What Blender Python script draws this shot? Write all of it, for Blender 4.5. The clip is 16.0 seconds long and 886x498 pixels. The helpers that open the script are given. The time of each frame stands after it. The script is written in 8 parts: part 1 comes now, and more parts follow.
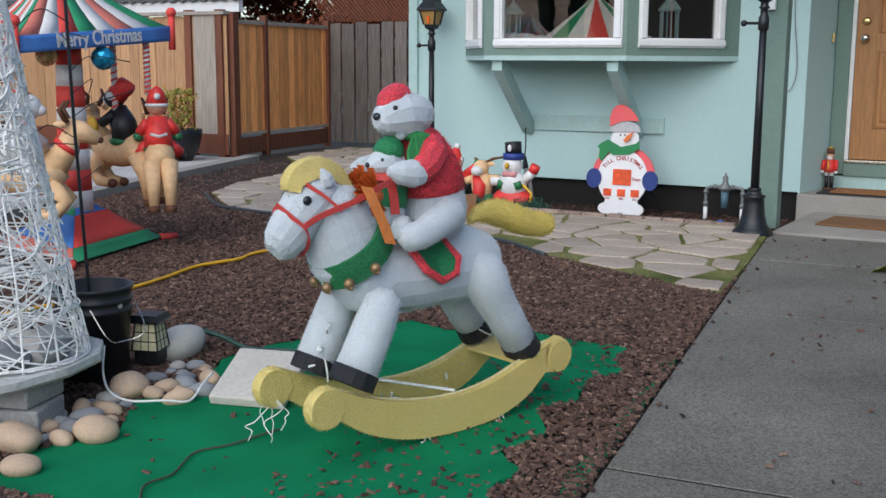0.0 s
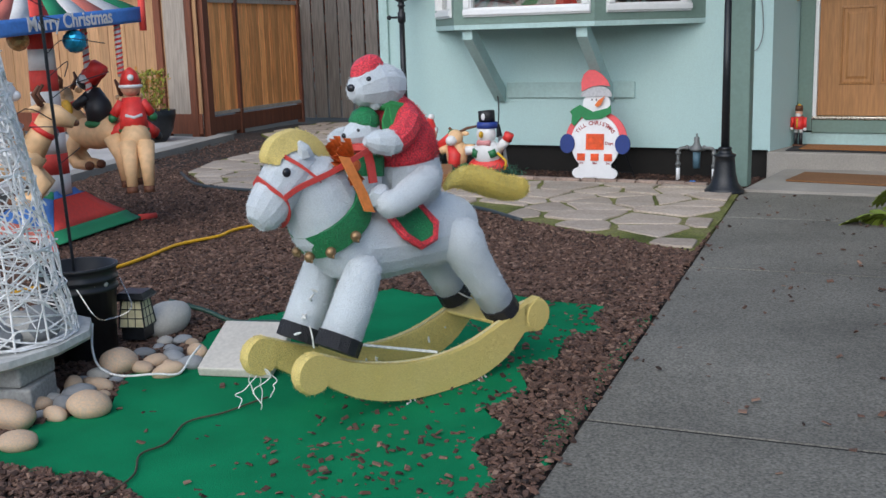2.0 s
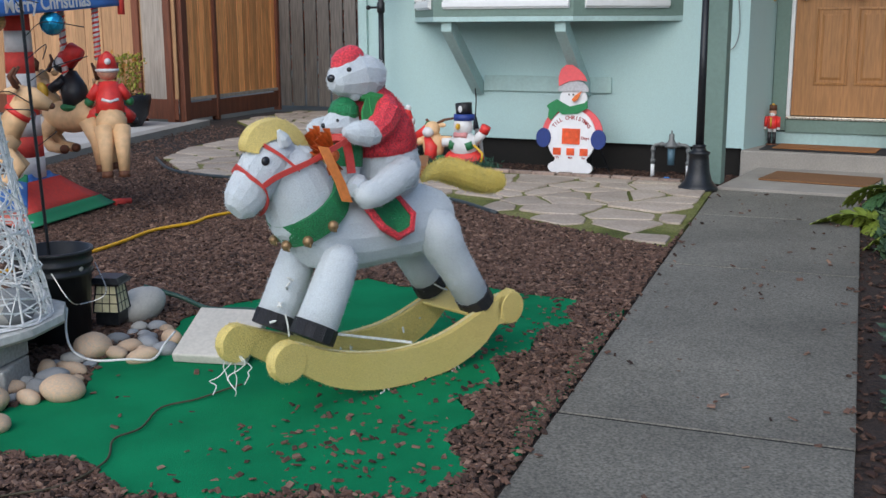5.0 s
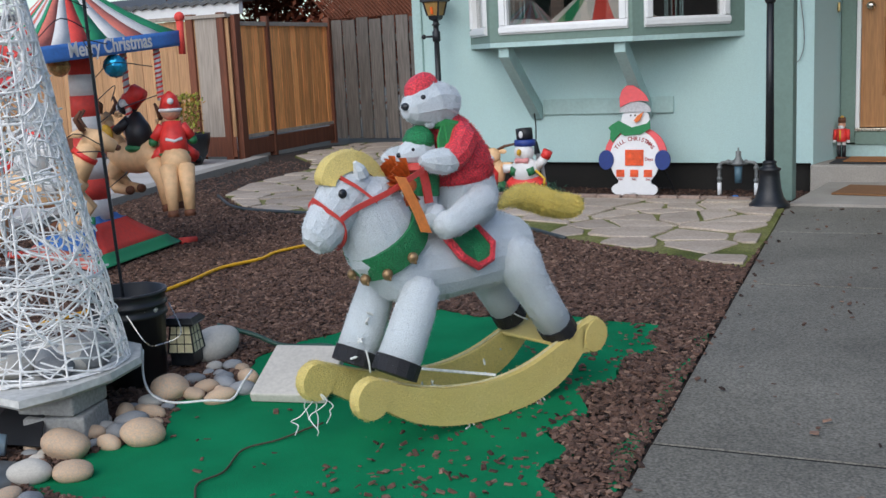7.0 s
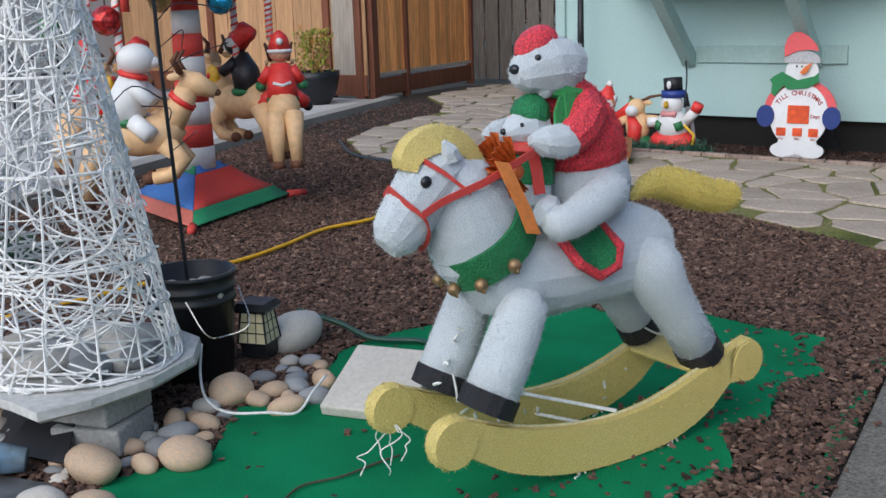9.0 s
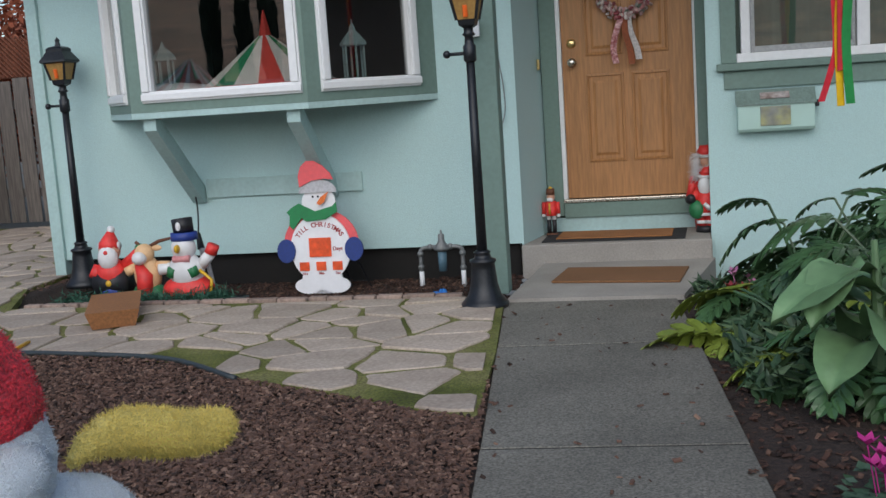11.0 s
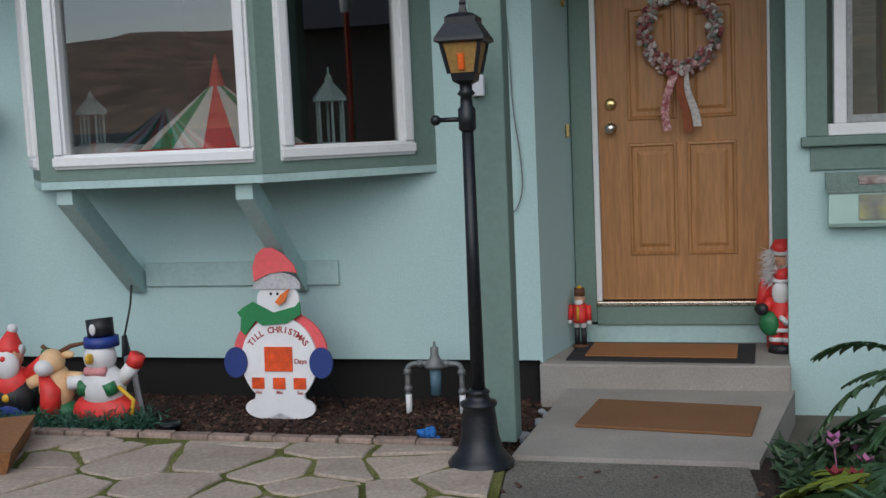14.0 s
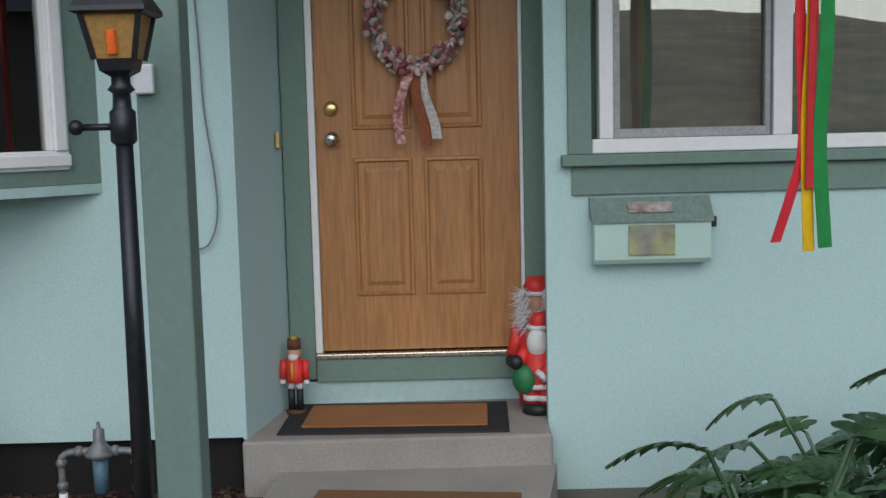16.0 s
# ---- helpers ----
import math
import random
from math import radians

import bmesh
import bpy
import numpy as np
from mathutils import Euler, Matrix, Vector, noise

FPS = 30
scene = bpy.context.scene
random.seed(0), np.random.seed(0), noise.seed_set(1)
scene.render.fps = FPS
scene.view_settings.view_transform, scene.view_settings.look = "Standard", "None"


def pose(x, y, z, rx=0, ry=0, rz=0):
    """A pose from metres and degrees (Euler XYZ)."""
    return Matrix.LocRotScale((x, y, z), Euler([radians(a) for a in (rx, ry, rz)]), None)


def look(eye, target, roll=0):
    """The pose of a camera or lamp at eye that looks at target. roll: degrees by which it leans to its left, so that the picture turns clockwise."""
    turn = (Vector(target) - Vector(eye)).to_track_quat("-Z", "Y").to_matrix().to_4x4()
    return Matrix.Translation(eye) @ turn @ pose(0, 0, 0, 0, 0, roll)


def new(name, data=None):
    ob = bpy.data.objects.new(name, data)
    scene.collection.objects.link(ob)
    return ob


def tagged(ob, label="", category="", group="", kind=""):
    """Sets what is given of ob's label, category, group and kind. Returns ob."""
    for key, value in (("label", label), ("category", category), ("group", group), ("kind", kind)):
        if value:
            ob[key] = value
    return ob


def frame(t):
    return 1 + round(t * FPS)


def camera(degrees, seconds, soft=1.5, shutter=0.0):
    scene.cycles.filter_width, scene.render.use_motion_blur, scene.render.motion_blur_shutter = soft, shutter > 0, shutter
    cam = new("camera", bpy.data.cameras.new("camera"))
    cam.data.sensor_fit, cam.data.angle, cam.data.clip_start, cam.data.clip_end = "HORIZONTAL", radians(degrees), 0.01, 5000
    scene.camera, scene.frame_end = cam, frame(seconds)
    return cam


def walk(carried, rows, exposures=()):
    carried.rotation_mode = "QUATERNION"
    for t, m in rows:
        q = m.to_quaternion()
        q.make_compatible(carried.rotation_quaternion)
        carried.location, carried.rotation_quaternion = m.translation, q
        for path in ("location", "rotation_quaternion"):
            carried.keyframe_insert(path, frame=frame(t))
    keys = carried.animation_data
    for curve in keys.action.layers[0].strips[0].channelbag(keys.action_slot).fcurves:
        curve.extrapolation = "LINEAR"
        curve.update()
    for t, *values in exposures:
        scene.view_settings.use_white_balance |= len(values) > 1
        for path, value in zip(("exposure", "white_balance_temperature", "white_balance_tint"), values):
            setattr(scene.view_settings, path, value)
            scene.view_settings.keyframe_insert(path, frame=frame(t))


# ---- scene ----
cam = camera(44.4, 16.0)
PATH = [
    (0, (1.424, 0.786, 1.161), (0.488, 2.521, 0.822), 0.3),
    (0.5, (1.459, 0.683, 1.171), (0.492, 2.403, 0.842), -0.0),
    (1, (1.466, 0.696, 1.166), (0.525, 2.426, 0.819), -1.1),
    (1.5, (1.455, 0.71, 1.162), (0.487, 2.424, 0.808), -1.3),
    (2, (1.468, 0.704, 1.155), (0.571, 2.449, 0.766), -1.7),
    (2.5, (1.465, 0.699, 1.158), (0.58, 2.455, 0.798), 0.1),
    (3, (1.466, 0.698, 1.158), (0.586, 2.45, 0.763), -0.9),
    (3.5, (1.47, 0.692, 1.158), (0.601, 2.45, 0.764), -0.5),
    (3.7, (1.473, 0.691, 1.16), (0.606, 2.447, 0.754), -0.9),
    (5.8, (1.468, 0.671, 1.164), (0.618, 2.438, 0.77), 0.3),
    (6, (1.459, 0.677, 1.167), (0.576, 2.435, 0.802), 0.3),
    (6.5, (1.415, 0.699, 1.16), (0.476, 2.429, 0.803), -0.4),
    (7, (1.355, 0.727, 1.15), (0.41, 2.455, 0.797), -2.8),
    (7.5, (1.318, 0.867, 1.113), (0.29, 2.523, 0.664), -1.4),
    (8, (1.308, 1.028, 1.165), (0.069, 2.522, 0.681), -2.1),
    (8.5, (1.15, 1.195, 1.16), (-0.116, 2.648, 0.625), -4.5),
    (9, (1.073, 1.393, 1.178), (-0.082, 2.961, 0.72), -1.9),
    (9.5, (1.05, 1.619, 1.202), (0.063, 3.294, 0.733), -3.1),
    (9.8, (0.931, 1.731, 1.158), (0.1, 3.503, 0.747), -4.3),
    (10, (0.884, 1.859, 1.197), (0.215, 3.694, 0.767), -2.8),
    (10.2, (0.869, 1.942, 1.188), (0.367, 3.831, 0.766), -2.4),
    (12.3, (0.829, 3.05, 1.342), (0.447, 5.008, 1.208), -3.9),
    (12.5, (0.808, 3.161, 1.322), (0.396, 5.105, 1.09), -2.7),
    (13, (0.684, 3.493, 1.335), (0.318, 5.444, 1.086), -2.4),
    (13.5, (0.779, 3.768, 1.377), (0.403, 5.715, 1.123), -2.2),
    (14, (0.745, 4.031, 1.36), (0.258, 5.96, 1.156), -2.5),
    (14.5, (0.69, 4.335, 1.339), (0.27, 6.283, 1.168), -2.8),
    (15, (0.747, 4.661, 1.399), (0.608, 6.635, 1.112), -2.4),
    (15.5, (0.647, 4.973, 1.415), (0.611, 6.947, 1.095), -1.1),
    (16, (0.634, 5.289, 1.401), (0.651, 7.277, 1.182), -1.4),
]
walk(cam, [(t, look(eye, target, roll)) for t, eye, target, roll in PATH],
     exposures=[(0, 0.37), (9.5, 0.33), (12.3, -0.14), (14.5, -0.12), (16, 0.0)])

# ---- world, sun, exposure ----
world = bpy.data.worlds.new("sky")
scene.world = world
world.use_nodes = True
wn = world.node_tree
sky = wn.nodes.new("ShaderNodeTexSky")
sky.sky_type, sky.sun_disc = "NISHITA", False
sky.sun_elevation, sky.sun_rotation = radians(37), radians(178)
sky.air_density, sky.dust_density, sky.ozone_density = 1.0, 1.2, 2.0
wn.links.new(sky.outputs[0], wn.nodes["Background"].inputs[0])
wn.nodes["Background"].inputs[1].default_value = 0.15
sun = new("sun", bpy.data.lights.new("sun", "SUN"))
sun.data.energy, sun.data.angle, sun.data.color = 1.5, radians(75), (0.98, 0.965, 0.90)
sun.matrix_world = look((0.6, -14, 10.55), (0, 0, 0))
scene.view_settings.exposure = 0.0


# ---- materials ----
def mat(name, col, rough=0.6, metal=0.0, grain=60.0, var=0.18, stain=2.5, svar=0.12, bump=0.25, depth=0.003, rnd=0.0, stretch=(1, 1, 1), tint=None, sheen=0.0):
    """A surface: base colour varied by grain and stains, with fine relief."""
    m = bpy.data.materials.new(name)
    m.use_nodes = True
    nt = m.node_tree
    N, K = nt.nodes, nt.links.new
    bs = N["Principled BSDF"]
    bs.inputs["Roughness"].default_value, bs.inputs["Metallic"].default_value = rough, metal
    if sheen:
        bs.inputs["Sheen Weight"].default_value = sheen
    tc, mp = N.new("ShaderNodeTexCoord"), N.new("ShaderNodeMapping")
    mp.inputs["Scale"].default_value = stretch
    K(tc.outputs["Object"], mp.inputs[0])
    a, b = N.new("ShaderNodeTexNoise"), N.new("ShaderNodeTexNoise")
    a.inputs["Scale"].default_value, a.inputs["Detail"].default_value = grain, 6
    b.inputs["Scale"].default_value, b.inputs["Detail"].default_value = stain, 4
    K(mp.outputs[0], a.inputs[0]), K(mp.outputs[0], b.inputs[0])
    def ramp(src, lo, hi):
        r = N.new("ShaderNodeMapRange")
        r.inputs[1].default_value, r.inputs[2].default_value = 0.3, 0.7
        r.inputs[3].default_value, r.inputs[4].default_value = lo, hi
        K(src, r.inputs[0])
        return r.outputs[0]
    v = N.new("ShaderNodeMath")
    v.operation = "MULTIPLY"
    K(ramp(a.outputs[0], 1 - var, 1 + var), v.inputs[0]), K(ramp(b.outputs[0], 1 - svar, 1 + svar), v.inputs[1])
    out = v.outputs[0]
    if rnd:
        oi, w = N.new("ShaderNodeObjectInfo"), N.new("ShaderNodeMath")
        w.operation = "MULTIPLY"
        q = N.new("ShaderNodeMapRange")
        q.inputs[3].default_value, q.inputs[4].default_value = 1 - rnd, 1 + rnd
        K(oi.outputs["Random"], q.inputs[0]), K(out, w.inputs[0]), K(q.outputs[0], w.inputs[1])
        out = w.outputs[0]
    mix = N.new("ShaderNodeMix")
    mix.data_type = "RGBA"
    mix.inputs[6].default_value = (*col, 1)
    mix.inputs[7].default_value = (*(tint or [c * 0.75 for c in col]), 1)
    K(ramp(b.outputs[0], 0.0, 0.8 if tint else 0.25), mix.inputs[0])
    mul = N.new("ShaderNodeVectorMath")
    mul.operation = "SCALE"
    K(mix.outputs[2], mul.inputs[0]), K(out, mul.inputs["Scale"])
    K(mul.outputs[0], bs.inputs["Base Color"])
    K(ramp(a.outputs[0], rough * 0.9, min(1.0, rough * 1.1)), bs.inputs["Roughness"])
    if bump:
        bp = N.new("ShaderNodeBump")
        bp.inputs["Strength"].default_value, bp.inputs["Distance"].default_value = bump, depth
        K(a.outputs[0], bp.inputs["Height"])
        K(bp.outputs[0], bs.inputs["Normal"])
    return m


def island_mat(name, cols, rough=0.9, bump=0.3):
    """For heaps of small pieces: each piece takes its own shade."""
    m = bpy.data.materials.new(name)
    m.use_nodes = True
    N, K = m.node_tree.nodes, m.node_tree.links.new
    bs = N["Principled BSDF"]
    bs.inputs["Roughness"].default_value = rough
    g, r = N.new("ShaderNodeNewGeometry"), N.new("ShaderNodeValToRGB")
    while len(r.color_ramp.elements) < len(cols):
        r.color_ramp.elements.new(0.5)
    for i, (e, c) in enumerate(zip(r.color_ramp.elements, cols)):
        e.position, e.color = i / (len(cols) - 1), (*c, 1)
    K(g.outputs["Random Per Island"], r.inputs[0])
    n = N.new("ShaderNodeTexNoise")
    n.inputs["Scale"].default_value = 90
    mu = N.new("ShaderNodeVectorMath")
    mu.operation = "SCALE"
    mr = N.new("ShaderNodeMapRange")
    mr.inputs[3].default_value, mr.inputs[4].default_value = 0.6, 1.4
    K(n.outputs[0], mr.inputs[0]), K(r.outputs[0], mu.inputs[0]), K(mr.outputs[0], mu.inputs["Scale"])
    K(mu.outputs[0], bs.inputs["Base Color"])
    bp = N.new("ShaderNodeBump")
    bp.inputs["Strength"].default_value, bp.inputs["Distance"].default_value = bump, 0.003
    K(n.outputs[0], bp.inputs["Height"]), K(bp.outputs[0], bs.inputs["Normal"])
    return m


def glass_mat(name, col=(1, 1, 1), rough=0.0, ior=1.5):
    m = bpy.data.materials.new(name)
    m.use_nodes = True
    bs = m.node_tree.nodes["Principled BSDF"]
    bs.inputs["Base Color"].default_value = (*col, 1)
    bs.inputs["Roughness"].default_value, bs.inputs["IOR"].default_value = rough, ior
    bs.inputs["Transmission Weight"].default_value = 1.0
    return m


def glow_mat(name, col, strength):
    m = mat(name, col, 0.4, bump=0)
    bs = m.node_tree.nodes["Principled BSDF"]
    bs.inputs["Emission Color"].default_value = (*col, 1)
    bs.inputs["Emission Strength"].default_value = strength
    return m


MINT = mat("mint_stucco", (0.48, 0.665, 0.655), 0.9, grain=140, var=0.06, stain=1.2, svar=0.05, bump=0.5, depth=0.006)
SAGE = mat("sage_trim", (0.17, 0.255, 0.22), 0.7, grain=40, var=0.08, stain=1.5, svar=0.08, bump=0.15)
MINTWOOD = mat("mint_board", (0.42, 0.585, 0.57), 0.75, grain=40, var=0.06, bump=0.12)
WHITE = mat("white_vinyl", (0.80, 0.81, 0.82), 0.4, grain=30, var=0.03, svar=0.04, bump=0.05)
DARKVOID = mat("near_black", (0.012, 0.011, 0.010), 1.0, grain=30, var=0.3)
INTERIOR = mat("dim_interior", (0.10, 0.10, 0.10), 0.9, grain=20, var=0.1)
CURTAIN = mat("sage_curtain", (0.20, 0.26, 0.23), 0.9, grain=30, var=0.1)
CONCRETE = mat("path_concrete", (0.160, 0.150, 0.126), 0.9, grain=120, var=0.55, stain=1.3, svar=0.30, bump=1.0, depth=0.003, rnd=0.05)
STEPCON = mat("step_concrete", (0.33, 0.305, 0.275), 0.85, grain=90, var=0.12, stain=3, svar=0.15, bump=0.3)
PATIO = mat("patio_concrete", (0.50, 0.48, 0.46), 0.9, grain=60, var=0.15, stain=1.5, svar=0.2, bump=0.3)
GROUND = mat("mulch_soil", (0.035, 0.022, 0.017), 0.95, grain=45, var=0.5, stain=2, svar=0.25, bump=1.0, depth=0.02)
CHIPS = island_mat("bark_chips", [(0.026, 0.015, 0.011), (0.088, 0.048, 0.034), (0.138, 0.074, 0.052), (0.098, 0.055, 0.041), (0.26, 0.160, 0.115)])
# Darker version of the bark chips, for the wall bed and the border.
DARK_CHIPS = island_mat("dark_bark_chips", [(0.014, 0.007, 0.005), (0.038, 0.017, 0.012), (0.062, 0.028, 0.019), (0.032, 0.016, 0.011), (0.15, 0.082, 0.055)])
FAR = mat("dry_ground", (0.12, 0.11, 0.09), 0.95, grain=3, var=0.2, stain=0.2, svar=0.2)
ASPHALT = mat("asphalt", (0.06, 0.06, 0.06), 0.95, grain=120, var=0.3, bump=0.5)
CARPET = mat("green_carpet", (0.004, 0.200, 0.080), 0.95, grain=260, var=0.25, stain=3.5, svar=0.22, bump=0.6, depth=0.004)
CARPET.node_tree.nodes["Principled BSDF"].inputs["Specular IOR Level"].default_value = 0.1
FLAG = mat("flagstone", (0.43, 0.345, 0.275), 0.9, grain=55, var=0.20, stain=3.5, svar=0.20, bump=0.5, depth=0.006, rnd=0.16, tint=(0.36, 0.30, 0.25))
MOSS = mat("moss", (0.17, 0.20, 0.025), 1.0, grain=70, var=0.5, stain=3.0, svar=0.6, bump=1.0, depth=0.015, tint=(0.13, 0.10, 0.06))
REDWOOD = mat("redwood_stain", (0.17, 0.055, 0.028), 0.75, grain=8, var=0.25, stain=2, svar=0.2, stretch=(8, 8, 0.6), rnd=0.12)
CEDAR = mat("orange_cedar", (0.95, 0.43, 0.15), 0.75, grain=7, var=0.30, stain=2.0, svar=0.25, stretch=(9, 9, 0.6), rnd=0.30, tint=(0.60, 0.22, 0.07))
PALEWOOD = mat("pale_board", (0.52, 0.30, 0.15), 0.8, grain=7, var=0.22, stain=2.0, svar=0.15, stretch=(9, 9, 0.6), rnd=0.15, tint=(0.38, 0.205, 0.11))
GREYWOOD = mat("weathered_board", (0.175, 0.155, 0.14), 0.9, grain=7, var=0.35, stain=2.0, svar=0.25, stretch=(9, 9, 0.6), rnd=0.2, tint=(0.07, 0.06, 0.055))
LATHGREY = mat("grey_post", (0.36, 0.31, 0.265), 0.85, grain=7, var=0.2, stretch=(9, 9, 0.6), rnd=0.08)
OAK = mat("oak_door", (0.40, 0.188, 0.068), 0.5, grain=9, var=0.2, stain=1.2, svar=0.08, stretch=(9, 9, 0.7), bump=0.12)
BRASS = mat("brass", (0.75, 0.55, 0.25), 0.3, 1.0, bump=0.03)
NICKEL = mat("nickel", (0.65, 0.62, 0.55), 0.28, 1.0, bump=0.03)
BLACKIRON = mat("black_iron", (0.018, 0.020, 0.024), 0.38, 0.3, grain=60, var=0.3, bump=0.1)
AMBER = glow_mat("amber_pane", (0.34, 0.20, 0.06), 0.015)
# Grey tint put in to dim what stands behind the panes.
GLASS = glass_mat("window_glass", (0.55, 0.57, 0.57), ior=2.1)
TINSEL_W = mat("white_tinsel", (0.645, 0.71, 0.755), 0.55, grain=330, var=0.16, stain=5, svar=0.05, bump=0.9, depth=0.006, sheen=0.5)
TINSEL_G = mat("gold_tinsel", (0.86, 0.68, 0.22), 0.5, grain=330, var=0.22, stain=6, svar=0.12, bump=0.9, depth=0.006, tint=(0.66, 0.53, 0.20))
TINSEL_Y = mat("yellow_tail_tinsel", (0.97, 0.76, 0.20), 0.5, grain=280, var=0.25, stain=8, svar=0.15, bump=1.0, depth=0.008)
TINSEL_R = mat("red_tinsel", (0.76, 0.050, 0.070), 0.4, grain=190, var=0.6, stain=8, svar=0.2, bump=1.0, depth=0.007)
TINSEL_GR = mat("green_tinsel", (0.012, 0.22, 0.075), 0.45, grain=230, var=0.5, stain=8, svar=0.2, bump=1.0, depth=0.007)
TINSEL_B = mat("black_tinsel", (0.012, 0.012, 0.017), 0.5, grain=250, var=0.6, bump=1.0, depth=0.006)
RIB_RED = mat("red_ribbon", (0.62, 0.065, 0.055), 0.55, grain=120, var=0.12, bump=0.2)
RIB_OR = mat("orange_ribbon", (0.78, 0.24, 0.055), 0.6, grain=60, var=0.12, bump=0.2)
RUST = mat("rust_bow", (0.50, 0.10, 0.02), 0.45, grain=70, var=0.3, bump=0.3)
BELL = mat("old_bell_metal", (0.33, 0.21, 0.11), 0.45, 0.6, grain=50, var=0.3)
EYE = mat("bead", (0.02, 0.022, 0.028), 0.25, bump=0)
WIRE = mat("white_wire", (0.75, 0.76, 0.74), 0.5, bump=0)


# ---- mesh helpers ----
def part(name, bm, material, parent=None, label="", smooth=False):
    """Link a bmesh as one mesh object under a thing or part."""
    me = bpy.data.meshes.new(name)
    bmesh.ops.recalc_face_normals(bm, faces=bm.faces)
    bm.to_mesh(me)
    bm.free()
    me.materials.append(material)
    if smooth:
        me.polygons.foreach_set("use_smooth", [True] * len(me.polygons))
    ob = new(name, me)
    if parent:
        ob.parent = parent
    if label:
        ob["label"] = label
    return ob


def thing(name, label, category, m=None, group="", kind=""):
    ob = new(name)
    ob.empty_display_size = 0.1
    if m:
        ob.matrix_basis = m
    return tagged(ob, label, category, group, kind)


def box(bm, c, s, bev=0.0, m=None):
    """A box with centre c and sides s, its edges rounded by bev."""
    r = bmesh.ops.create_cube(bm, size=1.0)
    vs = r["verts"]
    bmesh.ops.scale(bm, vec=s, verts=vs)
    if bev:
        es = list({e for v in vs for e in v.link_edges})
        q = bmesh.ops.bevel(bm, geom=es, offset=bev, segments=2, affect="EDGES", profile=0.5)
        vs = list({v for f in q["faces"] for v in f.verts} | {v for v in vs if v.is_valid})
    bmesh.ops.transform(bm, matrix=Matrix.Translation(c) @ (m or Matrix()), verts=vs)
    return vs


def span(bm, a, b, bev=0.0):
    box(bm, [(p + q) / 2 for p, q in zip(a, b)], [abs(q - p) for p, q in zip(a, b)], bev)


def loft(bm, rings, closed=True, cap=True):
    vs = [[bm.verts.new(p) for p in r] for r in rings]
    n = len(rings[0])
    for a, b in zip(vs, vs[1:]):
        for i in range(n if closed else n - 1):
            j = (i + 1) % n
            bm.faces.new((a[i], a[j], b[j], b[i]))
    if cap and closed:
        bm.faces.new(vs[0]), bm.faces.new(vs[-1])
    return vs


def tube(bm, pts, r, seg=8):
    """A round tube along points; r is one radius or one for each point."""
    pts = [Vector(p) for p in pts]
    rs = r if isinstance(r, (list, tuple)) else [r] * len(pts)
    up = Vector((0.31, 0.17, 0.93))
    rings, x = [], None
    for i, p in enumerate(pts):
        d = (pts[min(i + 1, len(pts) - 1)] - pts[max(i - 1, 0)]).normalized()
        if x is not None:
            x = x - d * x.dot(d)
        if x is None or x.length < 0.05:
            x = d.cross(up if abs(d.dot(up)) < 0.97 else Vector((1, 0, 0)))
        x.normalize()
        y = d.cross(x)
        rings.append([p + (x * math.cos(a) + y * math.sin(a)) * rs[i] for a in (k * math.tau / seg for k in range(seg))])
    loft(bm, rings)


def curve_pts(pts, n=8):
    """Points along a smooth curve through pts."""
    P = [Vector(p) for p in pts]
    P = [P[0] * 2 - P[1]] + P + [P[-1] * 2 - P[-2]]
    out = []
    for i in range(1, len(P) - 2):
        for k in range(n):
            t = k / n
            a, b, c, d = P[i - 1:i + 3]
            out.append(0.5 * (2 * b + (c - a) * t + (2 * a - 5 * b + 4 * c - d) * t * t + (3 * b - a - 3 * c + d) * t ** 3))
    return out + [P[-2]]


def ball(bm, c, r, m=None, u=18, v=12):
    """An ellipsoid; r is one radius or three."""
    rr = (r, r, r) if isinstance(r, (int, float)) else r
    q = bmesh.ops.create_uvsphere(bm, u_segments=u, v_segments=v, radius=1.0)
    bmesh.ops.transform(bm, matrix=Matrix.Translation(c) @ (m or Matrix()) @ Matrix.Diagonal((*rr, 1)), verts=q["verts"])


def lathe(bm, prof, seg=20, c=(0, 0, 0), m=None):
    rings = [[(c[0] + max(r, 1e-4) * math.cos(k * math.tau / seg), c[1] + max(r, 1e-4) * math.sin(k * math.tau / seg), c[2] + z) for k in range(seg)] for r, z in prof]
    if m:
        rings = [[m @ Vector(p) for p in r] for r in rings]
    loft(bm, rings)


def prism(bm, outline, lo, hi, m=None):
    """A flat outline in x, y raised from lo to hi."""
    rings = [[Vector((x, y, z)) for x, y in outline] for z in (lo, hi)]
    if m:
        rings = [[m @ p for p in r] for r in rings]
    loft(bm, rings)


def strip(bm, pts, width, side, thick=0.003):
    """A flat ribbon along points, its width along the direction side."""
    s = Vector(side).normalized() * width / 2
    rings = []
    P = [Vector(p) for p in pts]
    for i, p in enumerate(P):
        d = (P[min(i + 1, len(P) - 1)] - P[max(i - 1, 0)]).normalized()
        n = d.cross(s).normalized() * thick / 2
        rings.append([p - s - n, p + s - n, p + s + n, p - s + n])
    loft(bm, rings)


def inside(p, poly):
    x, y = p
    c = False
    for (x1, y1), (x2, y2) in zip(poly, poly[1:] + poly[:1]):
        if (y1 > y) != (y2 > y) and x < (x2 - x1) * (y - y1) / (y2 - y1) + x1:
            c = not c
    return c


def structure(name, bm, material, label, category, smooth=False):
    return tagged(part(name, bm, material, smooth=smooth), label, category, kind="structure")


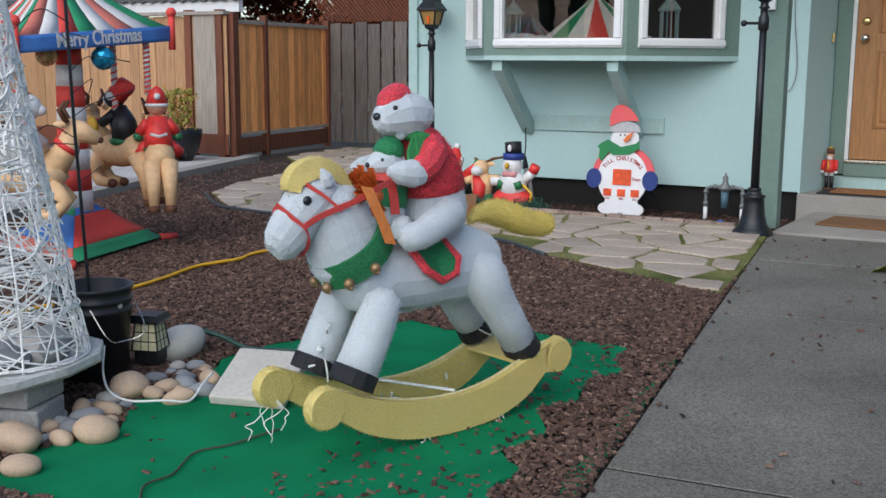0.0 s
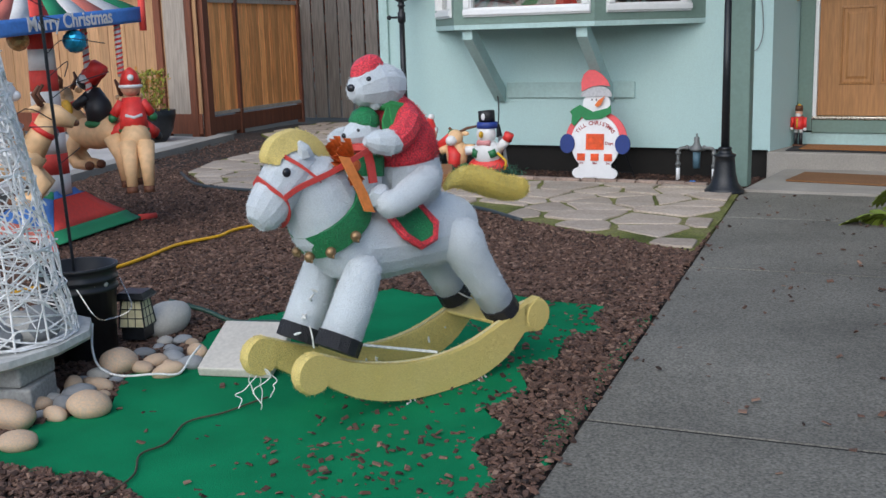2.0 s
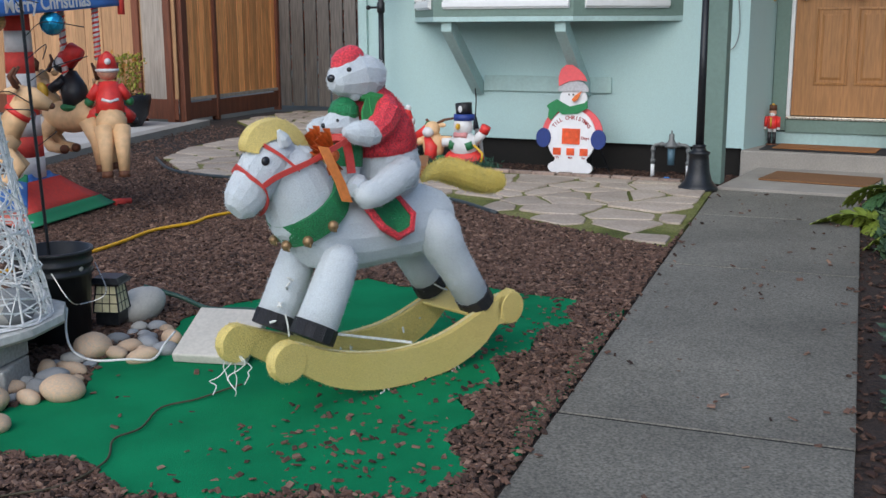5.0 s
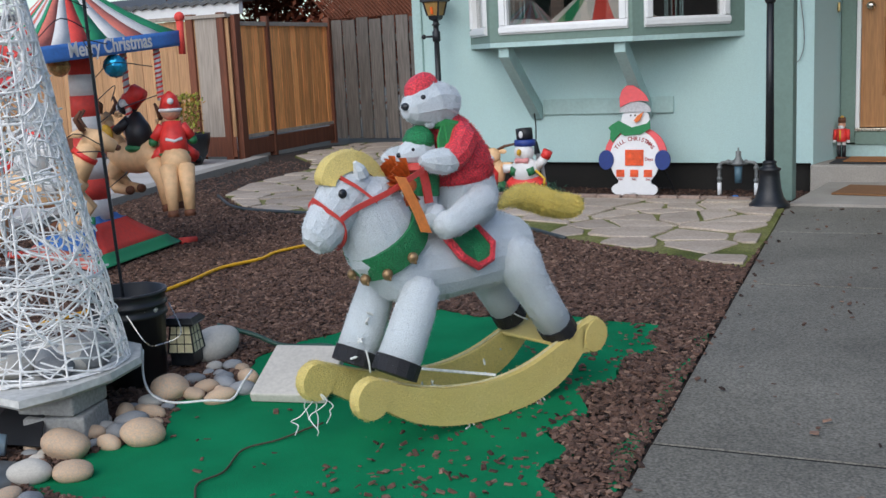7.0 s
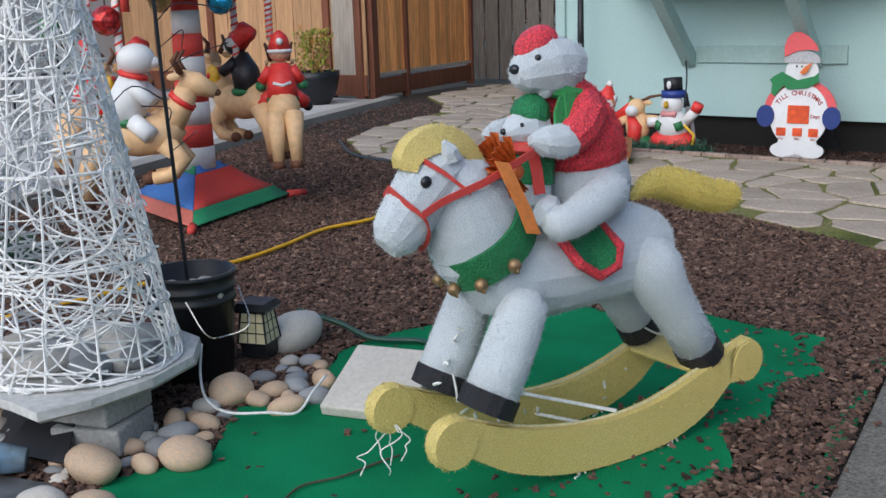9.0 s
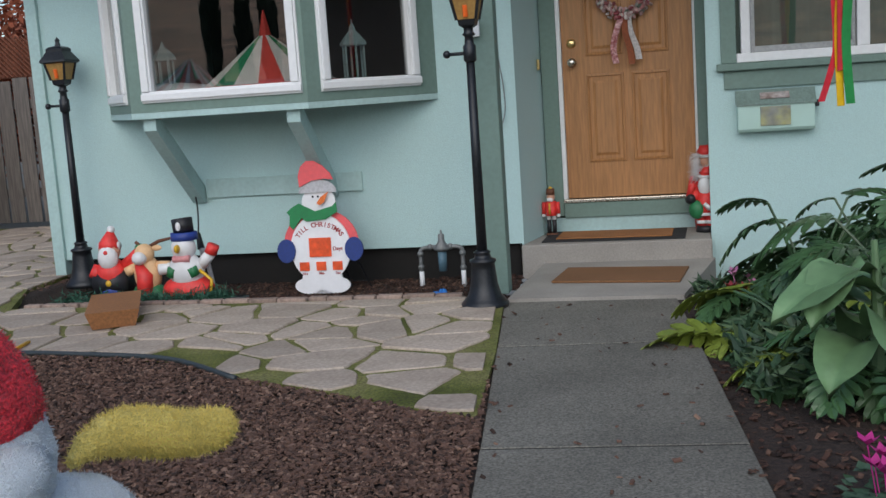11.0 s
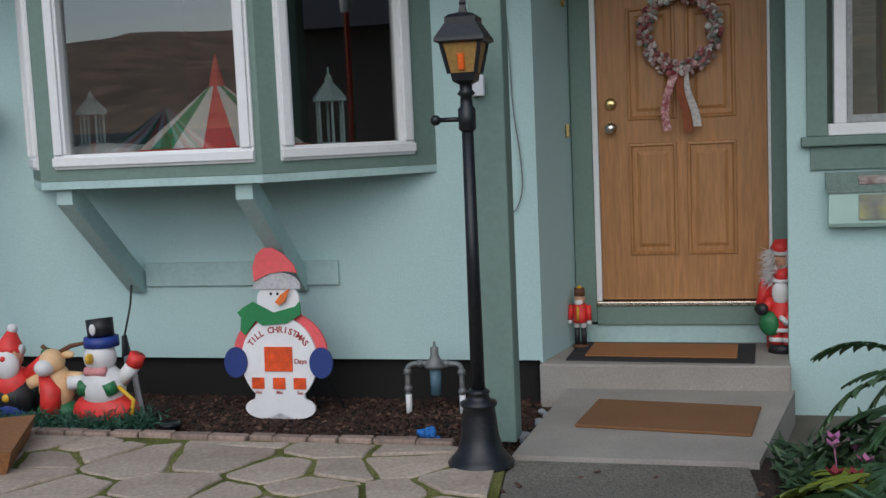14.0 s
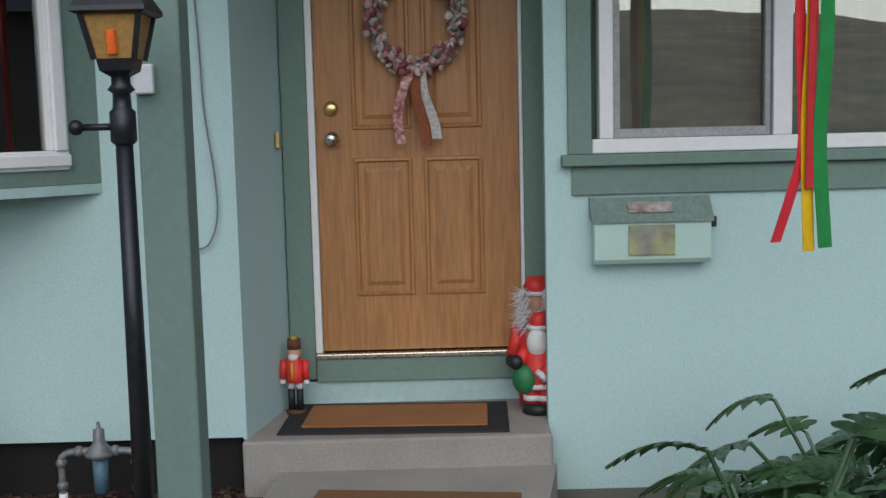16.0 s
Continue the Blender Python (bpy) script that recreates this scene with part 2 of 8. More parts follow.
def cut_cells(seeds, poly_in, inset):
    """Cells round the seeds, kept apart by joints."""
    cells = []
    for i, s in enumerate(seeds):
        near = sorted((j for j in range(len(seeds)) if j != i), key=lambda j: (seeds[j][0] - s[0]) ** 2 + (seeds[j][1] - s[1]) ** 2)[:14]
        poly = [(s[0] - 1, s[1] - 1), (s[0] + 1, s[1] - 1), (s[0] + 1, s[1] + 1), (s[0] - 1, s[1] + 1)]
        for j in near:
            q = seeds[j]
            nx, ny = q[0] - s[0], q[1] - s[1]
            L = math.hypot(nx, ny)
            nx, ny = nx / L, ny / L
            lim = (s[0] + q[0]) / 2 * nx + (s[1] + q[1]) / 2 * ny - inset
            out = []
            for a, b in zip(poly, poly[1:] + poly[:1]):
                da, db = a[0] * nx + a[1] * ny - lim, b[0] * nx + b[1] * ny - lim
                if da <= 0:
                    out.append(a)
                if da * db < 0:
                    t = da / (da - db)
                    out.append((a[0] + (b[0] - a[0]) * t, a[1] + (b[1] - a[1]) * t))
            poly = out
            if len(poly) < 3:
                break
        if len(poly) > 2:
            cells.append(poly)
    return cells


# ---- ground ----
def left_edge(y):
    return 0.334 - (y - 4.41) * 0.112


def right_edge(y):
    return 1.19 - (y - 4.55) * 0.086


bm = bmesh.new()
span(bm, (-400, -400, -0.40), (400, 400, -0.15))
structure("ground", bm, FAR, "dry open ground round the house", "ground")
bm = bmesh.new()
g = 110
gx, gy = np.linspace(-7.2, 0.95, g), np.linspace(-1.0, 13.3, g)
vs = [[bm.verts.new((x, y, -0.012 + 0.012 * noise.noise(Vector((x * 2, y * 2, 3))) - (0.07 if y > 8.58 and x > -3.6 else 0))) for x in gx] for y in gy]
for a, b in zip(vs, vs[1:]):
    for i in range(g - 1):
        bm.faces.new((a[i], a[i + 1], b[i + 1], b[i]))
structure("ground_mulch", bm, GROUND, "dark brown bark mulch soil of the front garden", "garden bed", True)
bm = bmesh.new()
span(bm, (0.7, -1.0, -0.3), (4.5, 8.45, -0.022))
span(bm, (0.7, 8.45, -0.3), (4.5, 9.9, -0.175))
structure("ground_bed", bm, GROUND, "dark planting soil beside the concrete path", "garden bed")

# concrete path: slabs with joints
path = thing("path", "grey concrete garden path with dark joints", "path", kind="structure")
joints = [8.40, 7.33, 5.86, 3.65, 1.55, -0.6, -2.6]
for y1, y0 in zip(joints, joints[1:]):
    bm = bmesh.new()
    o = [(left_edge(y0), y0 + 0.008), (right_edge(y0), y0 + 0.008 + (0.06 if y0 > 3 else 0)), (right_edge(y1), y1 - 0.008 + (0.06 if y1 > 3 and y1 < 8 else 0)), (left_edge(y1), y1 - 0.008)]
    loft(bm, [[(x, y, -0.15) for x, y in o], [(x, y, 0.001) for x, y in o], [(x + (0.004 if k in (0, 3) else -0.004), y + (0.003 if k < 2 else -0.003), 0.004) for k, (x, y) in enumerate(o)]])
    part("slab", bm, CONCRETE, path)
    if y0 > -2:
        bm = bmesh.new()
        dy = 0.06 if y0 > 3 else 0
        prism(bm, [(left_edge(y0) + 0.004, y0 - 0.0085), (right_edge(y0) - 0.004, y0 + dy - 0.0085), (right_edge(y0) - 0.004, y0 + dy + 0.0085), (left_edge(y0) + 0.004, y0 + 0.0085)], -0.05, 0.0005)
        part("joint", bm, DARKVOID, path, "dark soil filled joint")
bm = bmesh.new()
loft(bm, [[(-0.10, 8.41, -0.3), (0.90, 8.41, -0.3), (1.12, 9.64, -0.3), (-0.02, 9.64, -0.3)], [(-0.10, 8.41, 0.02), (0.90, 8.41, 0.02), (1.12, 9.64, 0.02), (-0.02, 9.64, 0.02)]])
structure("landing", bm, STEPCON, "pale concrete landing before the door step", "landing")
bm = bmesh.new()
span(bm, (-0.17, 9.62, -0.3), (1.103, 9.86, 0.15), 0.012)
span(bm, (-0.16, 9.85, -0.3), (1.198, 10.32, 0.149))
structure("door_step", bm, STEPCON, "low poured concrete step under the front door", "step")

CARPET_OUT = [(-1.27, 4.30), (-1.12, 4.62), (-0.98, 4.94), (-0.75, 4.86), (-0.45, 5.02), (-0.15, 4.96), (0.06, 4.97), (0.04, 4.8), (0.14, 4.62), (0.06, 4.45), (0.12, 4.2), (0.03, 4.05), (0.16, 3.85), (0.10, 3.62), (0.22, 3.5), (0.2, 3.3), (0.36, 3.12),
              (0.30, 2.9), (0.05, 2.86), (-0.15, 2.68), (-0.40, 2.64), (-0.62, 2.75), (-0.78, 2.70), (-1.10, 2.70), (-1.12, 2.97), (-1.05, 3.2), (-1.22, 3.46), (-1.06, 3.58), (-1.3, 4.0)]
bm = bmesh.new()
rag = []
for (x1, y1), (x2, y2) in zip(CARPET_OUT, CARPET_OUT[1:] + CARPET_OUT[:1]):
    for k in range(6):
        t = k / 6
        x, y = x1 + (x2 - x1) * t, y1 + (y2 - y1) * t
        rag.append((x + 0.035 * noise.noise(Vector((x * 9, y * 9, 0))), y + 0.035 * noise.noise(Vector((x * 9, y * 9, 7)))))
prism(bm, rag, -0.03, 0.008)
structure("carpet_green", bm, CARPET, "green outdoor carpet with bark bits lying on it", "outdoor carpet")
bm = bmesh.new()
for y0, y1, w in ((3.9, 4.55, 0.05), (3.25, 3.85, 0.07), (4.72, 4.9, 0.06)):
    o = [(left_edge(y0) - 0.02, y0), (left_edge(y1) - 0.02, y1), (left_edge(y1) - 0.03 - w * 0.4, y1 - 0.05), (left_edge((y0 + y1) / 2) - 0.03 - w, (y0 + y1) / 2), (left_edge(y0) - 0.05, y0 + 0.04)]
    prism(bm, o, -0.03, 0.008)
structure("carpet_scraps", bm, CARPET, "green carpet showing through bark along the path", "outdoor carpet")

# flagstone terrace
FLAG_OUT = [(0.10, 6.20), (-0.21, 6.33), (-0.60, 6.56), (-1.10, 6.80), (-1.60, 7.18), (-2.10, 7.30), (-2.9, 7.40), (-3.75, 7.46), (-4.25, 7.62), (-4.90, 8.20), (-5.25, 9.0), (-5.4, 10.2), (-5.85, 10.9), (-6.6, 11.6), (-6.8, 13.3),
            (-3.75, 13.3), (-3.75, 9.3), (-3.4, 8.55), (-0.42, 8.55), (-0.12, 8.42), (0.02, 7.2)]
bm = bmesh.new()
prism(bm, FLAG_OUT, -0.03, 0.012)
pave = structure("pavement_flagstone", bm, MOSS, "irregular flagstone terrace with mossy joints", "flagstone terrace")
rng = random.Random(4)
seeds = []
y = 6.0
while y < 13.6:
    x = -7.0 + (0.24 if int(y * 10) % 2 else 0)
    while x < 0.5:
        seeds.append((x + rng.uniform(-0.12, 0.12), y + rng.uniform(-0.15, 0.15)))
        x += rng.choice((0.20, 0.30, 0.40, 0.52, 0.60)) * rng.uniform(0.9, 1.1)
    y += 0.27
flags = []
for cell in cut_cells(seeds, None, 0.014):
    cx, cy = sum(p[0] for p in cell) / len(cell), sum(p[1] for p in cell) / len(cell)
    if not inside((cx, cy), FLAG_OUT) or min(math.hypot(p[0] - cx, p[1] - cy) for p in cell) < 0.06:
        continue
    big = []
    for a, b in zip(cell, cell[1:] + cell[:1]):
        for t in (0.07, 0.22, 0.36, 0.5, 0.64, 0.78, 0.93):
            x, y = a[0] + (b[0] - a[0]) * t, a[1] + (b[1] - a[1]) * t
            k = 0.985 + 0.10 * noise.noise(Vector((x * 6, y * 6, 2))) + 0.05 * noise.noise(Vector((x * 23, y * 23, 5)))
            while not inside((cx + (x - cx) * k, cy + (y - cy) * k), FLAG_OUT) and k > 0.1:
                k -= 0.04
            x, y = cx + (x - cx) * k, cy + (y - cy) * k
            big.append((min(x, left_edge(y) - 0.045), min(y, 8.50) if x > -3.3 else y))
    flags.append((cx, cy, big))
for cx, cy, big in flags:
    bm = bmesh.new()
    h = 0.022 + rng.uniform(-0.004, 0.004)
    loft(bm, [[(x - cx, y - cy, 0.0) for x, y in big], [(x - cx, y - cy, h - 0.006) for x, y in big], [((x - cx) * 0.97, (y - cy) * 0.97, h) for x, y in big]])
    s = part("flagstone", bm, FLAG, pave)
    s.location, s.rotation_euler = (cx, cy, 0), (rng.uniform(-0.01, 0.01), rng.uniform(-0.01, 0.01), 0)

# patio and its edge at the side of the mulch
bm = bmesh.new()
prism(bm, [(-4.35, 3.6), (-6.05, 8.46), (-6.75, 10.98), (-14, 10.98), (-14, 4.3), (-7.0, 4.3)], -0.2, 0.03)
structure("patio", bm, PATIO, "pale concrete patio beside the mulch garden", "patio")
bm = bmesh.new()
e = [Vector((-4.25, 3.4, 0)), Vector((-4.9, 5.2, 0)), Vector((-5.95, 8.46, 0)), Vector((-6.65, 11.0, 0))]
for a, b in zip(e, e[1:]):
    n = (b - a).cross(Vector((0, 0, 1))).normalized() * 0.09
    loft(bm, [[a - n + Vector((0, 0, z)), a + n + Vector((0, 0, z)), b + n + Vector((0, 0, z)), b - n + Vector((0, 0, z))] for z in (-0.1, 0.07)])
structure("kerb_patio", bm, STEPCON, "pale concrete edging between mulch and patio", "kerb")

# ---- house ----
YW, YM, YD = 9.66, 9.81, 10.22
bm = bmesh.new()
span(bm, (-3.64, YW, 0.16), (-3.0, YW + 0.16, 2.75))
span(bm, (-3.0, YW, 0.16), (-0.82, YW + 0.16, 1.20))
span(bm, (-3.0, YW, 2.42), (-0.82, YW + 0.16, 2.75))
span(bm, (-0.82, YW, 0.16), (-0.17, YW + 0.16, 2.75))
span(bm, (-3.64, YW + 0.16, 0.16), (-3.48, 15.5, 2.75))
structure("wall_front", bm, MINT, "mint green stucco house wall under the bay window", "house wall")
bm = bmesh.new()
loft(bm, [[(-0.17, YW + 0.002, z), (-0.172, YW + 0.16, z), (-0.24, YD + 0.1, z), (-0.04, YD + 0.1, z), (-0.04, YD, z), (-0.155, YW + 0.002, z)] for z in (0.15, 2.75)])
structure("wall_recess", bm, MINT, "mint stucco side of the door recess", "house wall")
bm = bmesh.new()
RW0, RW1, RZ0, RZ1 = 1.30, 3.2, 1.27, 2.3
span(bm, (1.105, YM, -0.3), (RW0, YM + 0.06, 2.75))
span(bm, (RW0, YM, -0.3), (RW1, YM + 0.16, RZ0))
span(bm, (RW0, YM, RZ1), (RW1, YM + 0.16, 2.75))
span(bm, (RW1, YM, -0.3), (7.0, YM + 0.16, 2.75))
span(bm, (6.84, YM + 0.16, -0.3), (7.0, 15.5, 2.75))
span(bm, (1.20, YM + 0.06, -0.3), (RW0 - 0.01, YD + 0.1, 2.75))
structure("wall_porch", bm, MINT, "mint green stucco wall with the letterbox", "house wall")
bm = bmesh.new()
span(bm, (-0.25, YD + 0.03, 2.42), (1.2, YD + 0.14, 2.75))
span(bm, (-3.48, 15.3, 0), (6.84, 15.5, 2.75))
structure("wall_back", bm, MINT, "mint stucco back wall of the house", "house wall")
# Near-black boxes paint in the shade of the open gap below the wall.
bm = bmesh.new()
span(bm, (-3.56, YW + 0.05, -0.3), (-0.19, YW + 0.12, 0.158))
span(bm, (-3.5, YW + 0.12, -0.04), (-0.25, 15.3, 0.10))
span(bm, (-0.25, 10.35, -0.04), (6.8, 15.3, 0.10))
structure("foundation", bm, DARKVOID, "near-black base in place of the shaded gap below the house wall", "foundation")
bm = bmesh.new()
span(bm, (-3.9, 8.45, 2.76), (7.2, 15.6, 2.86))
structure("ceiling_eaves", bm, SAGE, "sage painted eaves above the front wall", "eaves")
bm = bmesh.new()
loft(bm, [[(-4.0, 8.35, 2.87), (7.3, 8.35, 2.87), (7.3, 15.7, 2.87), (-4.0, 15.7, 2.87)], [(-4.0, 12.0, 4.2), (7.3, 12.0, 4.2), (7.3, 12.1, 4.2), (-4.0, 12.1, 4.2)]])
structure("roof", bm, mat("shingle", (0.09, 0.085, 0.08), 0.95, grain=30, var=0.3), "dark shingle roof of the house", "roof")
# The dark grey base colour stands in for the unlit room.
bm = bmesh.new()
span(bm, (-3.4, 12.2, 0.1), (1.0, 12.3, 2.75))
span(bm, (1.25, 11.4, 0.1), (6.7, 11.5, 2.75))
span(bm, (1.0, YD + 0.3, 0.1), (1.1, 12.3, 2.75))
structure("wall_inside", bm, INTERIOR, "inner wall in dark grey for the unlit room behind the panes", "inner wall")

# bay window
bay = thing("window_bay", "sage-trimmed bay window with white vinyl frames", "bay window", kind="structure")
BX = [(-3.14, YW), (-2.60, 8.94), (-1.38, 8.94), (-0.69, YW)]
ZB, ZF, ZT = 1.18, 1.28, 2.44
bm = bmesh.new()
prism(bm, BX, ZB, ZB + 0.04)
part("base", bm, MINTWOOD, bay)
bm = bmesh.new()
prism(bm, BX, ZT, 2.76)
part("head", bm, SAGE, bay)


def facet(a, b, frame_lo, frame_hi):
    """One side of the bay: sage surround, white frame, glass."""
    A, B = Vector((*a, 0)), Vector((*b, 0))
    d = (B - A)
    L = d.length
    d.normalize()
    n = Vector((d.y, -d.x, 0))
    m = Matrix(((d.x, -n.x, 0, A.x), (d.y, -n.y, 0, A.y), (0, 0, 1, 0), (0, 0, 0, 1)))
    bm = bmesh.new()
    for x0, x1, z0, z1 in ((0, L, ZB + 0.042, ZF), (0, frame_lo, ZF, ZT), (frame_hi, L, ZF, ZT), (frame_lo, frame_hi, ZT - 0.06, ZT)):
        box(bm, ((x0 + x1) / 2, 0.03, (z0 + z1) / 2), (x1 - x0, 0.06, z1 - z0))
    bmesh.ops.transform(bm, matrix=m, verts=bm.verts)
    part("surround", bm, SAGE, bay)
    bm = bmesh.new()
    w = 0.075
    for x0, x1, z0, z1 in ((frame_lo, frame_hi, ZF, ZF + w), (frame_lo, frame_hi, ZT - 0.06 - w, ZT - 0.06), (frame_lo, frame_lo + w, ZF + w, ZT - 0.06 - w), (frame_hi - w, frame_hi, ZF + w, ZT - 0.06 - w)):
        box(bm, ((x0 + x1) / 2, 0.02, (z0 + z1) / 2), (x1 - x0, 0.07, z1 - z0), 0.006)
        box(bm, ((x0 + x1) / 2, -0.02, (z0 + z1) / 2), (x1 - x0 - 0.03 * (x1 - x0 < 0.2), 0.02, z1 - z0 - 0.03 * (z1 - z0 < 0.2)), 0.004)
    bmesh.ops.transform(bm, matrix=m, verts=bm.verts)
    fr = part("window_frame", bm, WHITE, bay, "white vinyl window frame")
    bm = bmesh.new()
    box(bm, ((frame_lo + frame_hi) / 2, 0.03, (ZF + ZT) / 2 - 0.03), (frame_hi - frame_lo - w * 1.6, 0.006, ZT - ZF - 0.06 - w * 1.6))
    bmesh.ops.transform(bm, matrix=m, verts=bm.verts)
    p = part("pane", bm, GLASS, fr, "reflecting window glass")
    p.visible_shadow = False


facet(BX[0], BX[1], 0.12, 0.80)
facet(BX[1], BX[2], 0.09, 1.19)
facet(BX[2], BX[3], 0.10, 0.86)
bm = bmesh.new()
for x in (-2.50, -1.50):
    m = Matrix.Translation((x, 0, 0))
    loft(bm, [[(x + s, YW - 0.002, 0.55), (x + s, YW - 0.04, 0.55), (x + s, 8.98, 1.10), (x + s, 8.98, 1.178), (x + s, 9.06, 1.178), (x + s, YW - 0.002, 0.66)] for s in (-0.045, 0.045)])
part("brace", bm, MINTWOOD, bay, "diagonal mint timber braces under the bay")
bm = bmesh.new()
span(bm, (-2.44, YW - 0.025, 0.58), (-1.27, YW, 0.715), 0.004)
structure("trim_ledger", bm, MINTWOOD, "horizontal mint board under the bay window", "trim")
bm = bmesh.new()
span(bm, (-3.72, YW - 0.03, 0.05), (-3.63, YW + 0.10, 2.76), 0.004)
structure("trim_corner", bm, MINTWOOD, "pale corner board of the house", "trim")

# porch column
bm = bmesh.new()
span(bm, (-0.268, 8.66, 0.0), (-0.125, 8.80, 2.76), 0.008)
structure("porch_column", bm, SAGE, "square sage painted porch column", "column")

# front door
door = thing("door_front", "closed oak front door with six raised panels", "front door", kind="structure")
DX0, DX1, DZ0, DZ1 = 0.115, 1.03, 0.395, 2.43
bm = bmesh.new()
span(bm, (DX0, YD + 0.02, DZ0), (DX1, YD + 0.065, DZ1))
leaf = part("door_leaf", bm, OAK, door)
pw = 0.245
for x0 in (DX0 + 0.175, DX1 - 0.175 - pw):
    for z0, z1 in ((0.66, 1.27), (1.42, 2.02)):
        bm = bmesh.new()
        rings = [[(x0 + o, YD + y, z0 + o), (x0 + pw - o, YD + y, z0 + o), (x0 + pw - o, YD + y, z1 - o), (x0 + o, YD + y, z1 - o)] for o, y in ((-0.012, 0.0205), (-0.008, 0.010), (0.004, 0.008), (0.012, 0.019), (0.035, 0.019), (0.055, 0.010))]
        loft(bm, rings)
        part("panel", bm, OAK, leaf)
bm = bmesh.new()
cx, zc = (DX0 + DX1) / 2, 2.12
fan = [(cx + 0.26 * math.cos(a), zc + 0.22 * math.sin(a)) for a in np.linspace(0, math.pi, 17)]
loft(bm, [[(x, YD + 0.0, z) for x, z in fan], [(x, YD + 0.015, z) for x, z in fan]])
part("fanlight", bm, mat("frosted_fan", (0.6, 0.65, 0.68), 0.12, bump=0.1), leaf, "half-round pale glass fanlight")
bm = bmesh.new()
lathe(bm, [(0.033, 0), (0.033, 0.008), (0.014, 0.012), (0.012, 0.035), (0.028, 0.045), (0.030, 0.062), (0.018, 0.072), (0.001, 0.074)], 18, m=Matrix.Translation((DX0 + 0.07, YD + 0.02, 1.37)) @ Matrix.Rotation(radians(90), 4, "X"))
part("door_knob", bm, NICKEL, leaf, "round satin nickel knob", True)
bm = bmesh.new()
lathe(bm, [(0.034, 0), (0.034, 0.010), (0.024, 0.018), (0.012, 0.022), (0.001, 0.022)], 18, m=Matrix.Translation((DX0 + 0.07, YD + 0.02, 1.505)) @ Matrix.Rotation(radians(90), 4, "X"))
part("deadbolt", bm, BRASS, leaf, "brass deadbolt lock", True)
bm = bmesh.new()
span(bm, (DX0 - 0.15, YD - 0.02, 0.27), (DX0 - 0.035, YD + 0.08, 2.75), 0.004)
span(bm, (DX1 + 0.02, YD - 0.02, 0.27), (1.198, YD + 0.08, 2.75), 0.004)
span(bm, (DX0 - 0.033, YD - 0.02, 0.255), (DX1 + 0.018, YD + 0.08, 0.365), 0.004)
span(bm, (DX0 - 0.033, YD - 0.02, 2.45), (DX1 + 0.018, YD + 0.08, 2.75), 0.004)
part("casing", bm, SAGE, door, "sage green painted door casing")
bm = bmesh.new()
span(bm, (DX0 - 0.034, YD - 0.012, 0.39), (DX0 - 0.002, YD + 0.06, 2.45), 0.004)
span(bm, (DX1 + 0.002, YD - 0.012, 0.39), (DX1 + 0.019, YD + 0.06, 2.45), 0.004)
part("jamb", bm, WHITE, door, "white door jamb")
bm = bmesh.new()
span(bm, (DX0 - 0.034, YD - 0.035, 0.366), (DX1 + 0.019, YD + 0.06, 0.388), 0.004)
part("threshold", bm, NICKEL, door, "metal threshold")
bm = bmesh.new()
span(bm, (-0.05, YD + 0.0, 0.151), (1.198, YD + 0.08, 0.253))
structure("riser", bm, MINTWOOD, "mint painted board below the door sill", "trim")

# window beside the porch
win = thing("window_porch", "white sliding window with sage sill", "window", kind="structure")
bm = bmesh.new()
for x0, x1, z0, z1, d in ((1.30, 3.2, 1.285, 1.345, 0.05), (1.30, 3.2, 2.24, 2.3, 0.05), (1.33, 1.39, 1.345, 2.24, 0.05), (2.05, 2.13, 1.345, 2.24, 0.05), (3.1, 3.2, 1.345, 2.24, 0.05)):
    span(bm, (x0, YM - d + 0.03, z0), (x1, YM + 0.06, z1), 0.006)
wf = part("window_frame", bm, WHITE, win, "white vinyl window frame")
bm = bmesh.new()
for x0, x1, z0, z1 in ((1.392, 2.045, 1.347, 1.385), (1.392, 1.42, 1.385, 2.24), (2.02, 2.045, 1.385, 2.24)):
    span(bm, (x0, YM + 0.0, z0), (x1, YM + 0.03, z1), 0.003)
part("screen_frame", bm, mat("grey_screen_frame", (0.33, 0.34, 0.34), 0.5, bump=0.05), wf, "grey insect screen frame")
bm = bmesh.new()
span(bm, (1.39, YM + 0.035, 1.345), (3.1, YM + 0.041, 2.24))
p = part("pane", bm, GLASS, wf, "reflecting window glass")
p.visible_shadow = False
bm = bmesh.new()
x = 1.35
prev = None
pts = [(1.30 + k * 0.03, YM + 0.13 + 0.012 * math.sin(k * 1.3), 0) for k in range(64)]
loft(bm, [[(a, b, z) for a, b, _ in pts] for z in (1.27, 2.3)], closed=False, cap=False)
part("curtain", bm, CURTAIN, win, "closed sage curtain behind glass")
bm = bmesh.new()
span(bm, (1.17, YM - 0.055, 1.235), (3.4, YM + 0.0, 1.283), 0.006)
span(bm, (1.215, YM - 0.02, 1.115), (3.4, YM - 0.001, 1.233), 0.003)
span(bm, (1.20, YM - 0.025, 1.285), (1.298, YM, 2.4), 0.003)
part("window_sill", bm, SAGE, win, "sage painted sill and casing")

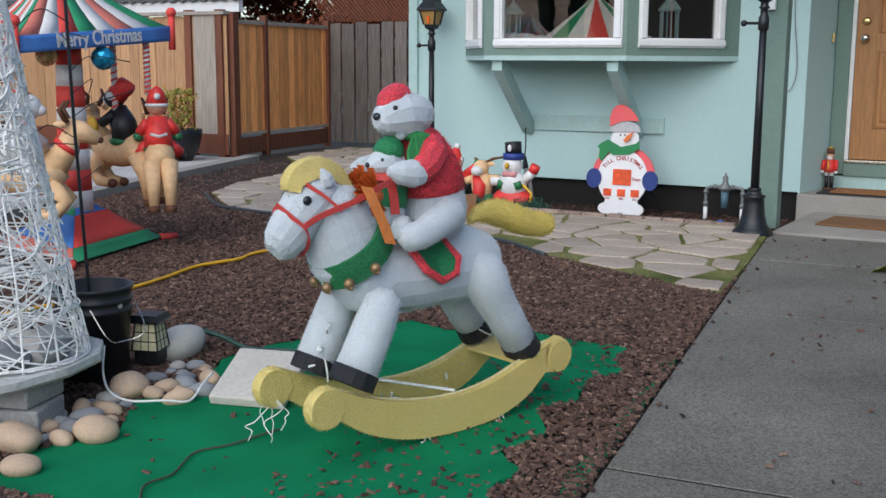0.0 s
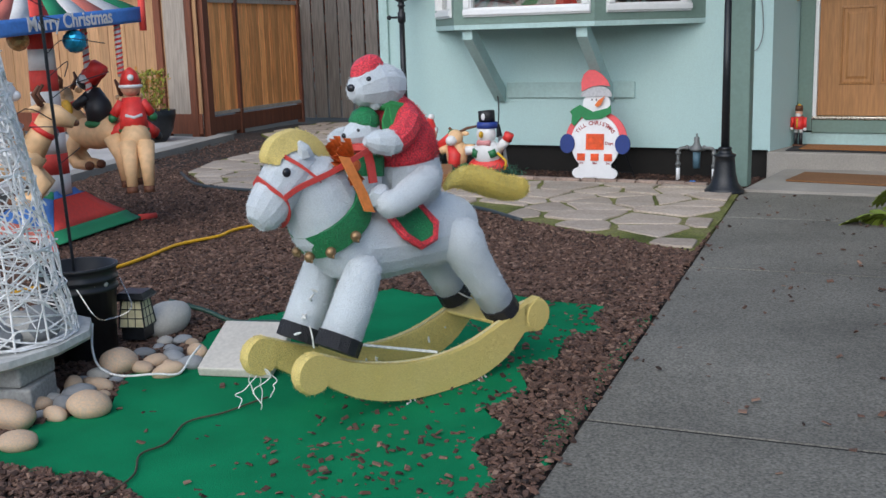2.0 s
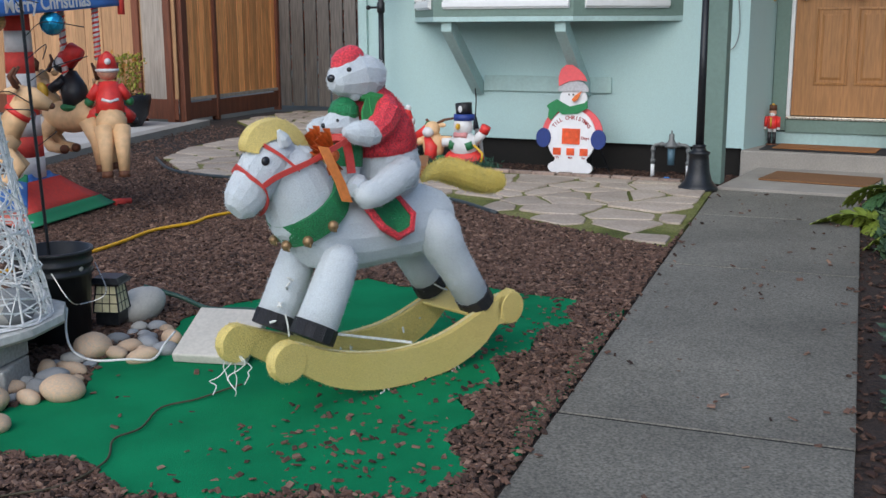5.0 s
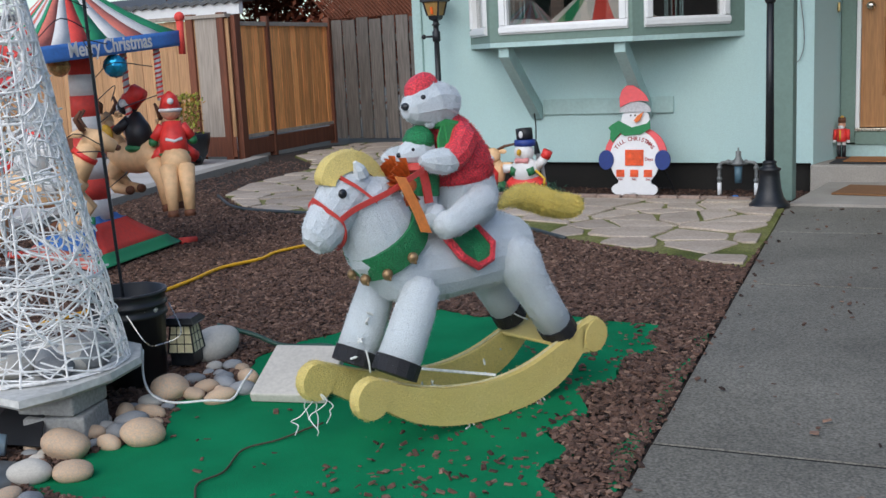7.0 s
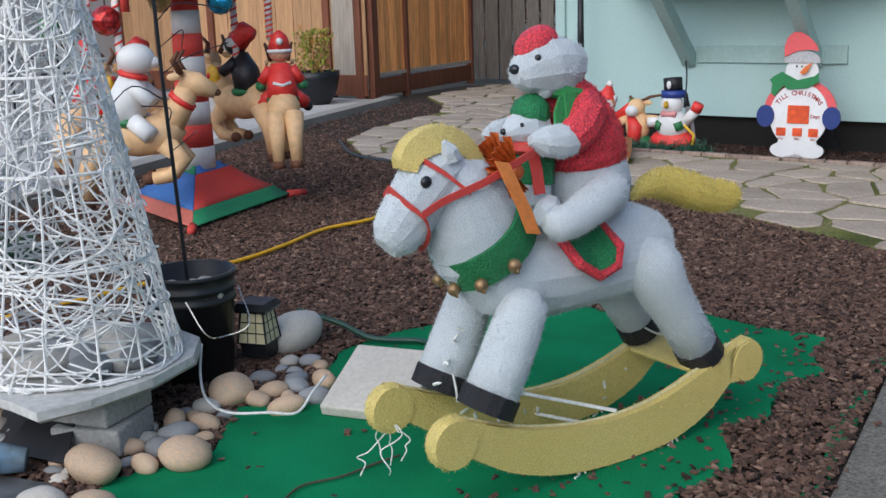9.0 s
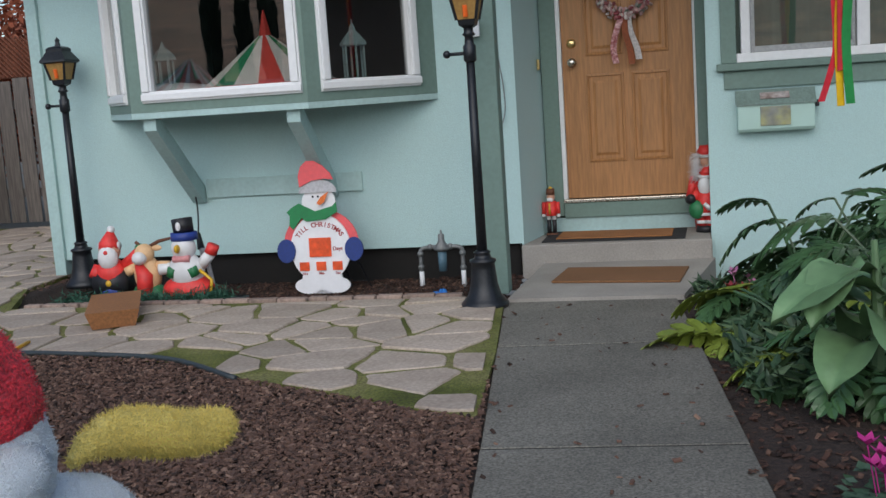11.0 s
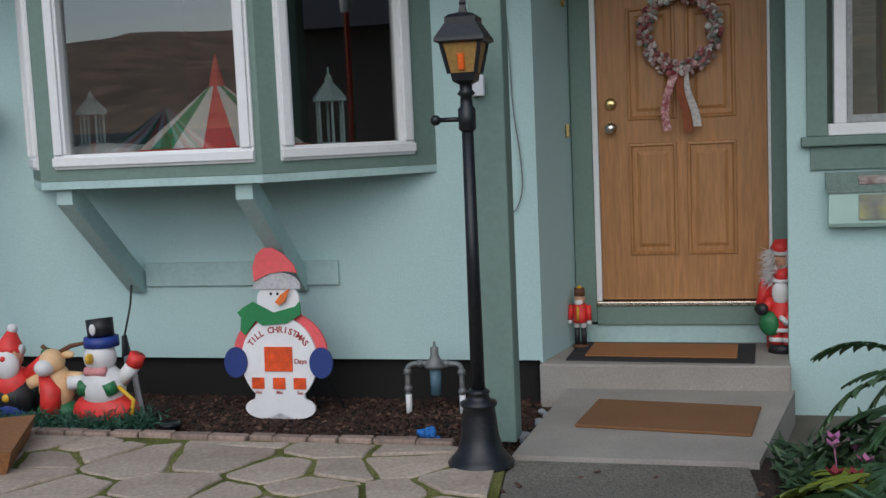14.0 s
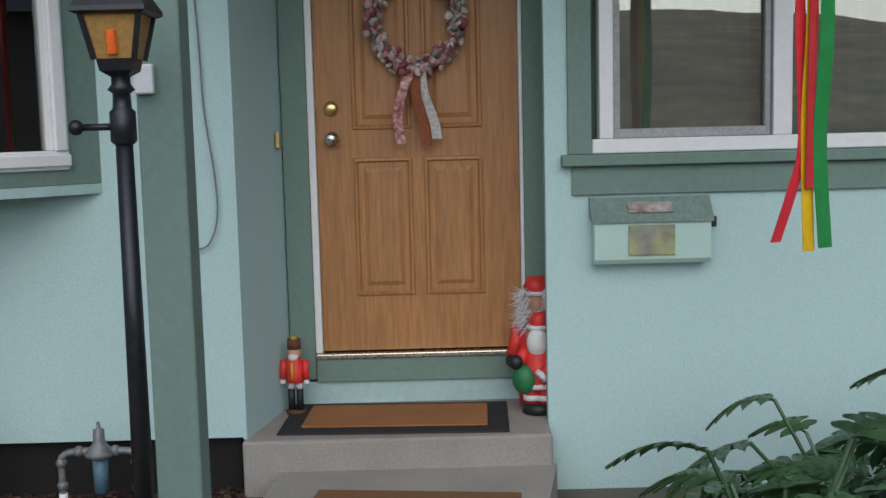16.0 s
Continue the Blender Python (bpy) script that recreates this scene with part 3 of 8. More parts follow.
# ---- fences ----
def fence(name, label, a, b, h, board, w, gap, back, rails=True, lo=0.10):
    """Boards between a and b; the posts and rails behind or before them."""
    A, B = Vector((*a, 0)), Vector((*b, 0))
    d = B - A
    L = d.length
    d.normalize()
    n = Vector((d.y, -d.x, 0))
    f = thing(name, label, "fence")
    f.matrix_basis = Matrix(((d.x, -n.x, 0, A.x), (d.y, -n.y, 0, A.y), (0, 0, 1, 0), (0, 0, 0, 1)))
    r = random.Random(name)
    x = 0.0
    while x < L - 0.02:
        ww = min(w * r.uniform(0.92, 1.08), L - x)
        bm = bmesh.new()
        dz, dy = r.uniform(-0.02, 0.015), r.uniform(-0.006, 0.006)
        box(bm, (x + ww / 2, dy, (lo + h + dz) / 2), (ww - gap * r.uniform(0.6, 1.4), 0.018, h + dz - lo), 0.003)
        part("board", bm, board, f)
        x += ww
    return f, L


f1, L1 = fence("side_fence", "pale board fence with redwood posts and kickboard", (-12.5, 11.0), (-6.98, 11.0), 1.70, PALEWOOD, 0.142, 0.004, None, lo=0.30)
for x in (1.2, 3.0, 4.95, 5.42):
    bm = bmesh.new()
    span(bm, (x - 0.05, -0.045, 0), (x + 0.05, 0.05, 1.76), 0.004)
    part("post", bm, REDWOOD, f1, "redwood stained post")
bm = bmesh.new()
span(bm, (0, -0.03, 0.06), (L1, -0.012, 0.30), 0.003)
part("kickboard", bm, REDWOOD, f1, "redwood kickboard")
bm = bmesh.new()
span(bm, (0, -0.06, 1.70), (L1, 0.06, 1.74), 0.003)
part("cap_rail", bm, LATHGREY, f1, "weathered cap rail")
bm = bmesh.new()
span(bm, (5.03, -0.025, 0.28), (5.36, -0.012, 1.70), 0.003)
part("panel", bm, LATHGREY, f1, "weathered grey infill board")
f2, L2 = fence("cedar_fence", "orange-stained cedar fence with redwood rails", (-6.98, 11.08), (-7.25, 13.5), 1.62, CEDAR, 0.135, 0.006, None, lo=0.30)
for x in (0.02, 0.72, L2 - 0.08):
    bm = bmesh.new()
    span(bm, (x - (0.06 if x < 0.1 else 0.03), -0.05, 0), (x + (0.06 if x < 0.1 else 0.03), 0.04, 1.72), 0.004)
    part("post", bm, REDWOOD, f2, "redwood stained post")
for z0, z1, mt in ((0.05, 0.25, REDWOOD), (0.27, 0.31, LATHGREY), (1.60, 1.65, LATHGREY)):
    bm = bmesh.new()
    span(bm, (0.06, -0.035, z0), (L2 - 0.1, -0.012, z1), 0.003)
    part("rail", bm, mt, f2)
f3, L3 = fence("garden_gate", "weathered grey board gate with gaps", (-7.2, 13.45), (-3.66, 13.45), 1.68, GREYWOOD, 0.205, 0.03, None, lo=0.06)
bm = bmesh.new()
span(bm, (0, 0.012, 0.35), (L3, 0.05, 0.45))
span(bm, (0, 0.012, 1.35), (L3, 0.05, 1.45))
part("rail", bm, GREYWOOD, f3)
bm = bmesh.new()
for k in range(60):
    x = k * 0.06
    for s in (1, -1):
        tube(bm, [(x, 0.03 + s * 0.008, 1.70), (x + s * 0.45, 0.03 + s * 0.008, 2.15)], 0.014, 4)
part("lattice", bm, REDWOOD, f3, "brown lattice panel above the gate")


# ---- loose heaps ----
def chips(name, label, category, n, place, size, material, seed, lift=0.004):
    """Many small flat pieces of bark in one mesh."""
    r = np.random.RandomState(seed)
    V, Fc = [], []
    base = np.array([(-1, -1, -1), (1, -1, -1), (1, 1, -1), (-1, 1, -1), (-0.8, -0.7, 1), (0.9, -0.8, 1), (0.7, 0.8, 1), (-0.9, 0.6, 1)], float)
    quads = [(4, 5, 6, 7), (0, 1, 5, 4), (1, 2, 6, 5), (2, 3, 7, 6), (3, 0, 4, 7)]
    k = 0
    while k < n:
        p = place(r)
        if p is None:
            continue
        s = size * r.uniform(0.5, 1.5)
        b = base * np.array([s, s * r.uniform(0.35, 0.7), s * r.uniform(0.12, 0.3)]) + r.uniform(-0.12, 0.12, (8, 3)) * s
        e = Euler((r.normal(0, 0.28), r.normal(0, 0.28), r.uniform(0, 6.28))).to_matrix()
        V.append(b @ np.array(e).T + np.array([p[0], p[1], p[2] + lift + r.uniform(0, 0.012)]))
        Fc += [[i + 8 * k for i in q] for q in quads]
        k += 1
    me = bpy.data.meshes.new(name)
    me.from_pydata(np.concatenate(V).tolist(), [], Fc)
    me.materials.append(material)
    return tagged(new(name, me), label, category, kind="stuff")


POND = [(-2.05, 2.72), (-1.62, 2.74), (-1.22, 2.84), (-1.10, 2.62), (-1.10, 2.32), (-1.2, 1.9), (-2.4, 1.9), (-2.6, 2.5)]


def mulch_spot(r):
    u = r.uniform()
    y = r.uniform(2.2, 8.4) if u < 0.9 else r.uniform(8.4, 11)
    x = r.uniform(-6.6, 0.9)
    if x > left_edge(y) - 0.01 or inside((x, y), POND) or x < -4.2 - (y - 3.6) * 0.34:
        return None
    d = math.hypot(x - 0.9, y - 1.6)
    if r.uniform() > min(1.0, (4.6 / d) ** 1.6):
        return None
    if inside((x, y), FLAG_OUT) or (y > 8.5 and x > -3.6):
        return None
    if inside((x, y), CARPET_OUT) and not (x > -0.1 - 0.35 * r.uniform() and r.uniform() < 0.07) and r.uniform() > 0.0022:
        return None
    return x, y, 0.0


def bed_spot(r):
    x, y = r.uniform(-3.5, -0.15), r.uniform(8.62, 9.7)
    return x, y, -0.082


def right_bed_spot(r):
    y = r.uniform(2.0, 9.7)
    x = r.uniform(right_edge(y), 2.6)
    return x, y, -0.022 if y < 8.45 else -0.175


chips("bark_mulch", "loose dark brown bark chips covering the garden", "bark mulch", 120000, mulch_spot, 0.0095, CHIPS, 1)
chips("bed_mulch", "dark bark chips in the bed under the wall", "bark mulch", 9000, bed_spot, 0.011, DARK_CHIPS, 2)
chips("border_mulch", "dark bark litter under the border plants", "bark mulch", 6000, right_bed_spot, 0.012, DARK_CHIPS, 3)

# brick edging of the bed
BRICKM = mat("old_brick", (0.31, 0.225, 0.185), 0.9, grain=50, var=0.25, stain=6, svar=0.2, bump=0.5, rnd=0.2)
edging = thing("kerb_brick", "row of old bricks edging the wall bed", "brick edging", kind="structure")
rb = random.Random(3)
x = -3.3
while x < -0.45:
    bm = bmesh.new()
    L = rb.uniform(0.10, 0.21)
    box(bm, (0, 0, 0), (L - 0.008, 0.06, 0.05), 0.008)
    b = part("brick", bm, BRICKM, edging)
    b.location, b.rotation_euler = (x + L / 2, 8.56 + rb.uniform(-0.012, 0.012), 0.012), (0, 0, rb.uniform(-0.06, 0.06))
    x += L


def fuzz(parent, obs, material, n, length, seed=1, name="tinsel"):
    """Short tinsel fibres standing off the surfaces of obs."""
    r = np.random.RandomState(seed)
    V, Fc = [], []
    tris, area = [], []
    for ob in obs:
        ob.data.calc_loop_triangles()
        co = [v.co for v in ob.data.vertices]
        for t in ob.data.loop_triangles:
            tris.append([np.array(co[i]) for i in t.vertices])
            area.append(t.area)
    area = np.array(area)
    pick = r.choice(len(tris), n, p=area / area.sum())
    for k, i in enumerate(pick):
        a, b, c = tris[i]
        u, v = r.uniform(size=2)
        if u + v > 1:
            u, v = 1 - u, 1 - v
        p = a + (b - a) * u + (c - a) * v
        nn = np.cross(b - a, c - a)
        nn = nn / (np.linalg.norm(nn) + 1e-9)
        d = nn + r.normal(0, 0.6, 3)
        d /= np.linalg.norm(d)
        s = np.cross(d, r.normal(size=3))
        s = s / np.linalg.norm(s) * 0.0009
        L = length * r.uniform(0.5, 1.3)
        V += [p - s, p + s, p + d * L]
        Fc.append((3 * k, 3 * k + 1, 3 * k + 2))
    me = bpy.data.meshes.new(name)
    me.from_pydata([tuple(p) for p in V], [], Fc)
    me.materials.append(material)
    ob = new(name, me)
    ob.parent = parent
    return ob


# ---- rocking horse ----
HM = Matrix.Translation((-0.244, 3.733, 0.008)) @ Matrix.Rotation(math.atan2(-0.939, -0.345), 4, "Z")
horse = thing("rocking_horse", "white tinsel rocking horse on gold rockers, on green carpet", "rocking horse", HM)


def rings_x(rows, seg=14):
    """Oval rings along x: rows of x, centre height, half height, half width."""
    return [[(x, ry * math.cos(a), zc + rz * math.sin(a)) for a in (k * math.tau / seg for k in range(seg))] for x, zc, rz, ry in rows]


def squash(bm, k):
    """Narrow a form across."""
    bmesh.ops.scale(bm, vec=(1, k, 1), verts=bm.verts)


bm = bmesh.new()
loft(bm, rings_x([(0.362, 0.548, 0.030, 0.035), (0.340, 0.542, 0.070, 0.075), (0.285, 0.522, 0.105, 0.100), (0.20, 0.507, 0.122, 0.113), (0.10, 0.500, 0.121, 0.116), (-0.02, 0.500, 0.117, 0.116), (-0.12, 0.507, 0.126, 0.118), (-0.20, 0.511, 0.116, 0.113), (-0.262, 0.518, 0.085, 0.096), (-0.302, 0.527, 0.038, 0.052)], 16))
body = part("body", bm, TINSEL_W, horse)
bm = bmesh.new()
tube(bm, [(0.255, 0, 0.53), (0.29, 0, 0.585), (0.312, 0, 0.645), (0.335, 0, 0.70), (0.365, 0, 0.752), (0.382, 0, 0.785)], [0.105, 0.122, 0.120, 0.110, 0.092, 0.06], 15)
squash(bm, 0.86)
neck = part("neck", bm, TINSEL_W, horse)
bm = bmesh.new()
tube(bm, [(0.335, 0, 0.805), (0.358, 0, 0.792), (0.40, 0, 0.767), (0.44, 0, 0.735), (0.476, 0, 0.697), (0.505, 0, 0.662), (0.528, 0, 0.638), (0.546, 0, 0.622)], [0.030, 0.058, 0.076, 0.078, 0.069, 0.065, 0.056, 0.034], 13)
squash(bm, 0.86)
head = part("head", bm, TINSEL_W, horse)
for s in (-1, 1):
    bm = bmesh.new()
    tube(bm, [(0.392, s * 0.046, 0.812), (0.402, s * 0.052, 0.832), (0.416, s * 0.052, 0.852)], [0.024, 0.019, 0.006], 7)
    part("ear", bm, TINSEL_W, horse)
    bm = bmesh.new()
    ball(bm, (0.468, s * 0.056, 0.767), (0.014, 0.009, 0.014))
    part("eye", bm, EYE, horse, "dark bead eye", True)
# mane
bm = bmesh.new()
outer = curve_pts([(0.506, 0, 0.798), (0.508, 0, 0.824), (0.485, 0, 0.860), (0.449, 0, 0.879), (0.409, 0, 0.886), (0.369, 0, 0.880), (0.328, 0, 0.858), (0.296, 0, 0.824), (0.272, 0, 0.777), (0.248, 0, 0.733), (0.225, 0, 0.70)], 3)
inner = curve_pts([(0.480, 0, 0.788), (0.470, 0, 0.806), (0.447, 0, 0.818), (0.425, 0, 0.824), (0.400, 0, 0.826), (0.371, 0, 0.820), (0.340, 0, 0.800), (0.312, 0, 0.766), (0.292, 0, 0.735), (0.270, 0, 0.70), (0.250, 0, 0.67)], 3)
loft(bm, [[(p.x, -0.020, p.z - 0.004), (p.x, 0.0, p.z), (p.x, 0.020, p.z - 0.004), (q.x, 0.040, q.z), (q.x, -0.040, q.z)] for p, q in zip(outer, inner)])
mane = part("mane", bm, TINSEL_G, horse, "gold tinsel mane")
# legs and hooves
legs = []
for s, pts, rr in ((0.105, [(0.228, 0.492), (0.236, 0.462), (0.266, 0.395), (0.306, 0.318), (0.350, 0.238)], [0.024, 0.056, 0.062, 0.064, 0.066]),
                   (-0.105, [(0.228, 0.482), (0.236, 0.452), (0.266, 0.385), (0.304, 0.308), (0.344, 0.230)], [0.024, 0.056, 0.062, 0.064, 0.065]),
                   (0.098, [(-0.140, 0.548), (-0.158, 0.520), (-0.180, 0.475), (-0.220, 0.405), (-0.274, 0.332), (-0.358, 0.213)], [0.020, 0.062, 0.078, 0.068, 0.061, 0.058]),
                   (-0.105, [(-0.150, 0.530), (-0.170, 0.49), (-0.215, 0.41), (-0.27, 0.330), (-0.330, 0.240)], [0.03, 0.070, 0.066, 0.060, 0.055])):
    bm = bmesh.new()
    tube(bm, [(x, s, z) for x, z in pts], rr, 12)
    legs.append(part("leg", bm, TINSEL_W, horse, "", True))
    (x0, z0), (x1, z1) = pts[-2], pts[-1]
    d = Vector((x1 - x0, 0, z1 - z0)).normalized()
    bm = bmesh.new()
    e = Vector((x1, s, z1))
    tube(bm, [e - d * 0.028, e - d * 0.026, e + d * 0.022, e + d * 0.024], [rr[-1] * 0.9, rr[-1] + 0.006, rr[-1] + 0.006, rr[-1] * 0.85], 14)
    hf = part("hoof", bm, TINSEL_B, horse, "black tinsel hoof")
    if s < 0:
        bm = bmesh.new()
        n = d.cross(Vector((0, 1, 0)))
        q = rr[-1] + 0.010
        tube(bm, curve_pts([e + n * q * 0.3 + Vector((0, q * 0.9, 0)) - d * 0.03, e + n * q * 0.1 + Vector((0, q * 1.05, 0)), e - n * q * 0.2 + Vector((0, q, 0)) + d * 0.03], 4), 0.003, 5)
        part("wire_clip", bm, WIRE, hf, "white wire clip")
# rockers
top = [(0.44, 0.228), (0.352, 0.192), (0.27, 0.164), (0.16, 0.138), (0.03, 0.122), (-0.10, 0.124), (-0.21, 0.143), (-0.33, 0.180), (-0.44, 0.222)]
bot = [(0.43, 0.136), (0.352, 0.086), (0.27, 0.050), (0.16, 0.020), (0.03, 0.005), (-0.10, 0.004), (-0.21, 0.014), (-0.33, 0.054), (-0.42, 0.120)]
tp, bt = curve_pts([(x, 0, z) for x, z in top], 3), curve_pts([(x, 0, z) for x, z in bot], 3)
rockers = []
for s in (0.136, -0.136):
    bm = bmesh.new()
    h = 0.019
    loft(bm, [[(p.x, s - h, p.z), (p.x, s + h, p.z), (q.x, s + h, q.z), (q.x, s - h, q.z)] for p, q in zip(tp, bt)])
    for cx, cz, r in ((0.476, 0.181, 0.063), (-0.490, 0.168, 0.060)):
        lathe(bm, [(r * 0.92, -h - 0.003), (r, -h * 0.6), (r, h * 0.6), (r * 0.92, h + 0.003)], 20, m=Matrix.Translation((cx, s, cz)) @ Matrix.Rotation(radians(90), 4, "X"))
    loft(bm, [[(-0.42, s - h, 0.21), (-0.42, s + h, 0.21), (-0.42, s + h, 0.12), (-0.42, s - h, 0.12)], [(-0.50, s - h, 0.232), (-0.50, s + h, 0.232), (-0.47, s + h, 0.12), (-0.47, s - h, 0.12)]])
    loft(bm, [[(0.435, s - h, 0.226), (0.435, s + h, 0.226), (0.425, s + h, 0.135), (0.425, s - h, 0.135)], [(0.485, s - h, 0.243), (0.485, s + h, 0.243), (0.46, s + h, 0.14), (0.46, s - h, 0.14)]])
    k = part("rocker", bm, TINSEL_G, horse, "gold tinsel rocker with scrolled ends")
    rockers.append(k)
    bm = bmesh.new()
    tube(bm, [(p.x, s - math.copysign(h, s) * 0.2, p.z + 0.003) for p in tp], 0.004, 6)
    part("piping", bm, mat("cream_cord", (0.72, 0.64, 0.36), 0.6, bump=0), k, "cream wire edge")
bm = bmesh.new()
box(bm, (-0.35, 0, 0.188), (0.10, 0.225, 0.012), 0.004, Matrix.Rotation(radians(22), 4, "Y"))
part("cross_board", bm, TINSEL_G, horse, "gold tinsel cross board")
for x, z in ((0.035, 0.133), (-0.02, 0.06)):
    bm = bmesh.new()
    tube(bm, [(x + 0.06, -0.136, z), (x - 0.06, 0.136, z)], 0.005, 6)
    part("cross_bar", bm, WIRE, horse, "white wire cross bar")
for x, s in ((0.10, 0.136), (-0.22, 0.136), (0.05, -0.136), (-0.2, -0.136)):
    bm = bmesh.new()
    tube(bm, [(x, s, 0.03), (x + 0.006, s + 0.01, 0.0), (x + 0.03, s + 0.02, 0.002)], 0.003, 5)
    tube(bm, [(x, s, 0.03), (x - 0.012, s + 0.012, 0.0)], 0.003, 5)
    part("ground_peg", bm, WIRE, horse, "white plastic peg")
# tail
bm = bmesh.new()
loft(bm, [[(x + 0.06 * rz * math.sin(a), ry * math.cos(a), zc + rz * math.sin(a)) for a in (k * math.tau / 12 for k in range(12))] for x, zc, rz, ry in ((-0.205, 0.640, 0.010, 0.012), (-0.235, 0.658, 0.022, 0.024), (-0.285, 0.664, 0.036, 0.036), (-0.348, 0.653, 0.048, 0.046), (-0.417, 0.630, 0.050, 0.048), (-0.488, 0.607, 0.045, 0.044), (-0.55, 0.598, 0.042, 0.040), (-0.585, 0.598, 0.032, 0.030), (-0.600, 0.600, 0.012, 0.012))])
tail = part("tail", bm, TINSEL_Y, horse, "bushy yellow tinsel tail")
# collar with bells
bm = bmesh.new()
ringsc = []
u = Vector((0.82, 0, -0.57))
for k_, r in ((-0.042, 0.124), (0.0, 0.126), (0.040, 0.122)):
    c = (0.282 + 0.57 * k_, 0.596 + 0.82 * k_)
    ringsc.append([Vector((c[0], 0, c[1])) + (u * math.cos(a) * r * 1.02 + Vector((0, 1, 0)) * math.sin(a) * r) for a in (k * math.tau / 24 for k in range(24))])
loft(bm, ringsc, cap=False)
collar = part("collar", bm, TINSEL_GR, horse, "wide green tinsel collar")
sol = collar.modifiers.new("thick", "SOLIDIFY")
sol.thickness = 0.012
for a in (-60, -25, 8, 42, 80):
    x, y, z = Vector((0.268, 0, 0.576)) + u * 0.136 * math.cos(radians(a)) + Vector((0, 0.136 * math.sin(radians(a)), 0))
    bm = bmesh.new()
    ball(bm, (x, y, z), 0.0165, u=12, v=8)
    box(bm, (x, y, z - 0.012), (0.004, 0.03, 0.012))
    part("bell", bm, BELL, collar, "tarnished round bell", True)
# saddle blanket on both sides
for s in (1, -1):
    shape = [(0.112, 0.632), (0.122, 0.590), (0.092, 0.534), (0.031, 0.494), (-0.026, 0.512), (-0.043, 0.555), (-0.020, 0.618), (0.010, 0.640)]
    def wrap(x, z, off):
        t = min(0.98, abs(z - 0.50) / 0.125)
        return (x, s * (0.116 * math.sqrt(1 - t * t) + off), z)
    cx, cz = 0.045, 0.580
    bm = bmesh.new()
    loft(bm, [[wrap(x, z, 0.006) for x, z in shape], [wrap(x, z, 0.026) for x, z in shape]])
    bk = part("saddle_cloth", bm, TINSEL_GR, horse, "green tinsel saddle cloth")
    bm = bmesh.new()
    loop = shape + shape[:1]
    tube(bm, [wrap(x, z, 0.022) for x, z in loop], 0.013, 7)
    part("cloth_trim", bm, TINSEL_R, bk, "red tinsel border")
# bridle, reins, ribbon
for nm, pts, wd in (("noseband", [(0.530, 0.00, 0.752), (0.515, 0.046, 0.724), (0.490, 0.064, 0.698), (0.470, 0.062, 0.668), (0.460, 0.042, 0.634), (0.458, 0, 0.606), (0.460, -0.042, 0.634), (0.470, -0.062, 0.668), (0.490, -0.064, 0.698), (0.515, -0.046, 0.724), (0.530, 0.0, 0.752)], 0.017),
                    ("cheek_strap", [(0.462, 0.0, 0.822), (0.456, 0.042, 0.808), (0.425, 0.070, 0.782), (0.392, 0.082, 0.752), (0.372, 0.088, 0.735)], 0.014),
                    ("rein", [(0.487, 0.067, 0.696), (0.445, 0.076, 0.720), (0.388, 0.090, 0.741), (0.34, 0.102, 0.758), (0.278, 0.104, 0.782), (0.19, 0.088, 0.808)], 0.017),
                    ("rein", [(0.487, -0.067, 0.696), (0.445, -0.076, 0.720), (0.388, -0.090, 0.741), (0.34, -0.102, 0.758), (0.278, -0.104, 0.782), (0.19, -0.07, 0.808)], 0.017)):
    bm = bmesh.new()
    strip(bm, curve_pts(pts, 5), wd, (0.25, 0, 1), 0.004)
    part(nm, bm, RIB_RED, horse, "red ribbon " + nm.replace("_", " "))
bm = bmesh.new()
strip(bm, [(0.304, 0.116, 0.800), (0.285, 0.128, 0.75), (0.258, 0.136, 0.69), (0.236, 0.140, 0.630)], 0.040, (1, 0, 0.2), 0.004)
part("ribbon_tail", bm, RIB_OR, horse, "hanging orange ribbon")
bm = bmesh.new()
for c, R, a0, a1 in ((Vector((0.228, 0.075, 0.765)), 0.088, -12, 78), (Vector((0.228, 0.015, 0.765)), 0.088, 0, 84), (Vector((0.235, 0.060, 0.765)), 0.062, 225, 285)):
    fan = []
    for k in range(17):
        a = radians(a0 + (a1 - a0) * k / 16)
        o = 0.011 if k % 2 else -0.011
        fan.append([c + Vector((r_ * math.cos(a), o * r_ / R, r_ * math.sin(a))) for r_ in (0.008, R * 0.5, R * (1 + 0.05 * math.sin(k * 2.3)))])
    loft(bm, fan, closed=False, cap=False)
ball(bm, (0.236, 0.08, 0.765), (0.020, 0.016, 0.020), None, 10, 7)
bow = part("bow", bm, RUST, horse, "pleated rust orange velvet bow")
bow.modifiers.new("thick", "SOLIDIFY").thickness = 0.003
bm = bmesh.new()
rw = random.Random(8)
for k in range(5):
    p = Vector((0.475, -0.125, 0.150))
    pts = [p]
    for j in range(6):
        p = p + Vector((rw.uniform(-0.02, 0.03), rw.uniform(-0.02, 0.03), -0.018 + rw.uniform(-0.012, 0.012)))
        p.z = max(p.z, 0.004)
        pts.append(p.copy())
    tube(bm, curve_pts(pts, 3), 0.0018, 5)
part("loose_wire", bm, WIRE, horse, "tangle of white light wire")
fuzz(horse, [body, neck, head] + legs, TINSEL_W, 26000, 0.0075, 1, "white_fibre")
fuzz(horse, rockers + [mane], TINSEL_G, 14000, 0.0075, 2, "gold_fibre")
bm = bmesh.new()
tube(bm, [(0, 0, -0.012), (0, 0, 0.004), (0, 0, 0.014)], [0.0035, 0.0042, 0.001], 5)
bulb_me = bpy.data.meshes.new("light_bulb")
bm.to_mesh(bulb_me)
bm.free()
bulb_me.materials.append(WIRE)
rl = random.Random(14)
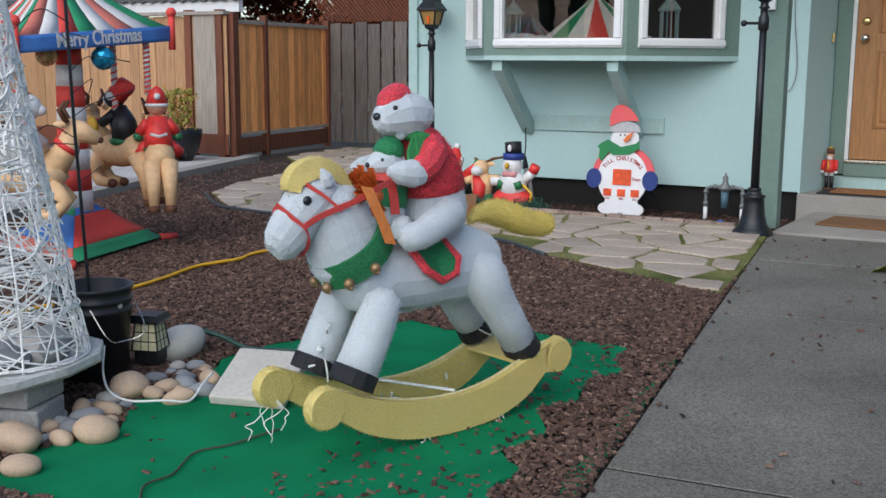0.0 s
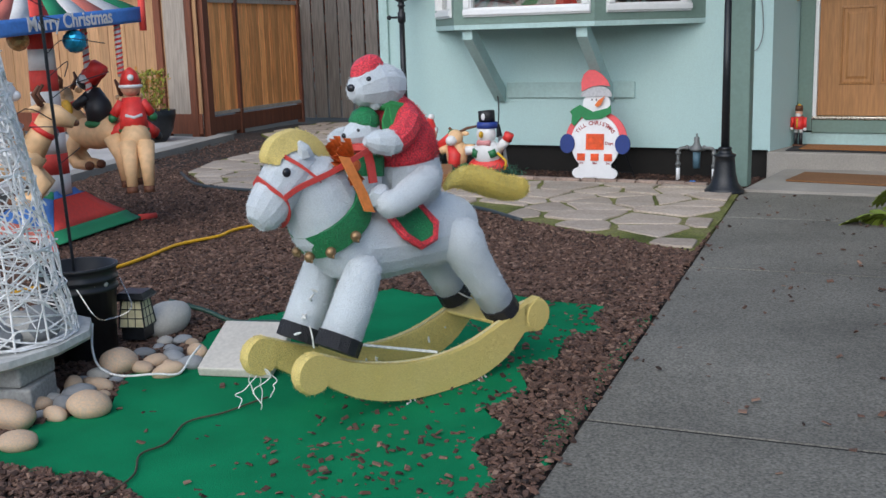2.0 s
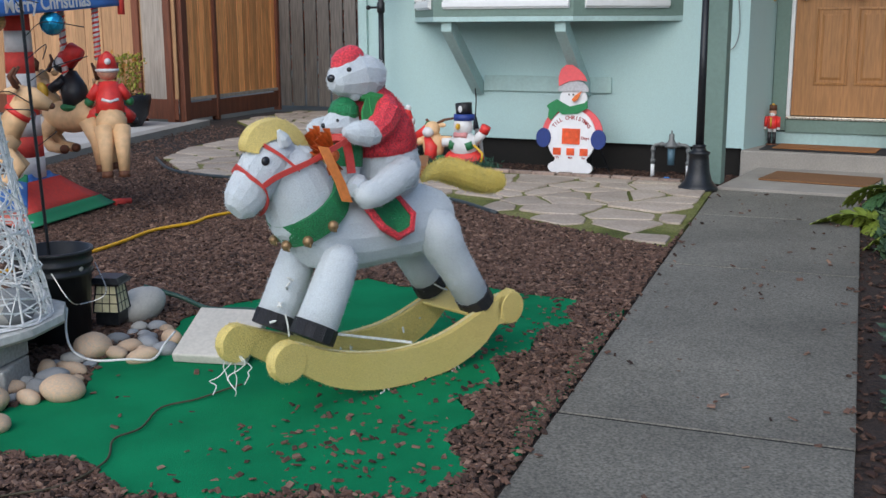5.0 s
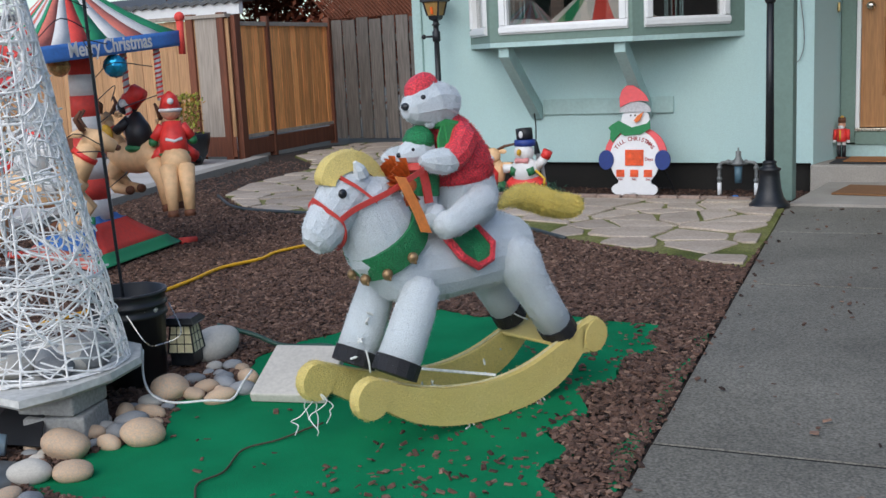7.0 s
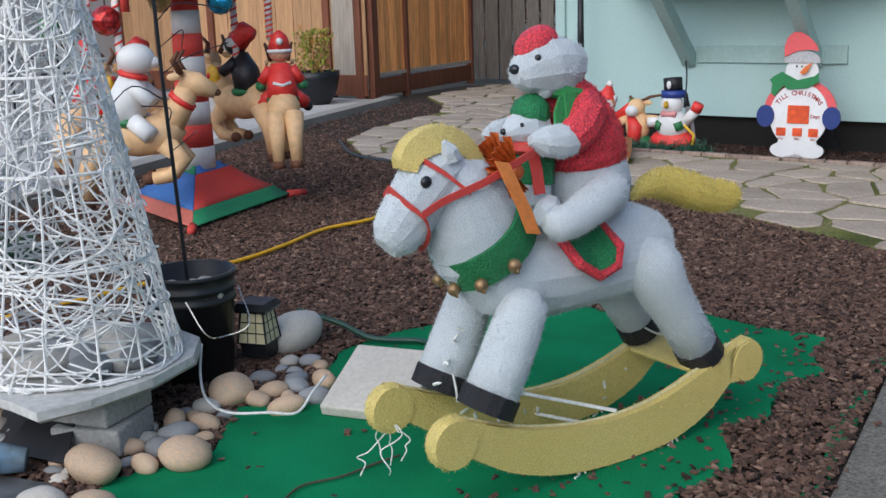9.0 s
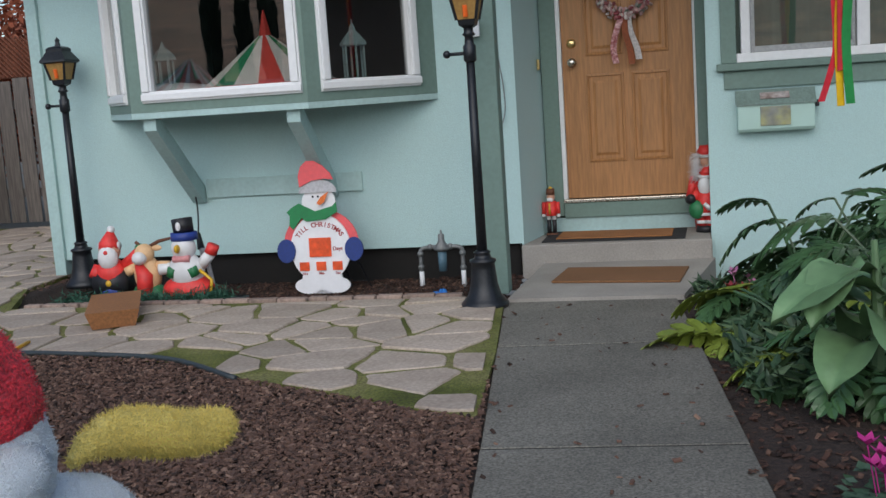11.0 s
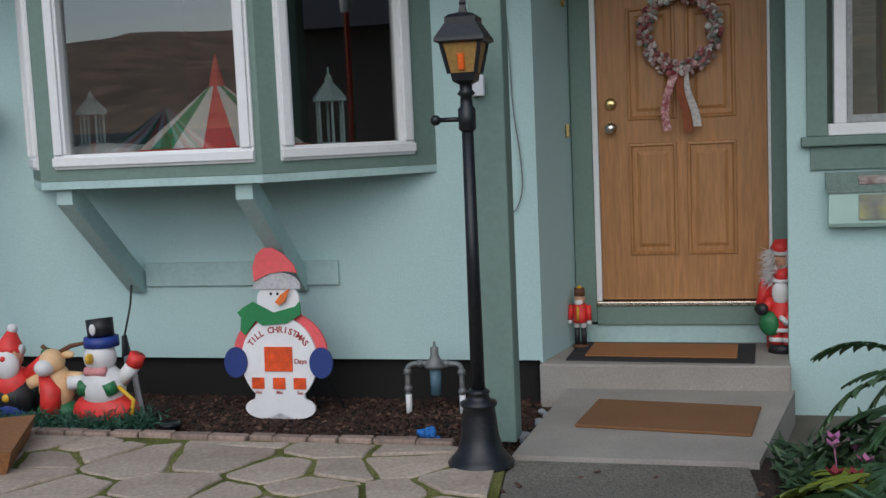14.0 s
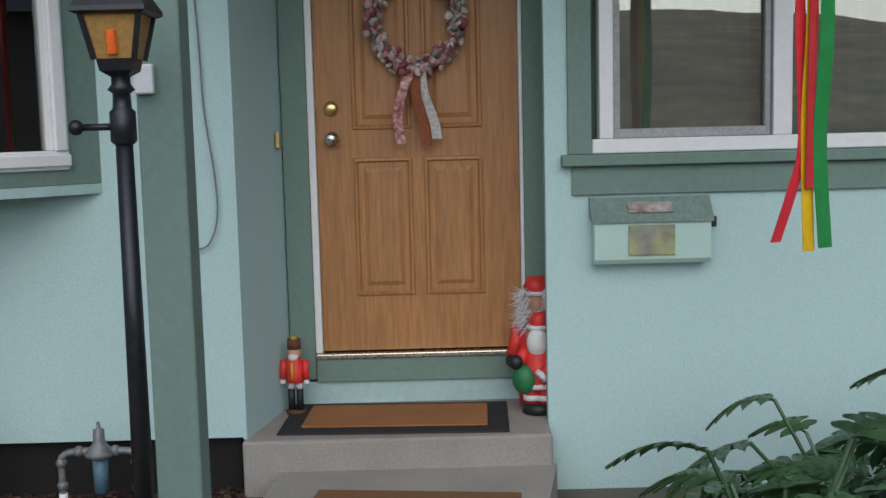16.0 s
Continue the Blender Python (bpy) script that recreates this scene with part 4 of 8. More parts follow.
for k in range(22):
    b = new("light_bulb", bulb_me)
    b.parent = horse
    if k < 16:
        i = rl.randrange(4, len(tp) - 4)
        b.location = tp[i].lerp(bt[i], rl.uniform(0.25, 0.8)) + Vector((0, -0.136 + 0.023, 0))
    else:
        x = rl.uniform(0.24, 0.36)
        b.location = (x + 0.04, -0.105 + 0.060, 0.455 - (x - 0.236) * 1.75)
    b.rotation_euler = (rl.uniform(-1.2, 1.2), rl.uniform(-1.2, 1.2), 0)
fuzz(horse, [tail], TINSEL_Y, 4500, 0.012, 3, "yellow_fibre")

# ---- polar bear riding the horse ----
bear = thing("polar_bear_figure", "white tinsel polar bear in red sweater riding the horse", "bear figure", HM)
bm = bmesh.new()
tube(bm, [(-0.035, 0, 0.600), (-0.043, 0, 0.645), (-0.047, 0, 0.70), (-0.040, 0, 0.75), (-0.03, 0, 0.78)], [0.07, 0.104, 0.110, 0.103, 0.09], 12)
bb = part("body", bm, TINSEL_W, bear)
bm = bmesh.new()
tube(bm, [(-0.038, 0, 0.752), (-0.035, 0, 0.775), (-0.026, 0, 0.82), (-0.008, 0, 0.87), (0.008, 0, 0.91), (0.030, 0, 0.940)], [0.104, 0.108, 0.103, 0.088, 0.068, 0.048], 14)
bs_ = part("sweater", bm, TINSEL_R, bear, "red tinsel sweater", True)
bm = bmesh.new()
tube(bm, [(-0.018, 0, 0.982), (-0.004, 0, 0.988), (0.036, 0, 0.993), (0.085, 0, 0.995), (0.125, 0, 0.988), (0.158, 0, 0.980), (0.176, 0, 0.978)], [0.030, 0.054, 0.069, 0.072, 0.060, 0.042, 0.022], 10)
bh = part("head", bm, TINSEL_W, bear)
bm = bmesh.new()
ball(bm, (0.178, 0.004, 0.992), (0.012, 0.015, 0.012))
part("nose", bm, EYE, bear, "black bead nose", True)
for s in (1, -1):
    bm = bmesh.new()
    ball(bm, (0.138, s * 0.042, 1.018), 0.008)
    part("eye", bm, EYE, bear, "black bead eye", True)
bm = bmesh.new()
lathe(bm, [(0.056, -0.014), (0.062, -0.006), (0.060, 0.008), (0.050, 0.024), (0.032, 0.035), (0.001, 0.040)], 16, m=Matrix.Translation((0.106, -0.006, 1.046)) @ Matrix.Rotation(radians(26), 4, "Y") @ Matrix.Diagonal((1, 0.70, 1, 1)))
part("hat", bm, TINSEL_R, bear, "red tinsel cap")
arms, paws, bl = [], [], []
for s in (1, -1):
    bm = bmesh.new()
    tube(bm, [(0.0, s * 0.05, 0.912), (0.025, s * 0.084, 0.880), (0.062, s * 0.100, 0.848), (0.095, s * 0.100, 0.828)], [0.034, 0.048, 0.046, 0.042], 10)
    part("sleeve", bm, TINSEL_R, bear, "red tinsel sleeve")
    bm = bmesh.new()
    tube(bm, [(0.088, s * 0.100, 0.828), (0.12, s * 0.098, 0.826), (0.165, s * 0.092, 0.830), (0.200, s * 0.086, 0.836)], [0.038, 0.042, 0.034, 0.012], 10)
    paws.append(part("paw", bm, TINSEL_W, bear))
    bm = bmesh.new()
    tube(bm, [(-0.07, s * 0.085, 0.702), (-0.02, s * 0.112, 0.694), (0.055, s * 0.132, 0.670), (0.120, s * 0.138, 0.644), (0.165, s * 0.136, 0.640), (0.195, s * 0.132, 0.648)], [0.035, 0.052, 0.050, 0.044, 0.042, 0.018], 10)
    bl.append(part("leg", bm, TINSEL_W, bear, "", True))
bm = bmesh.new()
tube(bm, [(0.03 + 0.055 * math.cos(a), 0.055 * math.sin(a), 0.925 + 0.012 * math.cos(a)) for a in np.linspace(0, math.tau, 20)], 0.017, 7)
strip(bm, [(0.06, 0.060, 0.925), (0.075, 0.088, 0.88), (0.080, 0.102, 0.83)], 0.036, (1, 0, 0.2), 0.008)
strip(bm, [(0.07, 0.056, 0.925), (0.105, 0.078, 0.89), (0.115, 0.092, 0.85)], 0.032, (1, 0, 0.2), 0.008)
part("scarf", bm, mat("green_felt", (0.03, 0.24, 0.07), 0.9, grain=120, var=0.2, bump=0.3), bear, "green felt scarf")
fuzz(bear, [bb, bh] + paws + bl, TINSEL_W, 12000, 0.0075, 5, "white_fibre")
fuzz(bear, [bs_], TINSEL_R, 5000, 0.009, 6, "red_fibre")

cub = thing("cub_figure", "small white tinsel cub in green cap before the bear", "bear figure", HM @ Matrix.Translation((0.014, 0, 0.004)))
bm = bmesh.new()
tube(bm, [(0.125, 0, 0.640), (0.125, 0, 0.67), (0.120, 0, 0.73), (0.118, 0, 0.79)], [0.04, 0.056, 0.053, 0.038], 11)
part("body", bm, TINSEL_W, cub)
bm = bmesh.new()
tube(bm, [(0.118, 0, 0.715), (0.112, 0, 0.77), (0.110, 0, 0.80)], [0.058, 0.056, 0.045], 11)
part("vest", bm, TINSEL_GR, cub, "green tinsel vest")
bm = bmesh.new()
tube(bm, [(0.068, 0, 0.850), (0.09, 0, 0.850), (0.13, 0, 0.852), (0.165, 0, 0.845), (0.195, 0, 0.838)], [0.02, 0.046, 0.050, 0.036, 0.013], 10)
part("head", bm, TINSEL_W, cub)
bm = bmesh.new()
lathe(bm, [(0.047, -0.015), (0.051, -0.004), (0.043, 0.024), (0.022, 0.042), (0.001, 0.050)], 14, m=Matrix.Translation((0.115, 0, 0.882)) @ Matrix.Rotation(radians(-14), 4, "Y"))
part("hat", bm, TINSEL_GR, cub, "green tinsel cap")
bm = bmesh.new()
ball(bm, (0.085, 0.02, 0.935), 0.020, u=10, v=7)
part("pompom", bm, TINSEL_W, cub, "white pompom", True)
bm = bmesh.new()
tube(bm, [(0.115 + 0.055 * math.cos(a), 0.055 * math.sin(a), 0.805) for a in np.linspace(0, math.tau, 16)], 0.015, 6)
strip(bm, [(0.15, 0.05, 0.80), (0.155, 0.07, 0.76), (0.15, 0.075, 0.70)], 0.03, (1, 0, 0), 0.006)
part("scarf", bm, RIB_RED, cub, "red scarf")
for s in (1, -1):
    bm = bmesh.new()
    ball(bm, (0.165, s * 0.030, 0.860), 0.006, u=10, v=6)
    part("eye", bm, EYE, cub, "black bead eye", True)
    bm = bmesh.new()
    tube(bm, [(0.11, s * 0.06, 0.665), (0.15, s * 0.10, 0.655), (0.18, s * 0.115, 0.655)], [0.03, 0.035, 0.022], 8)
    part("leg", bm, TINSEL_W, cub)
bm = bmesh.new()
ball(bm, (0.197, 0, 0.845), (0.008, 0.009, 0.008), u=10, v=6)
part("nose", bm, EYE, cub, "black bead nose", True)


def path_spot(r):
    y = r.uniform(1.5, 8.3)
    x = left_edge(y) + r.uniform(0, 1) ** 2.2 * 0.9 if r.uniform() < 0.6 else right_edge(y) - r.uniform(0, 1) ** 2.2 * 0.6
    return (x, y, 0.002) if left_edge(y) < x < right_edge(y) else None


chips("path_litter", "scattered bark bits and dry leaf crumbs on the path", "leaf litter", 150, path_spot, 0.010, CHIPS, 9)


# ---- street lamps by the house ----
def street_lamp(x, y, h, arm):
    lp = thing("garden_lamp", "black iron post lamp with amber lantern panes", "lamp post", Matrix.Translation((x, y, 0)), "post lamps")
    bm = bmesh.new()
    lathe(bm, [(0.135, 0.0), (0.138, 0.025), (0.120, 0.045), (0.095, 0.075), (0.078, 0.14), (0.070, 0.22), (0.066, 0.255), (0.076, 0.262), (0.076, 0.275), (0.05, 0.285), (0.042, 0.31), (0.050, 0.318), (0.034, 0.33)], 28)
    part("base", bm, BLACKIRON, lp, smooth=True)
    bm = bmesh.new()
    tube(bm, [(0, 0, 0.32), (0, 0, h - 0.50)], [0.030, 0.024], 12)
    lathe(bm, [(0.026, h - 0.52), (0.036, h - 0.51), (0.036, h - 0.43), (0.026, h - 0.42), (0.024, h - 0.38), (0.038, h - 0.37), (0.026, h - 0.355), (0.026, h - 0.33)], 14)
    part("pole", bm, BLACKIRON, lp, smooth=True)
    bm = bmesh.new()
    tube(bm, [(-0.02, 0, h - 0.47), (-0.115, 0, h - 0.47)], 0.010, 8)
    ball(bm, (-0.13, 0, h - 0.47), 0.022, u=12, v=8)
    part("arm", bm, BLACKIRON, lp, "short side arm with ball end", True)
    # lantern: square cage
    lan = bmesh.new()
    lathe(lan, [(0.03, h - 0.335), (0.062, h - 0.32), (0.070, h - 0.29), (0.060, h - 0.28)], 4, m=Matrix.Rotation(radians(45), 4, "Z"))
    lathe(lan, [(0.125, h - 0.172), (0.142, h - 0.165), (0.140, h - 0.152), (0.088, h - 0.092), (0.088, h - 0.072), (0.070, h - 0.060), (0.022, h - 0.050), (0.014, h - 0.022), (0.018, h - 0.012), (0.001, h + 0.012)], 4, m=Matrix.Rotation(radians(45), 4, "Z"))
    for k in range(4):
        a = k * math.pi / 2 + math.pi / 4
        tube(lan, [(0.075 * math.cos(a), 0.075 * math.sin(a), h - 0.29), (0.110 * math.cos(a), 0.110 * math.sin(a), h - 0.165)], 0.009, 5)
    top = part("lantern", lan, BLACKIRON, lp)
    for k in range(4):
        a = k * math.pi / 2
        m = Matrix.Rotation(a, 4, "Z")
        bm = bmesh.new()
        loft(bm, [[m @ Vector((0.048 + o, -0.046, h - 0.288)), m @ Vector((0.048 + o, 0.046, h - 0.288)), m @ Vector((0.073 + o, 0.070, h - 0.168)), m @ Vector((0.073 + o, -0.070, h - 0.168))] for o in (0, 0.003)])
        part("pane", bm, AMBER, top, "amber lantern pane")
    bm = bmesh.new()
    tube(bm, [(0, -0.062, h - 0.275), (0, -0.074, h - 0.215)], 0.013, 8)
    part("bulb", bm, glow_mat("flame_red", (0.75, 0.13, 0.02), 0.15), top, "red flame bulb")
    return lp


street_lamp(-0.21, 8.30, 1.90, 1)
lp2 = street_lamp(-3.36, 9.42, 1.78, 1)

# ---- snowman sign ----
FELT_R, FELT_G = mat("red_paint", (0.78, 0.11, 0.12), 0.6, grain=40, var=0.08, bump=0.05), mat("green_paint", (0.015, 0.22, 0.07), 0.6, grain=40, var=0.1, bump=0.05)
NAVY, SNOW = mat("navy_paint", (0.015, 0.04, 0.20), 0.6, bump=0.05), mat("white_paint", (0.80, 0.80, 0.82), 0.6, grain=30, var=0.03, bump=0.04)
ORANGE, GREYP = mat("orange_panel", (0.78, 0.09, 0.02), 0.35, grain=25, var=0.25, bump=0.05), mat("grey_fur_paint", (0.48, 0.48, 0.50), 0.7, bump=0.05)
sign = thing("snowman_sign", "painted wooden snowman countdown sign before the wall", "holiday sign", Matrix.Translation((-1.483, 9.24, -0.072)) @ Matrix.Scale(1.03, 4) @ Matrix.Rotation(radians(-4), 4, "X"))


def oval(cx, cz, rx, rz, n=24, a0=0, a1=360):
    return [(cx + rx * math.cos(radians(a)), cz + rz * math.sin(radians(a))) for a in np.linspace(a0, a1, n, endpoint=a1 - a0 < 360)]


XZ = Matrix(((1, 0, 0, 0), (0, 0, -1, 0), (0, 1, 0, 0), (0, 0, 0, 1)))


def plate(name, outlines, material, parent, y0, y1, label=""):
    """Flat sawn shapes in x, z between depths y0 and y1 (towards the viewer is higher)."""
    bm = bmesh.new()
    for o in outlines:
        prism(bm, o, y0, y1, XZ)
    return part(name, bm, material, parent, label)


plate("body", [oval(0, 0.30, 0.205, 0.225, 30, -50, 230) + oval(-0.085, 0.055, 0.105, 0.055, 14, 120, 335) + oval(0.085, 0.055, 0.105, 0.055, 14, 205, 420)], SNOW, sign, 0.0, 0.018)
plate("sleeve_board", [oval(0, 0.33, 0.255, 0.225, 24, 0, 180)], FELT_R, sign, -0.018, -0.002, "red sleeves")
plate("head", [oval(0.005, 0.605, 0.115, 0.10)], SNOW, sign, 0.0, 0.017, "white snowman face")
plate("scarf", [[(-0.13, 0.60), (-0.02, 0.545), (0.10, 0.575), (0.125, 0.60), (0.13, 0.535), (0.05, 0.49), (-0.08, 0.48), (-0.115, 0.505), (-0.175, 0.43), (-0.20, 0.455), (-0.195, 0.52), (-0.215, 0.545), (-0.185, 0.57)]], FELT_G, sign, 0.019, 0.030, "green scarf")
plate("hat_brim", [oval(0.005, 0.675, 0.128, 0.075, 20, -8, 188)], GREYP, sign, 0.019, 0.028, "grey furry hat brim")
plate("hat", [[(-0.115, 0.705), (-0.12, 0.78), (-0.10, 0.84), (-0.06, 0.875), (-0.01, 0.875), (0.05, 0.84), (0.10, 0.79), (0.12, 0.745), (0.06, 0.755), (-0.03, 0.745)]], FELT_R, sign, 0.029, 0.038, "red hat")
plate("nose", [[(0.0, 0.598), (0.02, 0.583), (0.05, 0.60), (0.082, 0.668), (0.03, 0.637)]], mat("carrot", (0.75, 0.17, 0.03), 0.6), sign, 0.0385, 0.046, "orange carrot nose")
for ex in (-0.032, 0.004):
    plate("eye", [oval(ex, 0.640, 0.007, 0.008, 10)], EYE, sign, 0.0172, 0.020, "small black dot eye")
plate("mitten", [oval(-0.232, 0.29, 0.062, 0.078)], NAVY, sign, 0.019, 0.034, "navy mitten")
plate("mitten", [oval(0.232, 0.29, 0.062, 0.078)], NAVY, sign, 0.019, 0.034, "navy mitten")
plate("day_panel", [[(-0.075, 0.245), (0.075, 0.245), (0.075, 0.37), (-0.075, 0.37)]], ORANGE, sign, 0.019, 0.026, "large red-orange day panel")
for cx in (-0.115, 0, 0.112):
    plate("time_panel", [[(cx - 0.033, 0.155), (cx + 0.033, 0.155), (cx + 0.033, 0.212), (cx - 0.033, 0.212)]], ORANGE, sign, 0.019, 0.025, "small red-orange time panel")
INK = mat("dark_ink", (0.05, 0.02, 0.02), 0.7, bump=0)


def lettering(body, size, m, material, parent, name="lettering"):
    c = bpy.data.curves.new(name, "FONT")
    c.body, c.size, c.align_x, c.extrude, c.offset = body, size, "CENTER", 0.001, size * 0.02
    tmp = new(name, c)
    bpy.context.view_layer.update()
    me = bpy.data.meshes.new_from_object(tmp.evaluated_get(bpy.context.evaluated_depsgraph_get()))
    bpy.data.objects.remove(tmp)
    me.transform(m)
    me.materials.clear()
    me.materials.append(material)
    ob = new(name, me)
    ob.parent = parent
    return ob


INKR = mat("red_ink", (0.35, 0.03, 0.03), 0.7, bump=0)
txt = "TILL CHRISTMAS"
for i, ch in enumerate(txt):
    if ch != " ":
        a = radians(152 - i * 124 / (len(txt) - 1))
        m = Matrix.Translation((0.155 * math.cos(a), -0.0195, 0.325 + 0.118 * math.sin(a))) @ Matrix.Rotation(-(a - math.pi / 2) * 0.85, 4, "Y") @ Matrix.Rotation(radians(90), 4, "X")
        lettering(ch, 0.044, m, INKR, sign)
RX = Matrix.Rotation(radians(90), 4, "X")
for w, x, z, s in (("Days", 0.118, 0.285, 0.034), ("Hrs", -0.115, 0.128, 0.024), ("Min", 0.0, 0.128, 0.024), ("Sec", 0.112, 0.128, 0.024)):
    lettering(w, s, Matrix.Translation((x, -0.0195, z)) @ RX, INKR, sign)
bm = bmesh.new()
tube(bm, [(0.17, 0.02, 0.36), (0.27, 0.22, 0.0)], 0.005, 6)
tube(bm, [(0.10, 0.02, 0.34), (0.14, 0.20, 0.0)], 0.005, 6)
tube(bm, [(0.25, 0.18, 0.06), (0.135, 0.17, 0.06)], 0.004, 6)
part("wire_stand", bm, BLACKIRON, sign, "thin wire easel leg")


# ---- figures made as one mesh with painted areas ----
def figure(name, label, category, m, pieces, group=""):
    """pieces: rows of a function that fills a bmesh, and a material."""
    mats, bmx = [], bmesh.new()
    for fill, mt in pieces:
        if mt not in mats:
            mats.append(mt)
        tmp = bmesh.new()
        fill(tmp)
        bmesh.ops.recalc_face_normals(tmp, faces=tmp.faces)
        for f in tmp.faces:
            f.material_index, f.smooth = mats.index(mt), True
        me = bpy.data.meshes.new("tmp")
        tmp.to_mesh(me)
        tmp.free()
        bmx.from_mesh(me)
        bpy.data.meshes.remove(me)
    me = bpy.data.meshes.new(name)
    bmx.to_mesh(me)
    bmx.free()
    for mt in mats:
        me.materials.append(mt)
    ob = new(name, me)
    ob.matrix_basis = m
    return tagged(ob, label, category, group)


def E(c, r, rot=(0, 0, 0)):
    return lambda b: ball(b, c, r, Euler([radians(a) for a in rot]).to_matrix().to_4x4(), 14, 10)


def T(pts, r, seg=9):
    return lambda b: tube(b, pts, r, seg)


NYR, NYG, NYW = mat("red_nylon", (0.74, 0.042, 0.036), 0.5, grain=25, var=0.15, bump=0.15), mat("green_nylon", (0.02, 0.17, 0.06), 0.5, grain=25, var=0.15, bump=0.15), mat("white_nylon", (0.74, 0.74, 0.74), 0.55, grain=25, var=0.05, bump=0.12)
NYB, NYT, NYK = mat("blue_nylon", (0.02, 0.05, 0.26), 0.5, grain=25, var=0.15, bump=0.15), mat("tan_nylon", (0.78, 0.50, 0.27), 0.6, grain=25, var=0.12, bump=0.15), mat("black_nylon", (0.015, 0.015, 0.018), 0.5, bump=0.1)
SKIN, GOLD, BROWN = mat("peach_nylon", (0.62, 0.33, 0.22), 0.6, bump=0.08), mat("gold_nylon", (0.72, 0.42, 0.03), 0.5, bump=0.1), mat("brown_nylon", (0.13, 0.05, 0.025), 0.7, bump=0.2)
SC = 1.12


def at(x, y, z=0.0, rz=0.0, s=1.0):
    return Matrix.Translation((x, y, z)) @ Matrix.Rotation(radians(rz), 4, "Z") @ Matrix.Scale(s, 4)


# three small figures in a garland, facing the path (-y)
figure("santa_figure", "small inflatable santa with blue trousers by the wall", "santa figure", at(-2.86, 8.93, -0.075, 8, SC), [
    (E((0, 0, 0.10), (0.10, 0.08, 0.10)), NYB), (E((0, 0, 0.21), (0.10, 0.08, 0.10)), NYR), (T([(-0.10, 0, 0.16), (0.10, 0, 0.16)], 0.083, 14), NYK), (E((0, -0.075, 0.165), (0.02, 0.015, 0.02)), GOLD),
    (E((0, -0.01, 0.35), (0.065, 0.06, 0.065)), SKIN), (E((0, -0.045, 0.315), (0.062, 0.04, 0.075)), NYW), (E((0, -0.075, 0.35), (0.014, 0.014, 0.014)), NYR), (T([(0, 0, 0.37), (0, 0, 0.40), (0.015, 0, 0.47)], [0.066, 0.06, 0.02], 12), NYR), (E((0.02, 0, 0.48), (0.024, 0.024, 0.024)), NYW), (T([(-0.065, 0, 0.38), (0.065, 0, 0.38)], 0.025, 10), NYW),
    (T([(0.08, 0, 0.26), (0.15, -0.01, 0.31), (0.18, -0.02, 0.34)], [0.035, 0.035, 0.03], 9), NYR), (E((0.19, -0.02, 0.36), (0.03, 0.03, 0.03)), NYG), (T([(-0.08, 0, 0.26), (-0.10, -0.04, 0.20)], 0.034, 9), NYR)])
figure("reindeer_figure", "small inflatable reindeer in red scarf by the wall", "reindeer figure", at(-2.60, 8.93, -0.075, 0, SC), [
    (E((0, 0, 0.08), (0.11, 0.07, 0.08)), NYG), (E((0, 0, 0.20), (0.085, 0.07, 0.12)), NYT), (E((0, -0.02, 0.33), (0.06, 0.06, 0.06)), NYT), (E((-0.01, -0.07, 0.31), (0.045, 0.045, 0.04)), NYW), (T([(-0.03, -0.04, 0.27), (0.01, -0.06, 0.20), (0.0, -0.07, 0.08)], [0.03, 0.05, 0.045], 9), NYR),
    (T([(0.03, 0, 0.37), (0.09, 0.0, 0.40), (0.17, 0, 0.415)], [0.012, 0.011, 0.008], 7), BROWN), (T([(-0.03, 0, 0.37), (-0.06, 0, 0.40)], 0.011, 7), BROWN), (E((0.07, 0, 0.36), (0.035, 0.015, 0.018)), NYT), (T([(-0.07, 0, 0.25), (-0.13, -0.02, 0.22)], 0.03, 8), NYT), (T([(0.07, 0, 0.25), (0.15, -0.02, 0.25)], 0.032, 8), NYT)])
figure("snowman_figure", "small inflatable snowman in top hat and red base", "snowman figure", at(-2.30, 8.90, -0.075, 0, SC), [
    (E((0, 0, 0.10), (0.165, 0.10, 0.105)), NYR), (E((0, -0.01, 0.22), (0.11, 0.085, 0.11)), NYW), (E((0, -0.02, 0.36), (0.075, 0.07, 0.075)), NYW), (E((-0.005, -0.10, 0.365), (0.015, 0.03, 0.025)), GOLD), (T([(-0.05, -0.065, 0.30), (0.05, -0.065, 0.30)], 0.022, 8), mat("pink_nylon", (0.72, 0.30, 0.30), 0.5)),
    (T([(-0.06, -0.07, 0.25), (-0.075, -0.06, 0.20)], 0.03, 8), NYG), (T([(0.06, -0.07, 0.25), (0.075, -0.06, 0.20)], 0.03, 8), NYG), (T([(0, 0, 0.405), (0, 0, 0.45)], [0.08, 0.078], 14), NYB), (T([(0, 0, 0.45), (-0.01, 0.01, 0.53)], [0.06, 0.062], 14), NYK), (E((-0.005, -0.06, 0.49), (0.016, 0.008, 0.026)), NYW),
    (T([(-0.09, 0, 0.24), (-0.17, -0.02, 0.235)], 0.034, 9), NYW), (T([(0.09, 0, 0.25), (0.16, -0.01, 0.32)], 0.034, 9), NYW), (T([(0.16, -0.01, 0.32), (0.185, -0.01, 0.37)], 0.037, 9), NYR), (T([(0.10, -0.05, 0.23), (0.17, -0.05, 0.17), (0.16, -0.06, 0.08)], 0.010, 6), GOLD)])


